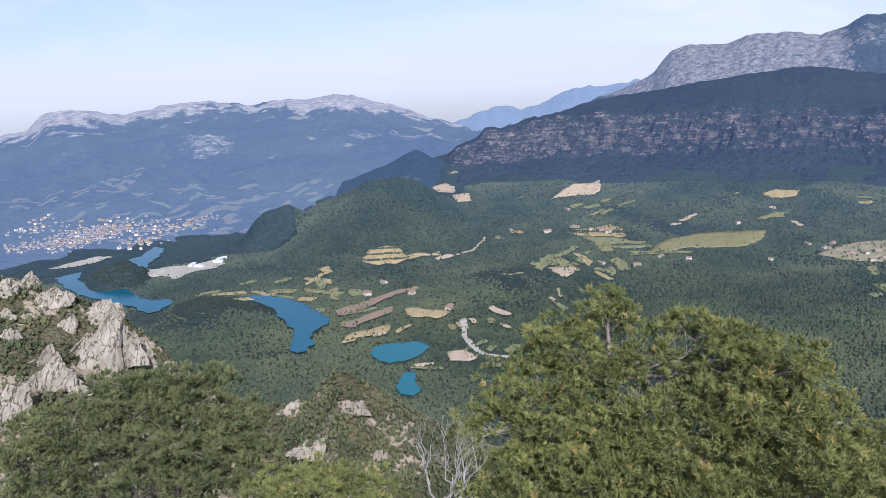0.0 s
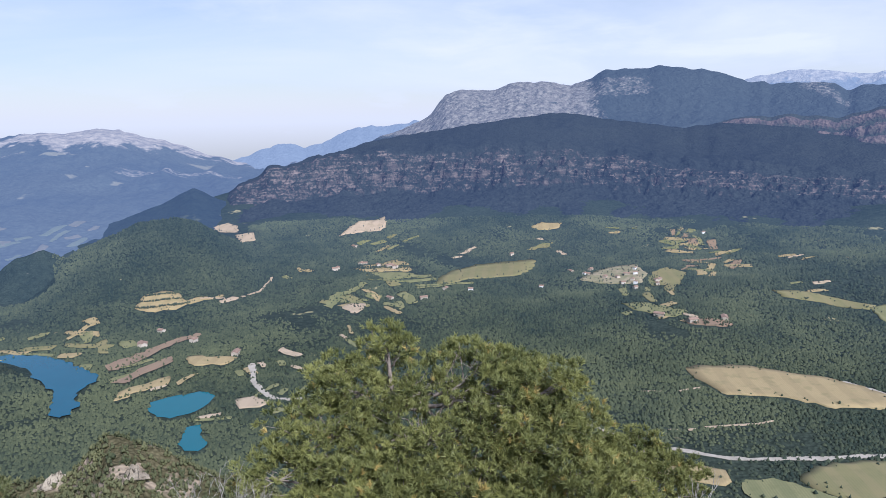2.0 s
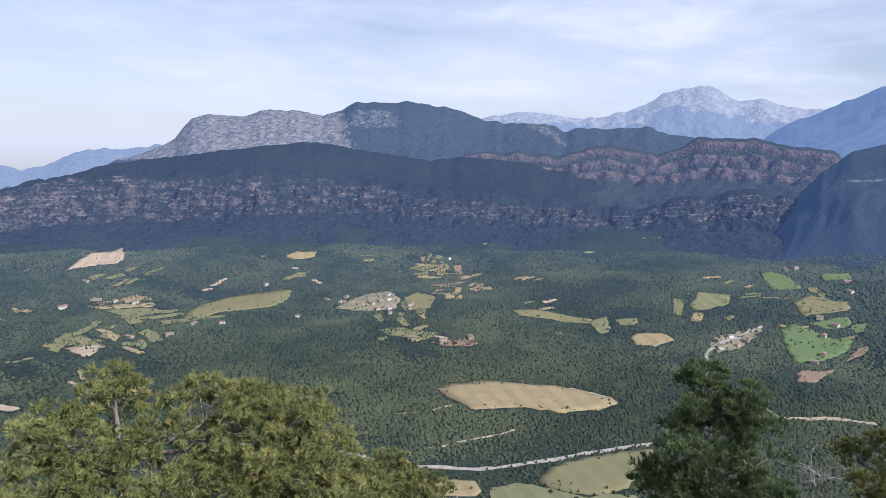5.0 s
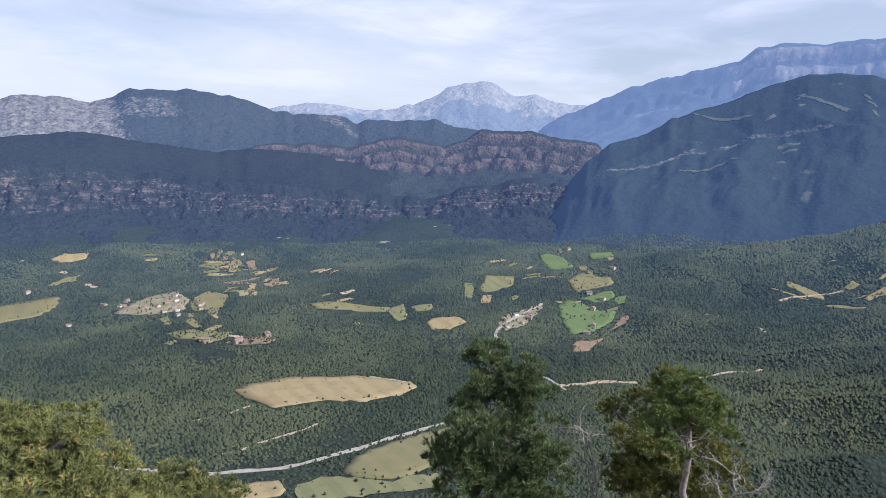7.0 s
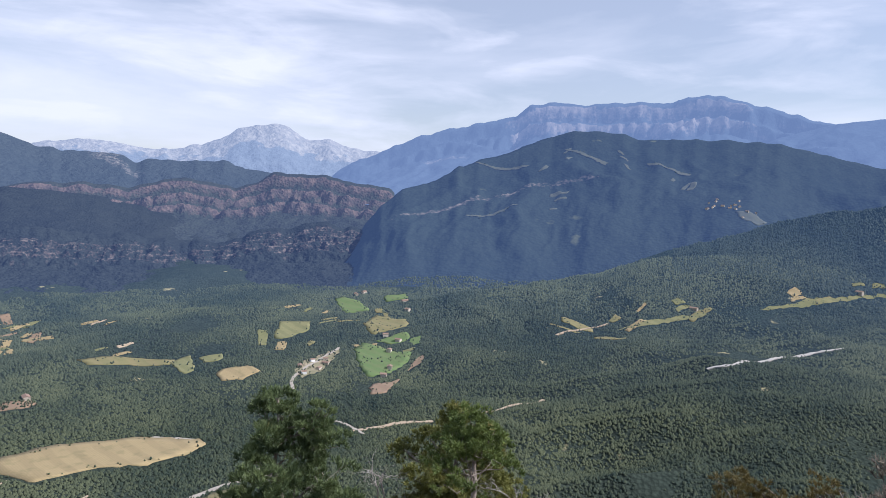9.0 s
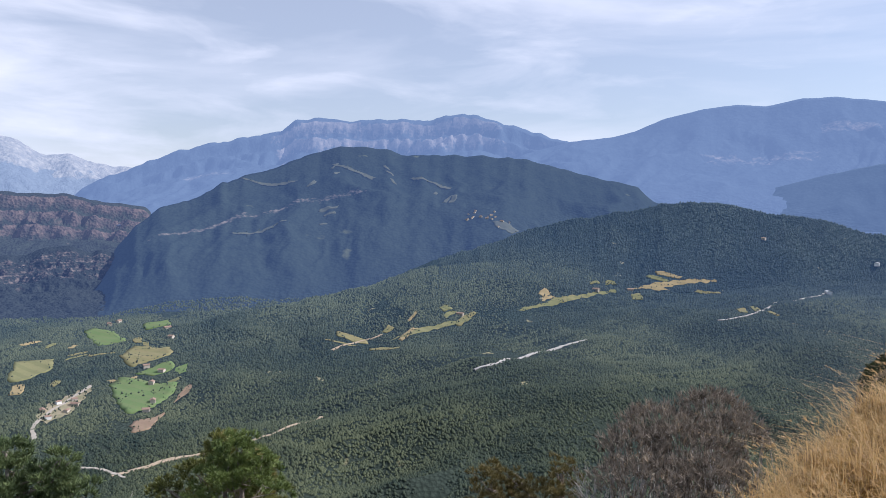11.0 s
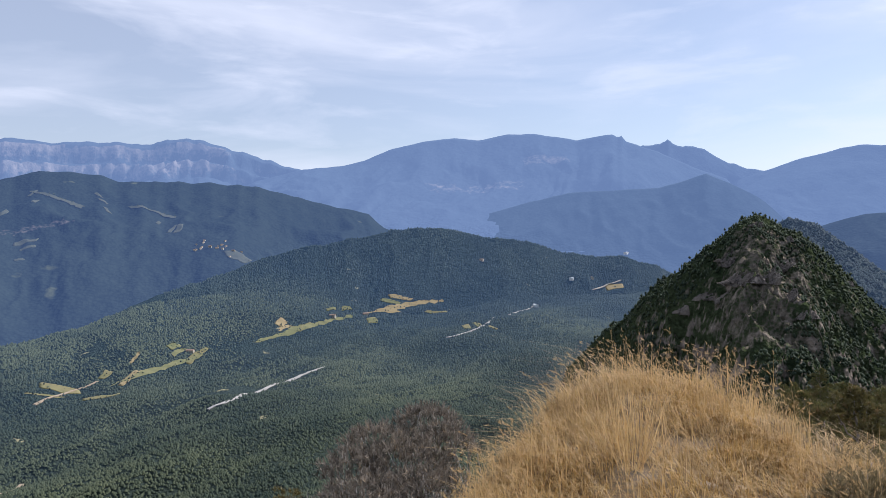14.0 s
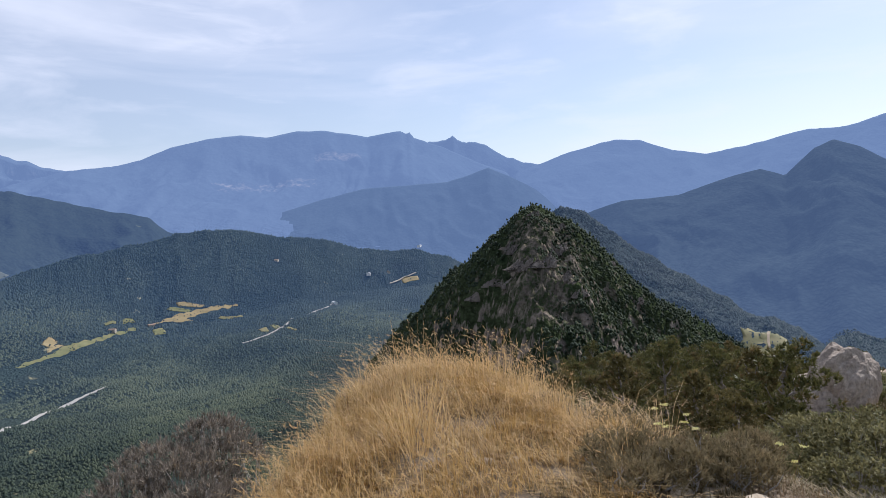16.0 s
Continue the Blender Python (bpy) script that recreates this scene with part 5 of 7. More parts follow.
# ---------------------------------------------------------------- houses
def house(label, size, wall, roof_mat):
    """A plain house: four walls with gables, and a pitched roof with eaves."""
    w, d, h, rise = size
    ob = tagged(new("house"), label, "house", "houses of the valley")
    bm = bmesh.new()
    v = [bm.verts.new(c) for c in ((-w, -d, -3), (w, -d, -3), (w, d, -3), (-w, d, -3), (-w, -d, h), (w, -d, h), (w, d, h), (-w, d, h),
                                   (-w, 0, h + rise), (w, 0, h + rise))]
    for f in ((0, 1, 5, 4), (2, 3, 7, 6), (1, 2, 6, 9, 5), (3, 0, 4, 8, 7)):
        bm.faces.new([v[i] for i in f])
    me = bpy.data.meshes.new("wall")
    bm.to_mesh(me)
    bm.free()
    me.materials.append(wall)
    part = new("wall", me)
    part.parent = ob
    bm = bmesh.new()
    e, t = 0.6, 0.35
    for s in (-1, 1):
        slope = rise / d
        a = [(-w - e, 0, h + rise), (w + e, 0, h + rise), (w + e, s * (d + e), h - e * slope), (-w - e, s * (d + e), h - e * slope)]
        lo = [bm.verts.new((x, y, z + 0.05)) for x, y, z in a]
        hi = [bm.verts.new((x, y, z + t)) for x, y, z in a]
        bm.faces.new(hi), bm.faces.new(lo[::-1])
        for i in range(4):
            j = (i + 1) % 4
            bm.faces.new((lo[i], lo[j], hi[j], hi[i]))
    bmesh.ops.recalc_face_normals(bm, faces=bm.faces)
    me = bpy.data.meshes.new("roof")
    bm.to_mesh(me)
    bm.free()
    me.materials.append(roof_mat)
    part = new("roof", me)
    part.parent = ob
    return ob


HOUSES = [house("cream rendered house with a terracotta tiled roof", (5.5, 4.2, 5.5, 1.8), mat_render, mat_tiles),
          house("stone farmhouse with a weathered tiled roof", (8, 4.5, 5, 1.9), mat_stone, mat_tiles),
          house("long white shed with a pale metal roof", (13, 6, 5, 1.6), mat_white_wall, mat_sheet),
          house("white rendered village house with a brownish roof", (5, 4, 6.5, 1.6), mat_white_wall, mat_tiles)]
PLACED = []


def build_house(kind, x, y, turn):
    m = pose(x, y, height(x, y), 0, 0, turn)
    if kind in PLACED:
        return copy_thing(HOUSES[kind], m)
    PLACED.append(kind)
    HOUSES[kind].matrix_basis = m
    return HOUSES[kind]


def cluster(places, each, spread, seed, kinds=(0, 0, 1), size=1.0):
    rng = random.Random(seed)
    for x, y in places:
        for _ in range(each):
            ob = build_house(rng.choice(kinds), x + rng.gauss(0, spread), y + rng.gauss(0, spread), rng.uniform(0, 180))
            ob.scale = (size, size, size)


cluster([(-942, 1640), (-916, 1648), (-896, 1669), (-862, 1667), (-845, 1696), (-823, 1725), (-888, 1614), (-797, 1735), (-914, 1751), (-899, 1781)], 12, 22, 1, (0, 0, 0, 1, 3), 0.55)
cluster([(-720, 1613), (-715, 1657), (-706, 1564), (-723, 1724), (-691, 1735), (-653, 1751)], 5, 20, 2, (0, 0, 1, 3), 0.7)
cluster([(-1083, 1793), (-1065, 1830), (-1001, 1601), (-1120, 1887), (-933, 1884), (-871, 1853)], 5, 22, 3, (0, 0, 1, 3), 0.7)
cluster([(-504, 1353), (-468, 1402)], 2, 14, 4, (2,), 0.8)
cluster([(726, 1177), (776, 1170), (698, 1196), (755, 1109)], 4, 26, 5, (0, 1, 0, 3), 0.8)
cluster([(690, 873), (720, 857), (663, 915)], 1, 6, 6, (1,))
cluster([(317, 1427), (267, 1463), (236, 1447), (364, 1415)], 2, 18, 7, (0, 1))
cluster([(1070, 607), (1071, 576), (1106, 580), (1107, 607), (1133, 590), (1048, 583)], 1, 6, 8, (0, 1, 1, 3), 0.8)
cluster([(1573, 749), (1583, 734), (1301, 529), (1283, 501), (1225, 504), (1109, 462), (1143, 459), (1484, 576), (1440, 574)], 1, 8, 9, (0, 1, 0))
cluster([(1087, 1369), (295, 1634), (619, 1435), (570, 1172), (428, 1160), (288, 1195), (396, 1193), (336, 1166)], 1, 5, 10, (0, 1, 3), 0.85)
cluster([(2249, -91), (2240, -115), (2225, -150), (2215, -178), (2260, -130), (2190, -220)], 3, 16, 11, (0, 0, 1), 0.6)
cluster([(1578, -60), (1726, -395), (1767, -479)], 1, 8, 12, (1,))
cluster([(1876, -1211), (1873, -1242), (1944, -926), (2131, -1594), (1939, -1425), (1716, -956)], 1, 12, 13, (0, 2))
cluster([(-115, 1107), (-104, 1154), (9, 988), (-53, 1075), (-123, 1093)], 1, 8, 14, (0, 1))

def far_town(places, each, spread, seed):
    """The small far houses of the town, past counting: gabled blocks in one mesh."""
    rng = np.random.default_rng(seed)
    c = np.repeat(np.array(places, dtype=float), each, 0) + rng.normal(0, spread, (len(places) * each, 2))
    n = len(c)
    w, d, h = rng.uniform(2.0, 4.2, n), rng.uniform(1.8, 2.8, n), rng.uniform(2.2, 4.2, n)
    a = rng.uniform(0, np.pi, n)
    z = surface(c[:, 0], c[:, 1]) - 0.5
    plan = np.array([(-1, -1, 0), (1, -1, 0), (1, 1, 0), (-1, 1, 0), (-1, -1, 1), (1, -1, 1), (1, 1, 1), (-1, 1, 1), (-1, 0, 1.5), (1, 0, 1.5)], dtype=float)
    lx, ly, lz = plan[:, 0] * w[:, None], plan[:, 1] * d[:, None], plan[:, 2] * h[:, None]
    v = np.stack([c[:, :1] + lx * np.cos(a)[:, None] - ly * np.sin(a)[:, None], c[:, 1:] + lx * np.sin(a)[:, None] + ly * np.cos(a)[:, None], z[:, None] + lz], -1).reshape(-1, 3)
    quads = np.array([(0, 1, 5, 4), (1, 2, 6, 5), (2, 3, 7, 6), (3, 0, 4, 7), (4, 5, 9, 8), (6, 7, 8, 9)])
    f = (quads[None] + (np.arange(n) * 10)[:, None, None]).reshape(-1, 4)
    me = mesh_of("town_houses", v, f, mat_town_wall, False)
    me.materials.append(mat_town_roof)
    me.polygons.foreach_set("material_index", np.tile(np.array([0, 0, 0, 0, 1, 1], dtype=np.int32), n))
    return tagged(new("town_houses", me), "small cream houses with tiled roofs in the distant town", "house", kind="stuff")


far_town([(-942, 1640), (-916, 1648), (-896, 1669), (-862, 1667), (-845, 1696), (-823, 1725), (-888, 1614), (-797, 1735), (-914, 1751), (-899, 1781), (-960, 1700), (-870, 1760),
          (-720, 1640), (-690, 1735), (-1050, 1800), (-640, 1800), (-1000, 1620), (-760, 1800)], 30, 34, 15)

# ---------------------------------------------------------------- woods
RNG = np.random.default_rng(7)
BLOB_V = np.array([(0, 0, 1.0), (0.34, 0.02, 0.42), (0.02, 0.34, 0.36), (-0.34, 0, 0.44), (0, -0.34, 0.38), (0, 0, -0.06)])
BLOB_F = np.array([(0, 1, 2), (0, 2, 3), (0, 3, 4), (0, 4, 1), (5, 2, 1), (5, 3, 2), (5, 4, 3), (5, 1, 4)])


def clear_of_fields(x, y):
    ok = np.ones(len(x), dtype=bool)
    for k, plan in enumerate(FIELD_PLANS + ROAD_PLANS):
        way = k >= len(FIELD_PLANS)
        p = np.array(plan)
        box = (x > p[:, 0].min()) & (x < p[:, 0].max()) & (y > p[:, 1].min()) & (y < p[:, 1].max())
        i = np.flatnonzero(box & ok)
        if len(i):
            ok[i] &= ~inside(x[i], y[i], plan) | (RNG.uniform(0, 1, len(i)) < (0.10 if way else 0.006))
        if way:
            continue
        # fitted to the camera's view: no trees just before a field, where they would hide it
        far = 1 + 9 / np.hypot(x, y)
        box = (x * far > p[:, 0].min()) & (x * far < p[:, 0].max()) & (y * far > p[:, 1].min()) & (y * far < p[:, 1].max())
        i = np.flatnonzero(box & ok)
        if len(i):
            ok[i] &= ~inside(x[i] * far[i], y[i] * far[i], plan)
    return ok


def tree_crowns(name, label, x, y, size, material, lumps=1, simple=False):
    """Many small crowns in one mesh, each on the ground below it."""
    z = surface(x, y)
    n = len(x)
    blob_v, blob_f = (BLOB_V[:5], BLOB_F[:4]) if simple else (BLOB_V, BLOB_F)
    q = len(blob_v)
    parts_v, parts_f = [], []
    for k in range(lumps):
        turn = RNG.uniform(0, 6.28, n)
        wide = size * RNG.uniform(0.85, 1.4, n) * (1.55 if simple else 1.0 if lumps == 1 else 0.7)
        tall = size * RNG.uniform(0.75, 1.25, n) * (0.88 if simple else 1.0 if lumps == 1 else 0.62)
        off = np.zeros((n, 3)) if k == 0 else np.stack([RNG.normal(0, 0.16, n) * size, RNG.normal(0, 0.16, n) * size, RNG.uniform(0.05, 0.5, n) * size], -1)
        c, s = np.cos(turn), np.sin(turn)
        jig = RNG.uniform(0.75, 1.25, (n, q, 3))
        v = (blob_v - np.array([0, 0, 0.3]) * (np.arange(q)[:, None] > 0) * simple)[None] * jig
        vx = (v[..., 0] * c[:, None] - v[..., 1] * s[:, None]) * wide[:, None] + (x + off[:, 0])[:, None]
        vy = (v[..., 0] * s[:, None] + v[..., 1] * c[:, None]) * wide[:, None] + (y + off[:, 1])[:, None]
        vz = v[..., 2] * tall[:, None] + (z + off[:, 2])[:, None]
        parts_f.append((blob_f[None] + (np.arange(n) * q)[:, None, None] + k * n * q).reshape(-1, 3))
        parts_v.append(np.stack([vx, vy, vz], -1).reshape(-1, 3))
    me = mesh_of(name, np.concatenate(parts_v), np.concatenate(parts_f), material)
    return tagged(new(name, me), label, "woods", kind="stuff")


def scatter(count, az0, az1, r0, r1, power=0.6):
    a = np.radians(RNG.uniform(az0, az1, count))
    u = RNG.uniform(0, 1, count)
    r = (r0 ** power + u * (r1 ** power - r0 ** power)) ** (1 / power)
    return r * np.sin(a), r * np.cos(a), r


x, y, r = scatter(380000, -36, 128, 480, 1860, 1.3)
dense = fbm(x / 130, y / 130, 4, 77)
keep = clear_of_fields(x, y) & ((np.degrees(np.arctan2(x, y)) > 2) | (r < np.where(np.degrees(np.arctan2(x, y)) < -12, 1480, 1680) + 160 * dense)) & (dense > -0.34 - 0.2 * RNG.uniform(-1, 1, len(x)))
x, y, r = x[keep], y[keep], r[keep]
# Peninsula and island crowns get the darker colour, as if under a cloud
side = np.degrees(np.arctan2(x, y))
shaded = (((side < -11.5) & (r > 880) & (r < 1175)) | ((side < -21.5) & (r > 1310) & (r < 1460))) & (surface(x, y) > ground_at(x, y) + 3)
tree_crowns("cloud_shaded_woods", "woods on the lake's peninsula and island hill, darkened for cloud shadow", x[shaded], y[shaded], RNG.uniform(2.4, 4.5, shaded.sum()), mat_wood_shaded, simple=True)
x, y, r = x[~shaded], y[~shaded], r[~shaded]
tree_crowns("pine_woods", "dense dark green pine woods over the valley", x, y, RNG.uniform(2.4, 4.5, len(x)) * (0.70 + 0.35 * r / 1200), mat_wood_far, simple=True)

x, y, r = scatter(60000, 90, 131, 1750, 2560, 1.0)
keep = clear_of_fields(x, y) & (r < curve([(90, 1930), (96, 2030), (100, 2110), (134, 2510)], np.degrees(np.arctan2(x, y))))
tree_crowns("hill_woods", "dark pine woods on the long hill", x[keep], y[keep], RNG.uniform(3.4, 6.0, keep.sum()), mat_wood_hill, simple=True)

edges = []
for plan in FIELD_PLANS[5:]:
    p = np.array(plan)
    mid = p.mean(0)
    p = np.repeat(p, 3, 0)
    p = p[RNG.uniform(0, 1, len(p)) < 0.26]
    edges.append(p + (mid - p) * RNG.uniform(0, 0.16, (len(p), 1)) + RNG.normal(0, 6.0, p.shape))
edges = np.concatenate(edges)
tree_crowns("field_trees", "single dark trees and bushes along the field edges", edges[:, 0], edges[:, 1], RNG.uniform(2.0, 4.6, len(edges)), mat_wood_far)

groves = []
for plan in VILLAGES:
    p = np.array(plan)
    px, py = RNG.uniform(p[:, 0].min(), p[:, 0].max(), 90), RNG.uniform(p[:, 1].min(), p[:, 1].max(), 90)
    ok = inside(px, py, plan)
    groves.append(np.stack([px[ok], py[ok]], -1))
groves = np.concatenate(groves)
tree_crowns("village_trees", "dark trees and hedges between the village houses", groves[:, 0], groves[:, 1], RNG.uniform(3.0, 6.5, len(groves)), mat_wood_far, 2)

hedges = []
for plan in TERRACES:
    p = np.array(plan)
    px, py = RNG.uniform(p[:, 0].min(), p[:, 0].max(), 2600), RNG.uniform(p[:, 1].min(), p[:, 1].max(), 2600)
    ok = inside(px, py, plan)
    px, py = px[ok], py[ok]
    pz = surface(px, py)
    row = (pz % 5.5) < 1.2
    hedges.append(np.stack([px[row], py[row]], -1))
hedges = np.concatenate(hedges)
tree_crowns("terrace_hedges", "low dark hedges between the terraces", hedges[:, 0], hedges[:, 1], RNG.uniform(2.2, 4.2, len(hedges)), mat_wood_far)

x, y, r = scatter(26000, -38, 12, 90, 430, 1.4)
keep = fbm(x / 30, y / 30, 4, 79) > -0.26 + 0.15 * RNG.uniform(-1, 1, len(x))
x2, y2, r2 = scatter(2600, -15, 3, 120, 270, 1.2)
x, y, r = np.concatenate([x[keep], x2]), np.concatenate([y[keep], y2]), np.concatenate([r[keep], r2])
tree_crowns("scrub_slope", "low pines and dry scrub on the stony slope", x, y, RNG.uniform(0.7, 2.3, len(x)) * (0.8 + r / 900), mat_scrub_far, 4)

x, y, r = scatter(19000, 118, 165, 150, 460, 1.3)
thin = fbm(x / 45, y / 45, 4, 81)
face = (r > 260) & (r < 425) & (np.degrees(np.arctan2(x, y)) > 129) & (np.degrees(np.arctan2(x, y)) < 140)
keep = (thin > np.where(face, -0.02, -0.4)) & (r > 120) & (r < 460)
x, y, r = x[keep], y[keep], r[keep]
tree_crowns("peak_pines", "dark pines clinging to the rocky peak", x, y, RNG.uniform(1.4, 3.4, len(x)), mat_wood_dark, 2)

x, y, r = scatter(36000, 133, 162, 1100, 1520, 1.0)
keep = clear_of_fields(x, y)
tree_crowns("rear_pines", "dim pine woods on the ridge behind the peak", x[keep], y[keep], RNG.uniform(2.4, 4.6, keep.sum()), mat_wood_rear, simple=True)

# ---------------------------------------------------------------- things near the viewer
# crowns as lobes: x, y, z of the middle, half width, half height
PINE_A = [(2.13, 9.18, -1.44, 0.39, 0.39), (1.54, 8.98, -1.71, 0.61, 0.36), (2.29, 9.03, -1.99, 0.74, 0.47),
          (3.29, 8.92, -1.75, 0.67, 0.38), (3.77, 8.43, -1.85, 0.66, 0.35), (4.09, 7.99, -1.68, 0.34, 0.22),
          (1.12, 8.73, -2.20, 0.75, 0.45), (2.53, 8.54, -2.41, 1.07, 0.57), (3.43, 8.14, -2.29, 0.98, 0.53),
          (4.08, 7.94, -2.30, 0.69, 0.46), (0.57, 8.38, -2.58, 0.55, 0.40), (1.44, 8.12, -2.83, 1.10, 0.59),
          (2.73, 7.84, -2.91, 1.26, 0.59), (3.90, 7.51, -2.77, 1.05, 0.56), (0.85, 7.79, -3.13, 0.79, 0.50),
          (2.23, 7.47, -3.35, 1.74, 0.65), (3.66, 7.11, -3.17, 1.46, 0.66)]
PINE_B = [(-5.34, 11.20, -3.34, 1.16, 0.48), (-4.63, 11.83, -3.44, 0.97, 0.45), (-5.96, 10.38, -3.32, 0.92, 0.49),
          (-3.81, 11.51, -4.02, 0.79, 0.58), (-4.99, 10.63, -3.85, 1.74, 0.62), (-5.97, 9.81, -3.66, 0.80, 0.60),
          (-3.84, 10.83, -4.38, 1.13, 0.62), (-4.85, 9.93, -4.31, 2.18, 0.60)]
PINE_C = [(-2.02, 9.66, -4.02, 0.63, 0.30), (-2.70, 9.65, -4.14, 0.55, 0.27), (-1.33, 10.03, -4.38, 0.56, 0.28),
          (-1.94, 9.47, -4.34, 1.25, 0.36)]
PINE_D = [(11.61, 7.01, -2.35, 0.35, 0.21), (11.78, 7.44, -2.65, 0.24, 0.18), (11.61, 6.16, -2.46, 0.29, 0.25), (11.99, 6.81, -3.07, 0.58, 0.24),
          (11.17, 6.98, -2.91, 0.32, 0.2), (11.79, 6.01, -3.06, 0.38, 0.23), (11.72, 6.76, -3.42, 0.78, 0.26), (11.06, 7.04, -3.34, 0.38, 0.23),
          (11.66, 6.04, -3.66, 0.61, 0.28), (10.7, 6.69, -3.53, 0.59, 0.27), (11.43, 6.51, -4.12, 1.08, 0.34), (10.69, 7.24, -4.13, 0.46, 0.28),
          (11.38, 5.61, -4.12, 0.5, 0.3), (11.26, 6.46, -4.58, 1.35, 0.36), (10.29, 7.18, -4.34, 0.4, 0.3), (11.2, 6.4, -5.1, 1.4, 0.4),
          (11.72, 6.95, -2.68, 0.36, 0.22), (11.68, 6.25, -2.78, 0.38, 0.24), (11.55, 6.65, -2.95, 0.5, 0.22)]
PINE_E = [(13.52, 4.03, -2.77, 0.27, 0.21), (13.46, 4.05, -3.05, 0.4, 0.22), (13.7, 4.6, -3.49, 0.52, 0.26), (13.33, 3.48, -3.2, 0.52, 0.26),
          (13.26, 4.99, -3.63, 0.33, 0.21), (13.59, 4.22, -3.8, 0.93, 0.36), (13.36, 3.22, -3.56, 0.4, 0.29), (12.73, 4.45, -3.86, 0.42, 0.26),
          (13.15, 3.7, -4.01, 0.9, 0.4), (13.21, 4.05, -4.59, 1.09, 0.41), (13.52, 3.02, -4.26, 0.41, 0.33), (13.05, 2.75, -4.41, 0.37, 0.29),
          (12.71, 4.56, -4.72, 0.38, 0.27), (13.2, 3.8, -5.1, 1.2, 0.4)]
PINE_F = [(10.44, 2.90, -1.90, 0.36, 0.30), (10.39, 2.68, -2.19, 0.54, 0.32), (10.27, 3.07, -2.22, 0.54, 0.32),
          (10.23, 2.83, -2.49, 0.81, 0.36)]
PINE_G = [(6.47, 9.65, -3.95, 0.61, 0.41), (6.86, 9.38, -4.17, 0.62, 0.37), (6.04, 9.68, -4.13, 0.71, 0.36),
          (6.36, 9.32, -4.38, 1.11, 0.40)]
BUSH_A = [(6.93, -0.50, -0.95, 0.23, 0.23), (7.01, -0.83, -0.93, 0.26, 0.24), (7.07, -1.23, -0.90, 0.21, 0.22),
          (6.84, -1.03, -1.02, 0.34, 0.21), (6.86, -0.65, -1.10, 0.40, 0.21)]
HEATH_A = [(6.12, -1.88, -0.05, 0.35, 0.17), (6.40, -2.40, 0.00, 0.32, 0.19), (5.76, -1.54, -0.14, 0.28, 0.21),
          (5.74, -1.95, -0.15, 0.43, 0.26), (5.93, -2.37, -0.09, 0.30, 0.25), (5.29, -1.53, -0.24, 0.40, 0.22),
          (5.25, -1.95, -0.25, 0.40, 0.25)]
HEATH_B = [(4.16, -5.13, -0.12, 0.28, 0.15), (3.84, -5.09, -0.16, 0.27, 0.16), (3.9, -4.72, -0.18, 0.26, 0.14),
          (3.62, -5.08, -0.26, 0.27, 0.15), (3.38, -5.08, -0.34, 0.26, 0.13)]
SHRUB_C = [(3.50, -6.36, -0.52, 0.42, 0.22), (3.25, -6.94, -0.47, 0.50, 0.27), (2.94, -7.28, -0.45, 0.42, 0.30),
          (3.85, -6.52, -0.58, 0.32, 0.18), (3.04, -6.12, -0.54, 0.48, 0.23), (2.56, -6.11, -0.46, 0.43, 0.24), (2.75, -6.7, -0.42, 0.48, 0.28)]


def unit(v):
    return v / np.maximum(np.linalg.norm(v, axis=-1, keepdims=True), 1e-9)


def part(name, me, parent, label=""):
    ob = new(name, me)
    ob.parent = parent
    return tagged(ob, label)


def needles(at, along, count, length, width, spread, rng):
    """Tufts of narrow leaves: at each place, count leaves fan out round the way along."""
    n = len(at)
    p = np.repeat(at, count, 0)
    d = np.repeat(along, count, 0)
    k = n * count
    out = unit(d + rng.normal(0, spread, (k, 3)))
    start = p + d * rng.uniform(-0.5, 0.5, (k, 1)) * length
    ln = length * rng.uniform(0.7, 1.2, (k, 1))
    side = unit(np.cross(out, rng.normal(0, 1, (k, 3)))) * width / 2
    v = np.stack([start - side, start + side, start + out * ln], 1).reshape(-1, 3)
    return v, np.arange(k * 3).reshape(-1, 3)


def tube(points, radii, sides=6):
    """Places and corners of a tapered bent tube."""
    p, r = np.asarray(points, dtype=float), np.asarray(radii, dtype=float)
    t = unit(np.gradient(p, axis=0))
    ref = np.array([0.31, 0.87, 0.38])
    a = unit(np.cross(t, ref))
    b = np.cross(t, a)
    ang = np.linspace(0, 2 * np.pi, sides, endpoint=False)
    v = p[:, None] + r[:, None, None] * (np.cos(ang)[None, :, None] * a[:, None] + np.sin(ang)[None, :, None] * b[:, None])
    return v.reshape(-1, 3), grid_faces(len(p), sides, True)


def join(pieces):
    vs, fs, base = [], [], 0
    for v, f in pieces:
        vs.append(v)
        fs.append(f + base)
        base += len(v)
    return np.concatenate(vs), np.concatenate(fs)


def bend(a, b, sag, rng, steps=7, kink=0.06):
    t = np.linspace(0, 1, steps)[:, None]
    mid = rng.normal(0, kink, (steps, 3)) * np.sin(np.pi * t) * np.linalg.norm(b - a)
    return a + (b - a) * t + mid - np.array([0, 0, sag]) * np.sin(np.pi * t)


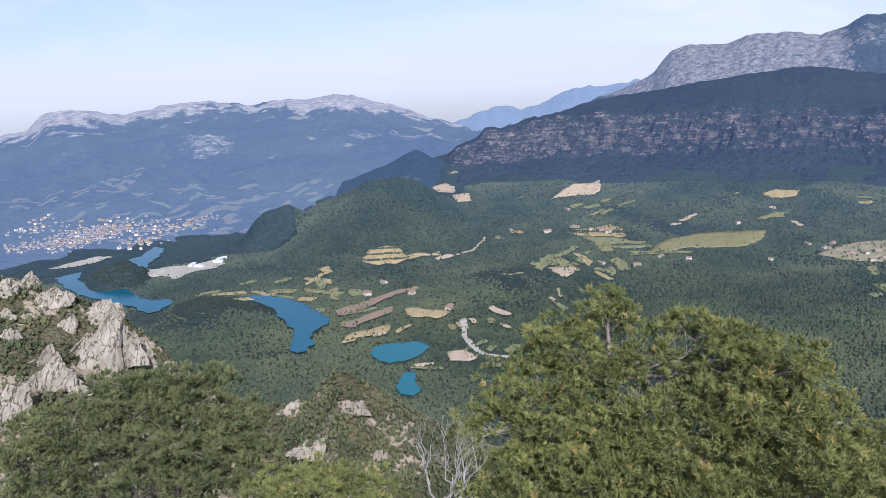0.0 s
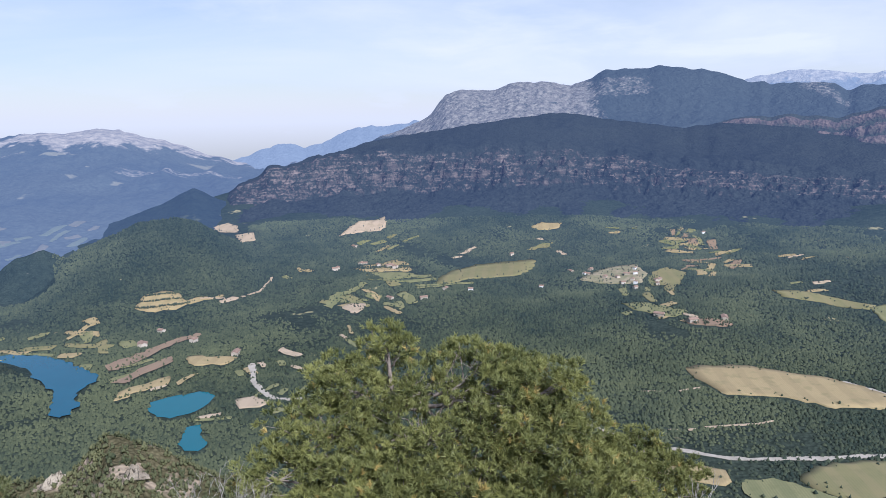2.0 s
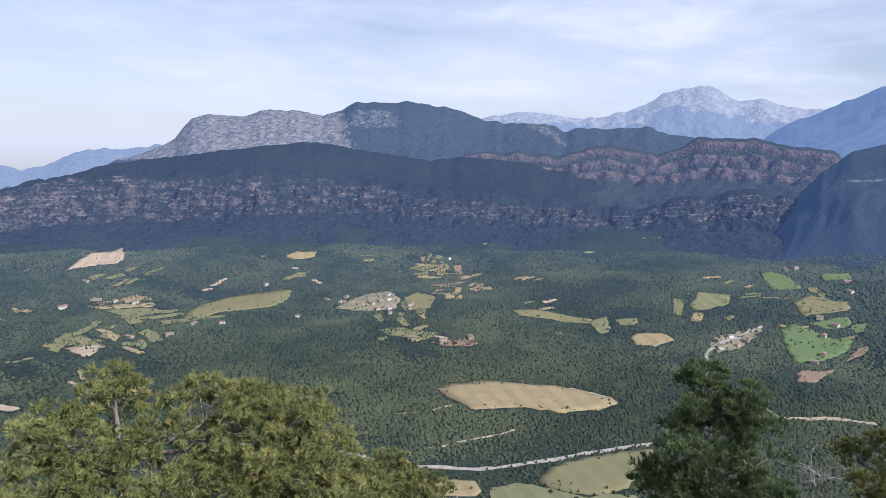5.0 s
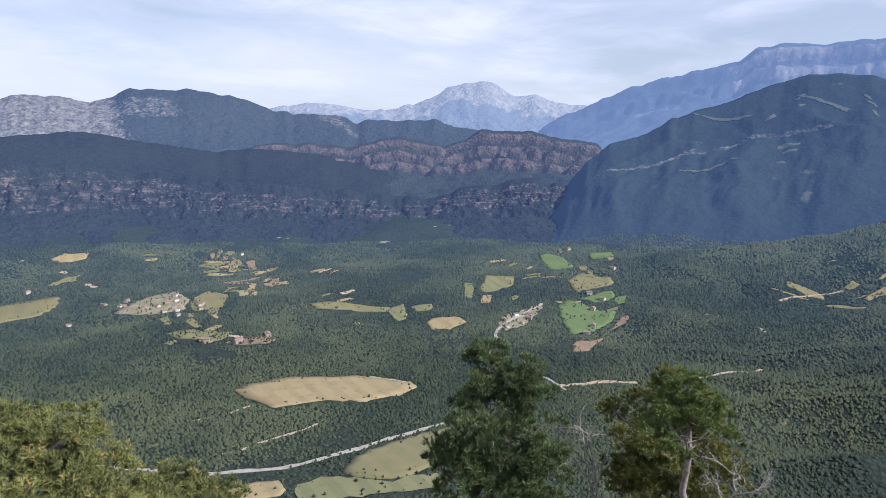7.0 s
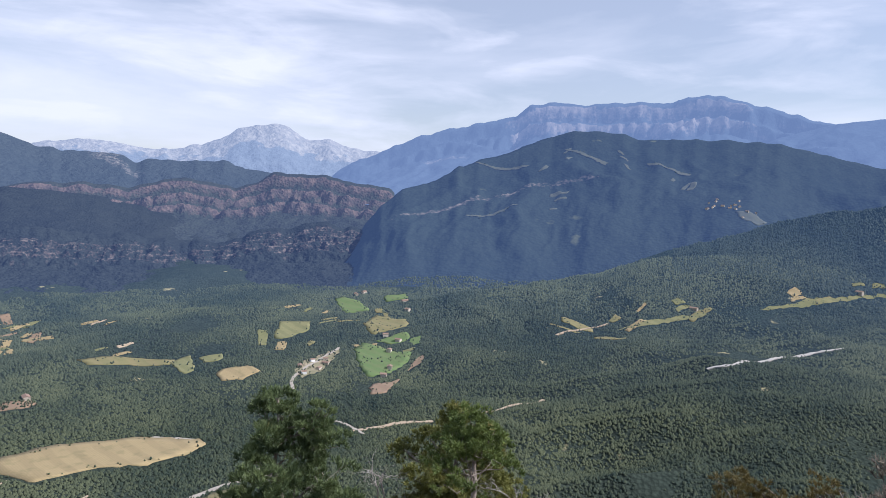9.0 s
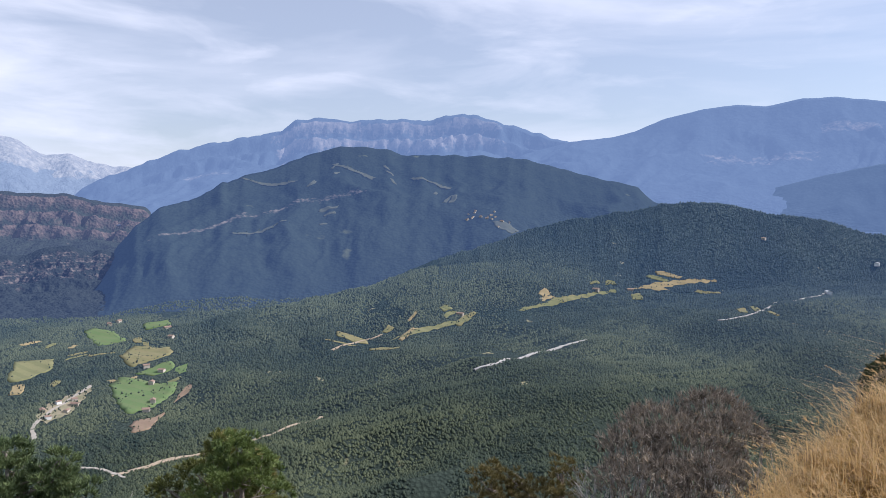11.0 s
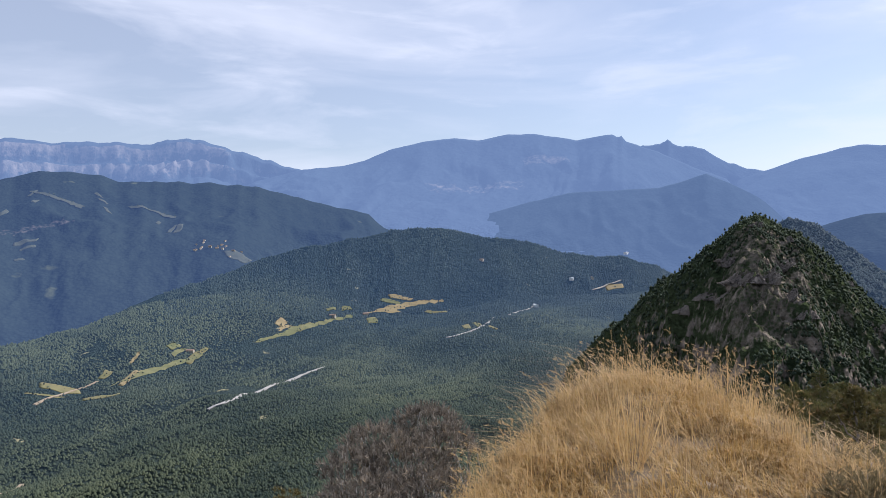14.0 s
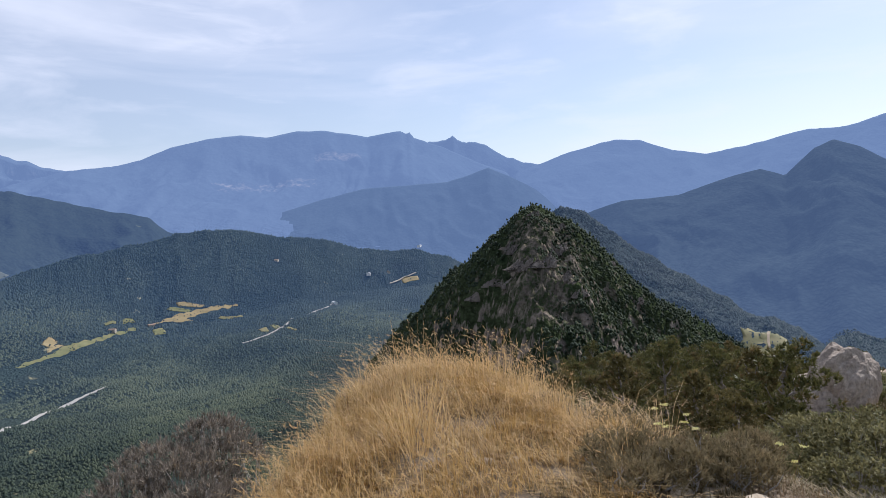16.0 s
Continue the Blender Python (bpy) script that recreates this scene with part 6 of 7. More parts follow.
def tufts(at, along, count, length, width, rng, flare=(0.25, 1.25), tone=None):
    """Rosettes of needles: at each place, count needles flare out round the way along. Gives places, corners, and tone and tip of each corner."""
    n, k = len(at), len(at) * count
    d = np.repeat(along, count, 0)
    side = unit(np.cross(d, rng.normal(0, 1, (k, 3))))
    a = rng.uniform(*flare, (k, 1))
    out = d * np.cos(a) + side * np.sin(a)
    start = np.repeat(at, count, 0) + d * rng.uniform(-0.55, 0.15, (k, 1)) * length
    ln = length * rng.uniform(0.75, 1.15, (k, 1))
    edge = unit(np.cross(out, rng.normal(0, 1, (k, 3)))) * width / 2
    v = np.stack([start - edge, start + edge, start + out * ln], 1).reshape(-1, 3)
    tone = np.repeat(rng.uniform(0, 1, n) if tone is None else tone, count * 3)
    return v, np.arange(k * 3).reshape(-1, 3), tone, np.tile([0.0, 0.0, 1.0], k)


def tuft_mesh(name, made, base, material):
    v, f, tone, tip = made
    me = mesh_of(name, v - base, f, material, False)
    for key, values in (("tone", tone), ("tip", tip)):
        me.attributes.new(key, "FLOAT", "POINT").data.foreach_set("value", values.astype(np.float32))
    return me


def pine(label, lobes, leaf, bark, seed, density=110, count=22, length=0.066, width=0.0075, foot=None, gap=-0.12, trunk_r=0.13,
         name="pine_tree", category="tree", up=0.6, clump=0.10, group=7, flare=(0.25, 1.25), twigs=3.0):
    """A pine: a bent tapered trunk, a limb to each lobe of the crown, grey twigs, and boughs of needle tufts with dark gaps between."""
    rng = np.random.default_rng(seed)
    L = np.array(lobes)
    mid = L[:, :2].mean(0) if foot is None else np.array(foot)
    z0 = float(ground_at(mid[0], mid[1])) - 0.15
    base = np.array([mid[0], mid[1], z0])
    tree = tagged(new(name), label, category)
    tree.matrix_basis = pose(*base)
    top = L[np.argmax(L[:, 2]), :3] + np.array([0, 0, L[np.argmax(L[:, 2]), 4] * 0.2])
    axis_ = bend(base, top, 0.0, rng, 12, 0.015)
    v, f = tube(axis_ - base, np.linspace(trunk_r, 0.02, 12), 9)
    part("trunk", mesh_of("trunk", v, f, bark), tree)
    at, along, tone = [], [], []
    for x, y, z, w, h in lobes:
        c = np.array([x, y, z])
        k = np.argmin(np.abs(axis_[:, 2] - (z - h * 0.6 - 0.25 * np.hypot(x - mid[0], y - mid[1]))))
        limb = bend(axis_[k], c, 0.12, rng)
        r0 = 0.012 + 0.014 * np.linalg.norm(c - axis_[k]) ** 0.7
        pieces = [tube(limb - base, np.linspace(r0, 0.012, 7), 6)]
        area = 4 * np.pi * (w * w * h) ** (2 / 3)
        m = max(6, int(density * area / group))
        hub = unit(rng.normal(0, 1, (m, 3)))
        hub[:, 2] = np.where(hub[:, 2] < -0.35, -hub[:, 2], hub[:, 2])
        hub_at = c + hub * np.array([w, w, h]) * rng.uniform(0.15, 1.0, (m, 1)) ** 0.6
        g = fbm(hub_at[:, 0] * 2.4 + hub_at[:, 2] * 2.1 + seed, hub_at[:, 1] * 2.4 - hub_at[:, 2] * 2.3, 3, seed)
        hub, hub_at = hub[g > gap], hub_at[g > gap]
        m = len(hub)
        if not m:
            continue
        k = np.repeat(np.arange(m), group)
        way = unit(hub * 0.7 + np.array([0, 0, up]))[k]
        d = unit(way + rng.normal(0, 0.55, (m * group, 3)))
        q = hub_at[k] + d * np.array([1.15, 1.15, 0.8]) * clump * rng.uniform(0.55, 1.1, (m * group, 1))
        at.append(q)
        along.append(unit(d * 0.7 + np.array([0, 0, up * 0.6]) + rng.normal(0, 0.2, d.shape)))
        tone.append(np.clip(0.65 * rng.uniform(0, 1, m)[k] + 0.35 * rng.uniform(0, 1, m * group), 0, 1))
        for e in hub_at[rng.choice(m, min(m, int(3 + area * twigs)), replace=False)]:
            s = limb[rng.integers(3, 7)]
            pieces.append(tube(bend(s, e, 0.03, rng, 5) - base, np.linspace(0.009, 0.004, 5), 4))
        v, f = join(pieces)
        part("limb", mesh_of("limb", v, f, bark), tree)
    made = tufts(np.concatenate(at), np.concatenate(along), count, length, width, rng, flare, np.concatenate(tone))
    part("crown", tuft_mesh("crown", made, base, leaf), tree, "tufts of green needles")
    return tree


pine("spreading mountain pine with yellow-green needle tufts on the slope", PINE_A, mat_needles, mat_bark, 3, 230, 13, 0.075, 0.014, foot=(2.5, 8.7), gap=-0.15, twigs=5.0, clump=0.13, group=8)
pine("broad dark green pine crown below the summit", PINE_B, mat_needles_dull, mat_bark, 4, 150, 13, 0.08, 0.015, foot=(-4.8, 11.2), gap=-0.24, clump=0.15, group=8)
pine("low yellow-green young pine on the slope", PINE_C, mat_needles, mat_bark, 5, 120, 13, 0.075, 0.015, foot=(-2, 9.8), gap=-0.25, clump=0.12)
pine("upright dark green pine with a forked top", PINE_D, mat_needles_dark, mat_bark, 6, 190, 12, 0.11, 0.017, foot=(11.5, 6.6), gap=-0.2, trunk_r=0.10, clump=0.12, flare=(0.2, 0.95), twigs=2.0)
pine("bushy olive-brown pine beside dead twigs", PINE_E, mat_needles_olive, mat_bark, 7, 180, 12, 0.09, 0.018, foot=(13.4, 4), gap=-0.22, clump=0.13)
pine("small bright green pine top on the slope", PINE_F, mat_needles_fresh, mat_bark, 8, 150, 13, 0.08, 0.016, foot=(10.3, 2.8), gap=-0.3)
pine("small green pine below the spreading pine", PINE_G, mat_needles, mat_bark, 9, 140, 13, 0.08, 0.016, foot=(6.5, 9.6), gap=-0.3)
pine("brown-green juniper bush at the edge of the slope", BUSH_A, mat_needles_brown, mat_bark, 10, 240, 18, 0.045, 0.006, gap=-0.3,
     name="juniper_bush", category="bush", up=1.2, trunk_r=0.04, clump=0.06)


def shrub(name, label, lobes, leaf, seed, density, count, length, width, spread, up=1.6):
    """A low shrub: many woody stems from the ground, each clad with small leaves."""
    rng = np.random.default_rng(seed)
    L = np.array(lobes)
    mid = L[:, :2].mean(0)
    base = np.array([mid[0], mid[1], float(ground_at(mid[0], mid[1]))])
    ob = tagged(new(name), label, "shrub")
    ob.matrix_basis = pose(*base)
    pieces, at, along = [], [], []
    for x, y, z, w, h in lobes:
        root = np.array([x, y, float(ground_at(x, y)) - 0.05])
        n = int(density * 4 * np.pi * (w * w * h) ** (2 / 3))
        d = unit(rng.normal(0, 1, (n, 3)))
        d[:, 2] = np.abs(d[:, 2]) - 0.25
        q = np.array([x, y, z]) + d * np.array([w, w, h]) * rng.uniform(0.6, 1.1, (n, 1))
        at.append(q)
        along.append(unit(d * 0.5 + np.array([0, 0, up * 0.5]) + rng.normal(0, 0.2, d.shape)))
        for e in q[: max(6, n // 14)]:
            pieces.append(tube(bend(root + rng.normal(0, 0.05, 3), e, 0.0, rng, 5) - base, np.linspace(0.009, 0.003, 5), 4))
    v, f = join(pieces)
    tagged(part("brushwood", mesh_of("brushwood", v, f, mat_dead), ob, "grey woody stems"), kind="stuff")
    v, f = needles(np.concatenate(at), np.concatenate(along), count, length, width, spread, rng)
    part("foliage", mesh_of("foliage", v - base, f, leaf, False), ob)
    return ob


shrub("heath_shrub", "grey-brown dried heath shrub beside golden grass", HEATH_A, mat_heath, 21, 260, 12, 0.055, 0.008, 0.55)
shrub("thyme_shrub", "grey-green low shrub at the edge of the grass", HEATH_B, mat_thyme, 22, 230, 10, 0.05, 0.008, 0.6)
shrub("leafy_shrub", "dusty green leafy shrub on stony ground", SHRUB_C, mat_shrub, 23, 300, 8, 0.036, 0.022, 0.9, up=0.6)

rng = np.random.default_rng(24)
for i in range(8):
    a, r = radians(rng.uniform(138, 150)), rng.uniform(4.8, 6.0)
    x, y = r * math.sin(a), r * math.cos(a)
    z = float(ground_at(x, y))
    lobes = [(x + rng.normal(0, 0.16), y + rng.normal(0, 0.16), z + rng.uniform(0.05, 0.16), rng.uniform(0.14, 0.28), rng.uniform(0.10, 0.18)) for _ in range(4)]
    shrub("thyme_shrub", "low grey-green dry shrub on the stony edge", lobes, mat_thyme, 240 + i, 200, 10, 0.045, 0.008, 0.6)


def dead_shrub(label, foot, tall, seed, lean=(0, 0), wide=0.5, depth=5):
    """A bare dead shrub: a grey stem that forks again and again."""
    rng = np.random.default_rng(seed)
    base = np.array([foot[0], foot[1], foot[2]])
    ob = tagged(new("dead_shrub"), label, "shrub")
    ob.matrix_basis = pose(*base)
    stem, twigs = [], []

    def grow(start, way, ln, r, left):
        end = start + way * ln
        piece = tube(bend(start, end, 0, rng, 5), np.linspace(r, r * 0.6, 5), 5 if left > 2 else 3)
        (stem if left >= depth - 1 else twigs).append(piece)
        if left:
            for _ in range(int(rng.integers(2, 4)) + (left == depth)):
                s = start + (end - start) * rng.uniform(0.45, 1.0)
                grow(s, unit(way + rng.normal(0, wide, 3) + np.array([0, 0, 0.15])), ln * rng.uniform(0.5, 0.75), r * 0.55, left - 1)

    grow(np.zeros(3), unit(np.array([lean[0], lean[1], 1.0])), tall * 0.42, 0.013 * tall, depth)
    for nm, pieces in (("stem", stem), ("brushwood", twigs)):
        v, f = join(pieces)
        piece = part(nm, mesh_of(nm, v, f, mat_dead), ob)
        if nm == "brushwood":
            tagged(piece, "fine bare grey twigs", kind="stuff")
    return ob


dead_shrub("bare grey dead shrub between green pines", (-0.1, 7.75, -4.1), 2.5, 31, wide=0.42, depth=6)
dead_shrub("tangle of dead grey twigs below a spreading pine", (0.75, 7.2, -4.1), 1.5, 36, (0.1, 0), 0.6)
dead_shrub("thin bare dead sapling on the slope", (5.5, 7.0, -4.3), 1.9, 32, (-0.1, 0.05), 0.3, 4)
dead_shrub("pale tangle of dead twigs between two pines", (12.5, 5.1, -5.6), 2.6, 33, wide=0.6, depth=6)
dead_shrub("bare dead branches before a bushy pine", (11.6, 2.5, -4.7), 2.3, 34, (0.1, -0.15), 0.6, 6)
dead_shrub("small bare dead shrub beside the heath", (6.1, -1.5, -1.3), 1.1, 35, (0.15, 0.15), 0.5)


# ---- dry grass on the shoulder
def shoulder_points(n, rng, a0=97, a1=152, r0=2.2, edge=0.6):
    az = rng.uniform(a0, a1, n)
    reach = curve(SHOULDER, az) + edge
    r = np.sqrt(rng.uniform(0, 1, n) * (reach ** 2 - r0 ** 2) + r0 ** 2)
    x, y = r * np.sin(np.radians(az)), r * np.cos(np.radians(az))
    return x, y, az, r


def blades(n, seed, low, high, width, lean, clump, material, name, label, a0=97, a1=150, keep=-0.45):
    rng = np.random.default_rng(seed)
    x, y, az, r = shoulder_points(n, rng, a0, a1)
    thick = fbm(x / clump, y / clump, 3, seed)
    ok = thick > keep
    bald = fbm(x / 1.1 + 5, y / 1.1, 2, 91)
    ok &= bald > -0.66
    x, y, thick = x[ok], y[ok], thick[ok]
    k = len(x)
    z = ground_at(x, y) - 0.02
    tall = rng.uniform(low, high, k) * (0.45 + 0.95 * np.clip(thick + 0.4, 0, 1))
    tall = tall * (0.55 + 0.45 * smooth(np.hypot(x, y), 3.5, 7.5)) * (0.6 + 0.4 * smooth(polar(x, y)[0], 111, 120))
    comb = fbm(x / 0.9, y / 0.9, 2, seed + 9) * 3.1 + 0.6
    way = comb + rng.normal(0, 0.9, k)
    ln = np.abs(rng.normal(lean, lean * 0.6, k)) * tall
    dx, dy = np.cos(way) * ln, np.sin(way) * ln
    sx, sy = -np.sin(way) * width / 2, np.cos(way) * width / 2
    p0 = np.stack([x, y, z], -1)
    p1 = np.stack([x + dx * 0.35, y + dy * 0.35, z + tall * 0.62], -1)
    p2 = np.stack([x + dx, y + dy, z + tall * (1 - 0.25 * np.clip(ln / tall, 0, 1))], -1)
    s = np.stack([sx, sy, np.zeros(k)], -1)
    v = np.stack([p0 - s, p0 + s, p1 - s * 0.8, p1 + s * 0.8, p2], 1).reshape(-1, 3)
    f = (np.array([(0, 1, 3), (0, 3, 2), (2, 3, 4)])[None] + (np.arange(k) * 5)[:, None, None]).reshape(-1, 3)
    ob = tagged(new(name, mesh_of(name, v, f, material, False)), label, "grass", kind="stuff")
    return ob, p2, np.stack([dx, dy], -1)


blades(52000, 41, 0.08, 0.29, 0.006, 1.25, 0.40, mat_straw, "dry_grass", "dense golden dry grass on the summit shoulder", 111, 143, -0.22)
blades(16000, 42, 0.06, 0.16, 0.005, 0.9, 0.5, mat_straw_dull, "grass_litter", "short brownish dry grass among stones", 100, 160, -0.5)
blades(15000, 45, 0.06, 0.2, 0.007, 0.8, 0.45, mat_thyme, "dry_herbs", "grey-green dry herbs at the edge of the grass", 134, 161, -0.15)
stems, tips, leans = blades(2600, 43, 0.28, 0.60, 0.004, 0.42, 0.7, mat_straw_pale, "grass_stems", "tall pale dry grass stems with seed heads", 111, 142, -0.1)
blades(2600, 46, 0.26, 0.46, 0.004, 1.6, 0.7, mat_straw_pale, "bent_straws", "long pale bent straws lying over the dry grass", 112, 145, -0.3)
rng = np.random.default_rng(44)
ways = unit(np.concatenate([leans * 1.2, np.full((len(tips), 1), 0.12)], 1))
v, f = needles(np.repeat(tips, 2, 0) + np.repeat(ways, 2, 0) * rng.uniform(-0.08, 0.02, (len(tips) * 2, 1)), np.repeat(ways, 2, 0), 6, 0.03, 0.004, 0.3, rng)
tagged(new("seed_heads", mesh_of("seed_heads", v, f, mat_straw_pale, False)), "pale feathery seed heads of dry grass", "grass", kind="stuff")


def tussock(label, foot, tall, n, seed):
    """A taller tuft of pale straw that fans out from one root."""
    rng = np.random.default_rng(seed)
    x, y = foot
    base = np.array([x, y, float(ground_at(x, y))])
    root = np.concatenate([rng.normal(0, 0.06, (n, 2)), np.zeros((n, 1))], 1)
    v, f = needles(root, unit(np.concatenate([root[:, :2] * 3, np.ones((n, 1))], 1)), 4, tall, 0.006, 0.12, rng)
    v[:, 2] = np.maximum(v[:, 2], 0)
    ob = tagged(new("grass_tussock", mesh_of("grass_tussock", v, f, mat_straw_pale)), label, "grass")
    ob.matrix_basis = pose(*base)
    return ob


tussock("tall pale straw tussock standing out of the grass", (4.5, -3.25), 0.68, 28, 51)
tussock("tall golden straw tussock at the edge of the shoulder", (6.3, -6.2), 0.6, 60, 52)


def stone(label, at, size, seed, material, name="stone", category="stone", detail=3, rough=0.35, squash=0.7, sink=0.35, turn=0.0, layers=0.0, level=None):
    """A weathered stone with broken faces and tilted layers."""
    bm = bmesh.new()
    bmesh.ops.create_icosphere(bm, subdivisions=detail, radius=1.0)
    co = np.array([v.co[:] for v in bm.verts])
    n = fbm(co[:, 0] * 1.4 + seed * 3.1 + co[:, 2], co[:, 1] * 1.4 - seed + co[:, 2] * 0.7, 4, seed, True)
    m = fbm(co[:, 0] * 3.3 - seed, co[:, 2] * 3.3 + co[:, 1] * 2.0, 3, seed + 3)
    k = 1 + rough * n + rough * 0.5 * m
    if layers:
        k = k + layers * np.abs(((co[:, 0] * 0.9 + co[:, 2] * 0.5 + 0.2 * m) * 4.0) % 1.0 - 0.5)
    co = co * k[:, None]
    for v, c in zip(bm.verts, co):
        v.co = (c[0] * size[0], c[1] * size[1], c[2] * size[2])
    me = bpy.data.meshes.new(name)
    bm.to_mesh(me)
    bm.free()
    me.materials.append(material)
    ob = tagged(new(name, me), label, category)
    z = float(surface(at[0], at[1]))
    ob.matrix_basis = pose(at[0], at[1], z + size[2] * (1 - 2 * sink) * 0.6 if level is None else level, 0, 0, turn)
    return ob


def slab(label, at, wide, tall, seed, material=None):
    """A jagged outcrop: tilted sheets of rock broken off at different heights."""
    rng = np.random.default_rng(seed)
    out = bmesh.new()
    away = math.atan2(at[0], at[1])
    for k in range(8):
        bm = bmesh.new()
        u = rng.uniform(-0.9, 0.8) if k else 0.2
        h = tall * (0.82 - 0.6 * abs(u - 0.2)) * rng.uniform(0.7, 1.0)
        w = wide * rng.uniform(0.5, 0.9)
        up = np.where(rng.uniform(0, 1, 18) < 0.45, -0.3, rng.uniform(0.1, 1.0, 18))
        q = rng.uniform(-1, 1, (18, 3)) * np.array([w, w * 0.4, 0]) * (1.05 - 0.85 * np.clip(up, 0, 1))[:, None]
        q[:, 2] = up * h
        q[:, 0] += u * wide + 0.35 * q[:, 2]
        q[:, 1] += 0.6 * q[:, 2] + rng.uniform(-0.3, 0.3) * wide
        for c in q:
            bm.verts.new(c)
        hull = bmesh.ops.convex_hull(bm, input=bm.verts)
        bmesh.ops.delete(bm, geom=[g for g in hull["geom_interior"] if isinstance(g, bmesh.types.BMVert)], context="VERTS")
        bmesh.ops.subdivide_edges(bm, edges=bm.edges, cuts=3, use_grid_fill=True)
        for v in bm.verts:
            v.co += Vector(rng.normal(0, 0.03 * wide, 3))
        me = bpy.data.meshes.new("shard")
        bm.to_mesh(me)
        bm.free()
        out.from_mesh(me)
        bpy.data.meshes.remove(me)
    me = bpy.data.meshes.new("rock_outcrop")
    out.to_mesh(me)
    out.free()
    me.materials.append(material or mat_limestone)
    ob = tagged(new("rock_outcrop", me), label, "rock")
    ob.matrix_basis = pose(at[0], at[1], float(surface(at[0], at[1])), 0, 0, -math.degrees(away))
    return ob


SLABS = [(-125, 231, 13, 22), (-126, 203, 8, 11), (-126, 180, 8, 17), (-153, 258, 8, 7.5), (-165, 265, 5, 6), (-169, 255, 6, 8), (-135, 256, 10, 9),
         (-40, 194, 6, 6), (-64, 217, 3, 4), (-57, 233, 4, 5), (-106, 244, 4, 6), (-112, 240, 5, 7), (-118, 203, 5, 4), (-151, 226, 4, 5), (-31, 200, 4, 4),
         (-140, 245, 6, 7), (-98, 238, 4, 4), (-83, 226, 3, 4), (-133, 215, 6, 7), (-48, 205, 4, 4), (-22, 188, 3, 3), (-160, 240, 4, 5)]
for i, (x, y, w, h) in enumerate(SLABS):
    slab("pale weathered limestone slab jutting from the scrubby slope", (x, y), w, h, 60 + i)
RIBS = [(282, -274, 6, 15), (274, -268, 5, 11), (235, -249, 7, 13), (243, -262, 6, 14), (253, -282, 6, 13), (226, -254, 5, 10), (208, -242, 5, 8), (216, -246, 5, 8),
        (277, -253, 6, 9), (285, -247, 5, 8), (250, -250, 8, 15), (262, -252, 8, 14), (254, -325, 4, 6), (227, -313, 4, 7), (279, -291, 4, 6), (268, -300, 4, 6)]
for i, (x, y, w, h) in enumerate(RIBS):
    slab("brown rock rib standing out of the steep peak", (x, y), w * 0.8, h * 0.62, 160 + i, mat_cliff)
stone("rounded grey-brown conglomerate outcrop above dark pines", (22.2, -55.0), (1.8, 3.4, 2.9), 81, mat_conglomerate, "rock_outcrop", "rock", 5, 0.24, level=-11.5)
stone("stony grey-brown flank below the conglomerate outcrop", (23.4, -52.6), (1.7, 3.0, 2.2), 82, mat_conglomerate, "rock_outcrop", "rock", 5, 0.2, level=-12.6)
rng = random.Random(90)
for i in range(46):
    a = radians(rng.uniform(112, 154))
    r = rng.uniform(3.3, 5.6)
    s = rng.choice((0.03, 0.04, 0.05, 0.08)) * rng.uniform(0.8, 1.4)
    stone("small pale limestone fragment lying in dry grass", (r * math.sin(a), r * math.cos(a)), (s * 1.3, s, s * 0.6), 100 + i, mat_pebble, "stone", "stone", 2, 0.3,
          turn=rng.uniform(0, 180))


for i in range(34):
    a, r = radians(rng.gauss(149, 2.6)), rng.uniform(4.6, 6.0)
    s = rng.choice((0.02, 0.03, 0.05)) * rng.uniform(0.8, 1.4)
    stone("pale limestone fragment on the stony edge of the summit", (r * math.sin(a), r * math.cos(a)), (s * 1.3, s, s * 0.7), 300 + i, mat_pebble, "stone", "stone", 2, 0.3,
          turn=rng.uniform(0, 180))


# ---- pines on the saddle
def saddle_pine(seed, tall, wide, leaf, label):
    """A mid-sized pine with a rounded, broken crown, standing at the origin."""
    rng = np.random.default_rng(seed)
    tree = tagged(new("pine_tree"), label, "tree", "pines on the saddle")
    axis_ = bend(np.zeros(3), np.array([0.1, 0.05, tall * 0.92]), 0, rng, 9, 0.02)
    v, f = tube(axis_, np.linspace(0.12, 0.02, 9), 7)
    part("trunk", mesh_of("trunk", v, f, mat_bark), tree)
    at, along = [], []
    for k in range(11):
        u = k / 10
        a = k * 2.4 + rng.uniform(-0.4, 0.4)
        out = wide * 0.55 * (1 - 0.75 * u ** 1.5) * rng.uniform(0.6, 1.0)
        c = np.array([math.cos(a) * out, math.sin(a) * out, tall * (0.30 + 0.62 * u)])
        s = axis_[min(8, int(8 * (0.22 + 0.62 * u)))]
        v, f = tube(bend(s, c, 0.05, rng), np.linspace(0.045, 0.012, 7), 5)
        part("limb", mesh_of("limb", v, f, mat_bark), tree)
        n, m = 120, 5
        hub = c + rng.normal(0, 1, (m, 3)) * np.array([wide * 0.16, wide * 0.16, tall * 0.06]) * (1.15 - 0.5 * u)
        d = unit(rng.normal(0, 1, (n, 3)) + np.array([0, 0, 0.3]))
        q = hub[rng.integers(0, m, n)] + d * np.array([1, 1, 0.6]) * wide * 0.13 * rng.uniform(0.5, 1.1, (n, 1))
        at.append(q)
        along.append(unit(d * 0.6 + np.array([0, 0, 0.7])))
    made = tufts(np.concatenate(at), np.concatenate(along), 10, 0.17, 0.045, rng)
    part("crown", tuft_mesh("crown", made, np.zeros(3), leaf), tree)
    return tree


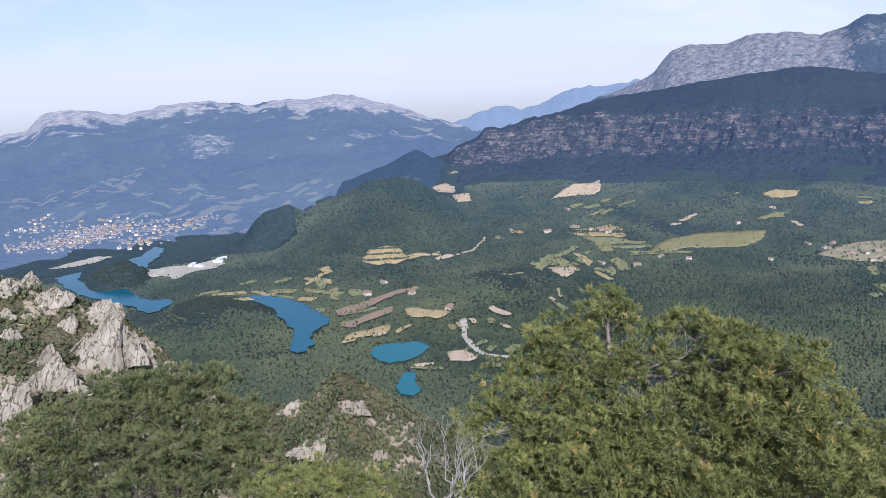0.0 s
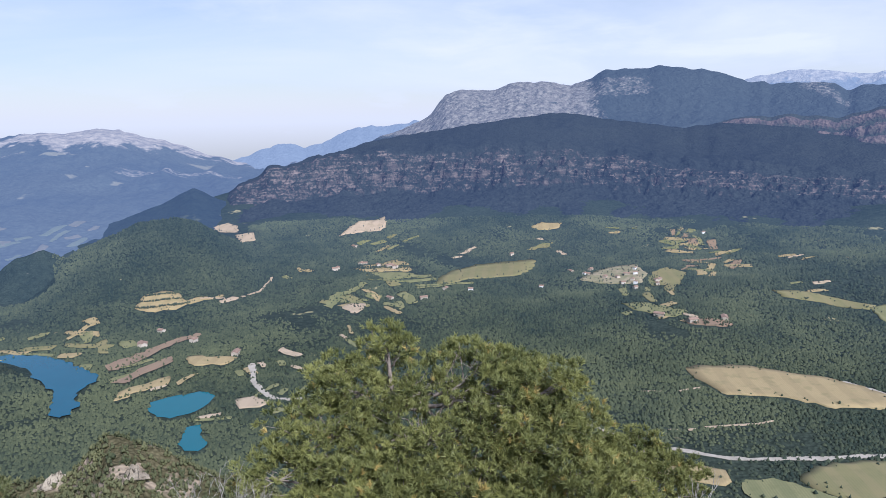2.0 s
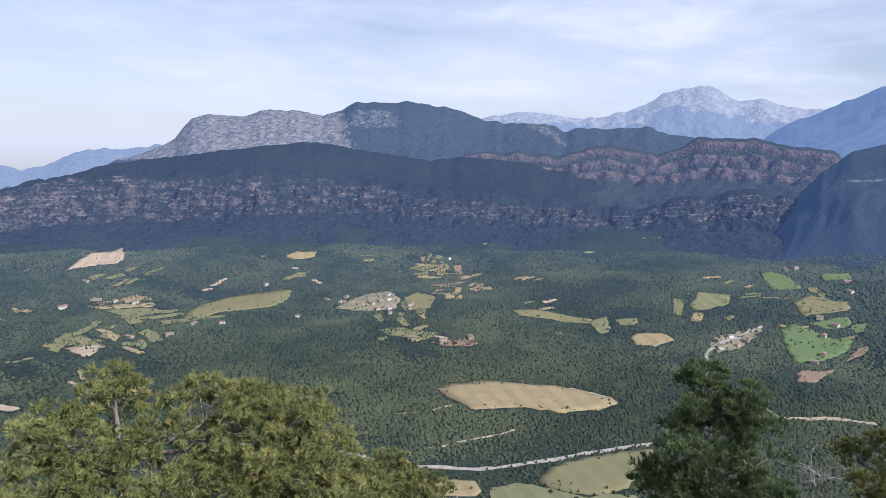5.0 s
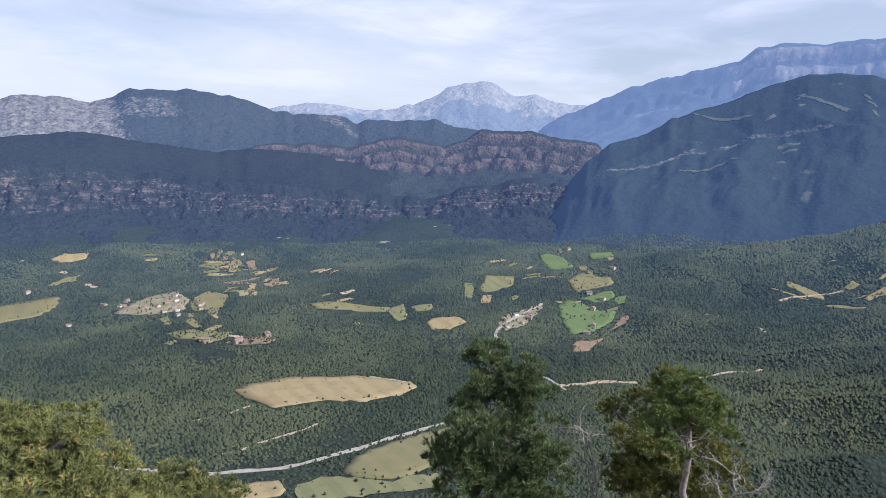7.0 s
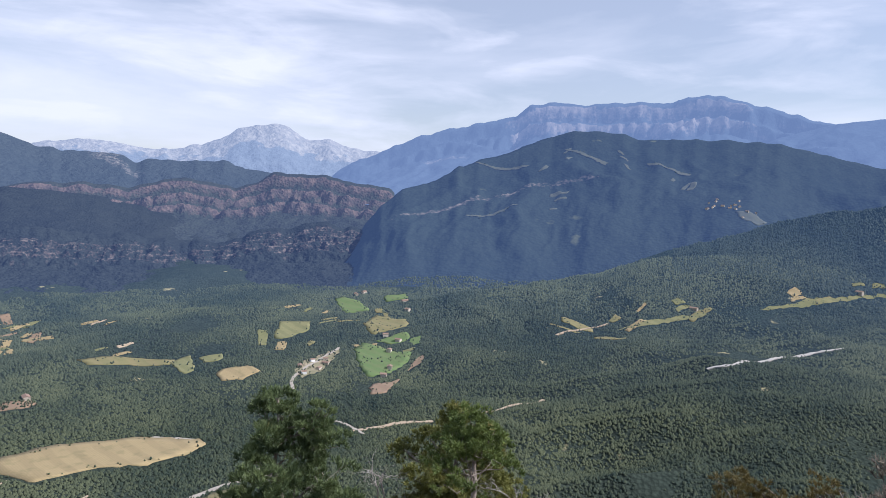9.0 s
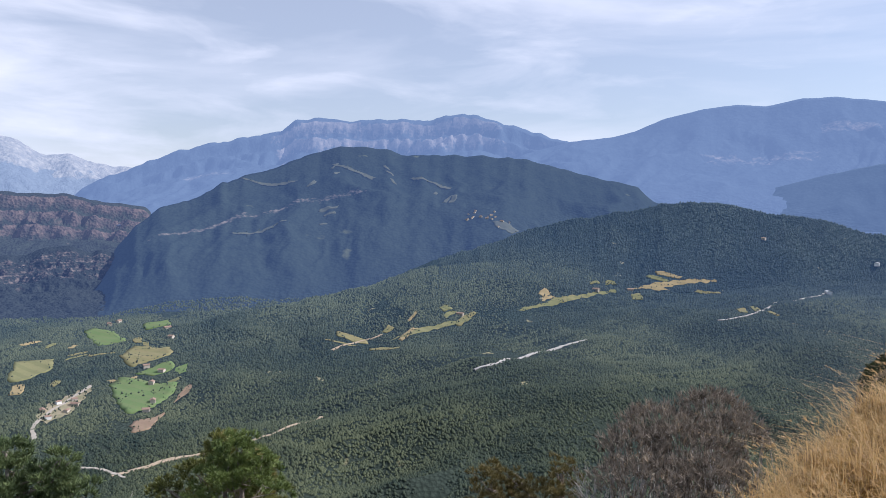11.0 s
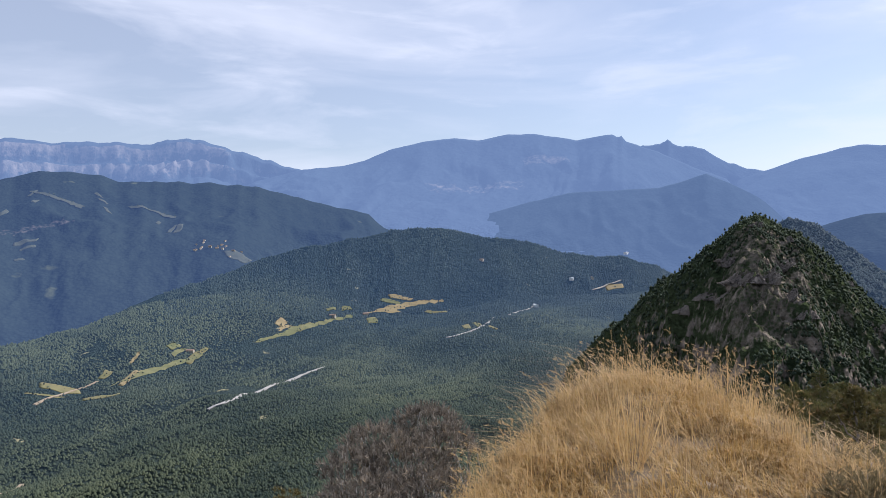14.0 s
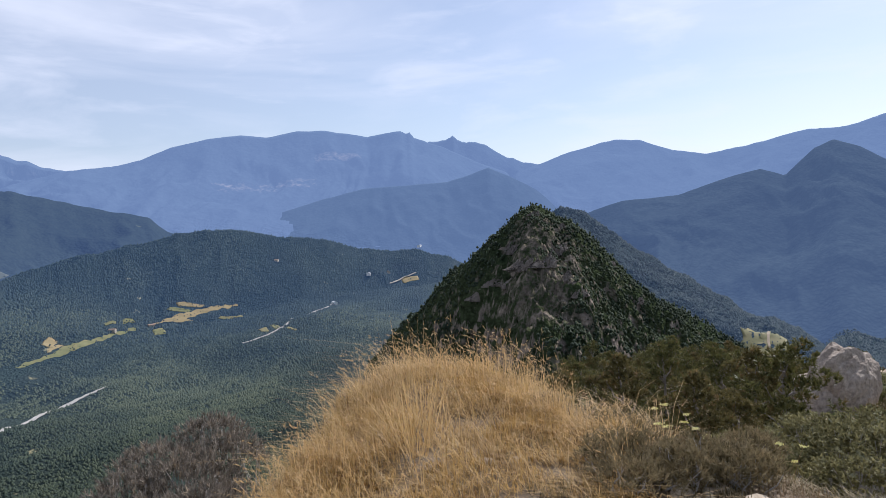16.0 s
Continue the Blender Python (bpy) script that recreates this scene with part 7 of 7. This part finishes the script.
SADDLE = [saddle_pine(71, 5.2, 3.0, mat_needles_saddle, "dark green pine on the saddle below the summit"),
          saddle_pine(72, 4.0, 3.4, mat_needles_saddle, "dull green bushy pine on the saddle"),
          saddle_pine(73, 4.6, 2.7, mat_needles_brown, "olive green young pine on the saddle")]
rng = random.Random(95)
SPOTS = []
for _ in range(900):
    a, r = radians(rng.uniform(137, 160)), rng.uniform(25, 92)
    x, y = r * math.sin(a), r * math.cos(a)
    if len(SPOTS) < 85 and all(math.hypot(x - u, y - v) > 2.6 for u, v in SPOTS):
        SPOTS.append((x, y))
SPOTS = [(x, y) for x, y in SPOTS if math.degrees(math.atan2(x, y)) < 155 or math.hypot(x, y) > 66]
for i, (x, y) in enumerate(SPOTS):
    m = pose(x, y, float(surface(x, y)) - 0.25, 0, 0, rng.uniform(0, 360))
    room = EYE - math.hypot(x, y) * math.tan(radians(rng.uniform(9.2, 13.5))) - m.translation.z
    s = min(1.15, max(0.5, room / (5.2, 4.0, 4.6)[i % 3]))
    ob = SADDLE[i] if i < 3 else copy_thing(SADDLE[i % 3], m)
    ob.matrix_basis = m @ Matrix.Scale(s, 4)


def bush_kind(seed, leaf, label):
    """A low rounded bush of small leaves, standing at the origin."""
    rng = np.random.default_rng(seed)
    ob = tagged(new("low_bush"), label, "bush", "bushes on the saddle")
    n = 260
    d = unit(rng.normal(0, 1, (n, 3)))
    d[:, 2] = np.abs(d[:, 2])
    hub = unit(rng.normal(0, 1, (9, 3))) * np.array([0.45, 0.45, 0.2]) + np.array([0, 0, 0.35])
    q = hub[rng.integers(0, 9, n)] + d * np.array([0.38, 0.38, 0.3]) * rng.uniform(0.5, 1.1, (n, 1))
    pieces = [tube(bend(np.array([0, 0, -0.2]), h, 0, rng, 5), np.linspace(0.03, 0.008, 5), 4) for h in hub]
    v, f = join(pieces)
    tagged(part("brushwood", mesh_of("brushwood", v, f, mat_dead), ob), kind="stuff")
    part("foliage", tuft_mesh("foliage", tufts(q, unit(d + np.array([0, 0, 0.5])), 11, 0.10, 0.03, rng), np.zeros(3), leaf), ob)
    return ob


BUSHES = [bush_kind(171, mat_needles_saddle, "low dark green bush between the pines"), bush_kind(172, mat_needles_brown, "low brown-green bush on the stony saddle"),
          bush_kind(173, mat_needles_dull, "low dull green bush on the slope")]
rng = random.Random(96)
count = 0
while count < 260:
    a, r = rng.uniform(132, 164), 9 + 90 * rng.uniform(0, 1) ** 1.5
    if r < curve(SHOULDER, a) + 3.5:
        continue
    x, y = r * math.sin(radians(a)), r * math.cos(radians(a))
    m = pose(x, y, float(surface(x, y)) - 0.05, 0, 0, rng.uniform(0, 360)) @ Matrix.Scale(rng.uniform(0.7, 1.6) * (0.6 + 0.012 * r), 4)
    ob = BUSHES[count] if count < 3 else copy_thing(BUSHES[count % 3], m)
    ob.matrix_basis = m
    count += 1


# ---- yellow flowers
def flower(at, seed):
    """A thin stalk with a flat head of small yellow florets."""
    rng = np.random.default_rng(seed)
    x, y = at
    base = np.array([x, y, float(ground_at(x, y))])
    tall = rng.uniform(0.18, 0.32)
    ob = tagged(new("yellow_flower"), "small yellow umbel flower on a thin dry stalk", "flower", "yellow flowers on the slope")
    ob.matrix_basis = pose(*base)
    end = np.array([rng.normal(0, 0.05), rng.normal(0, 0.05), tall])
    v, f = tube(bend(np.zeros(3), end, 0, rng, 5), np.linspace(0.003, 0.002, 5), 4)
    part("stalk", mesh_of("stalk", v, f, mat_straw_dull), ob)
    n = 26
    q = end + np.stack([rng.normal(0, 0.014, n), rng.normal(0, 0.014, n), rng.uniform(0, 0.006, n)], -1)
    v, f = needles(q, np.tile([0, 0, 1.0], (n, 1)), 5, 0.009, 0.008, 1.2, rng)
    part("flower_head", mesh_of("flower_head", v, f, mat_yellow, False), ob, "bright yellow flower head")
    return ob


for i, (x, y) in enumerate([(3.85, -5.2), (3.68, -5.01), (3.46, -4.74), (3.29, -4.85), (3.32, -5.15), (3.19, -4.58), (2.95, -5.35), (2.85, -5.45), (2.75, -5.3), (3.05, -4.6),
                            (2.66, -4.95), (3.0, -5.2), (7.6, -2.9), (7.7, -2.75), (7.45, -3.0), (3.6, -5.3)]):
    flower((x, y), 200 + i)
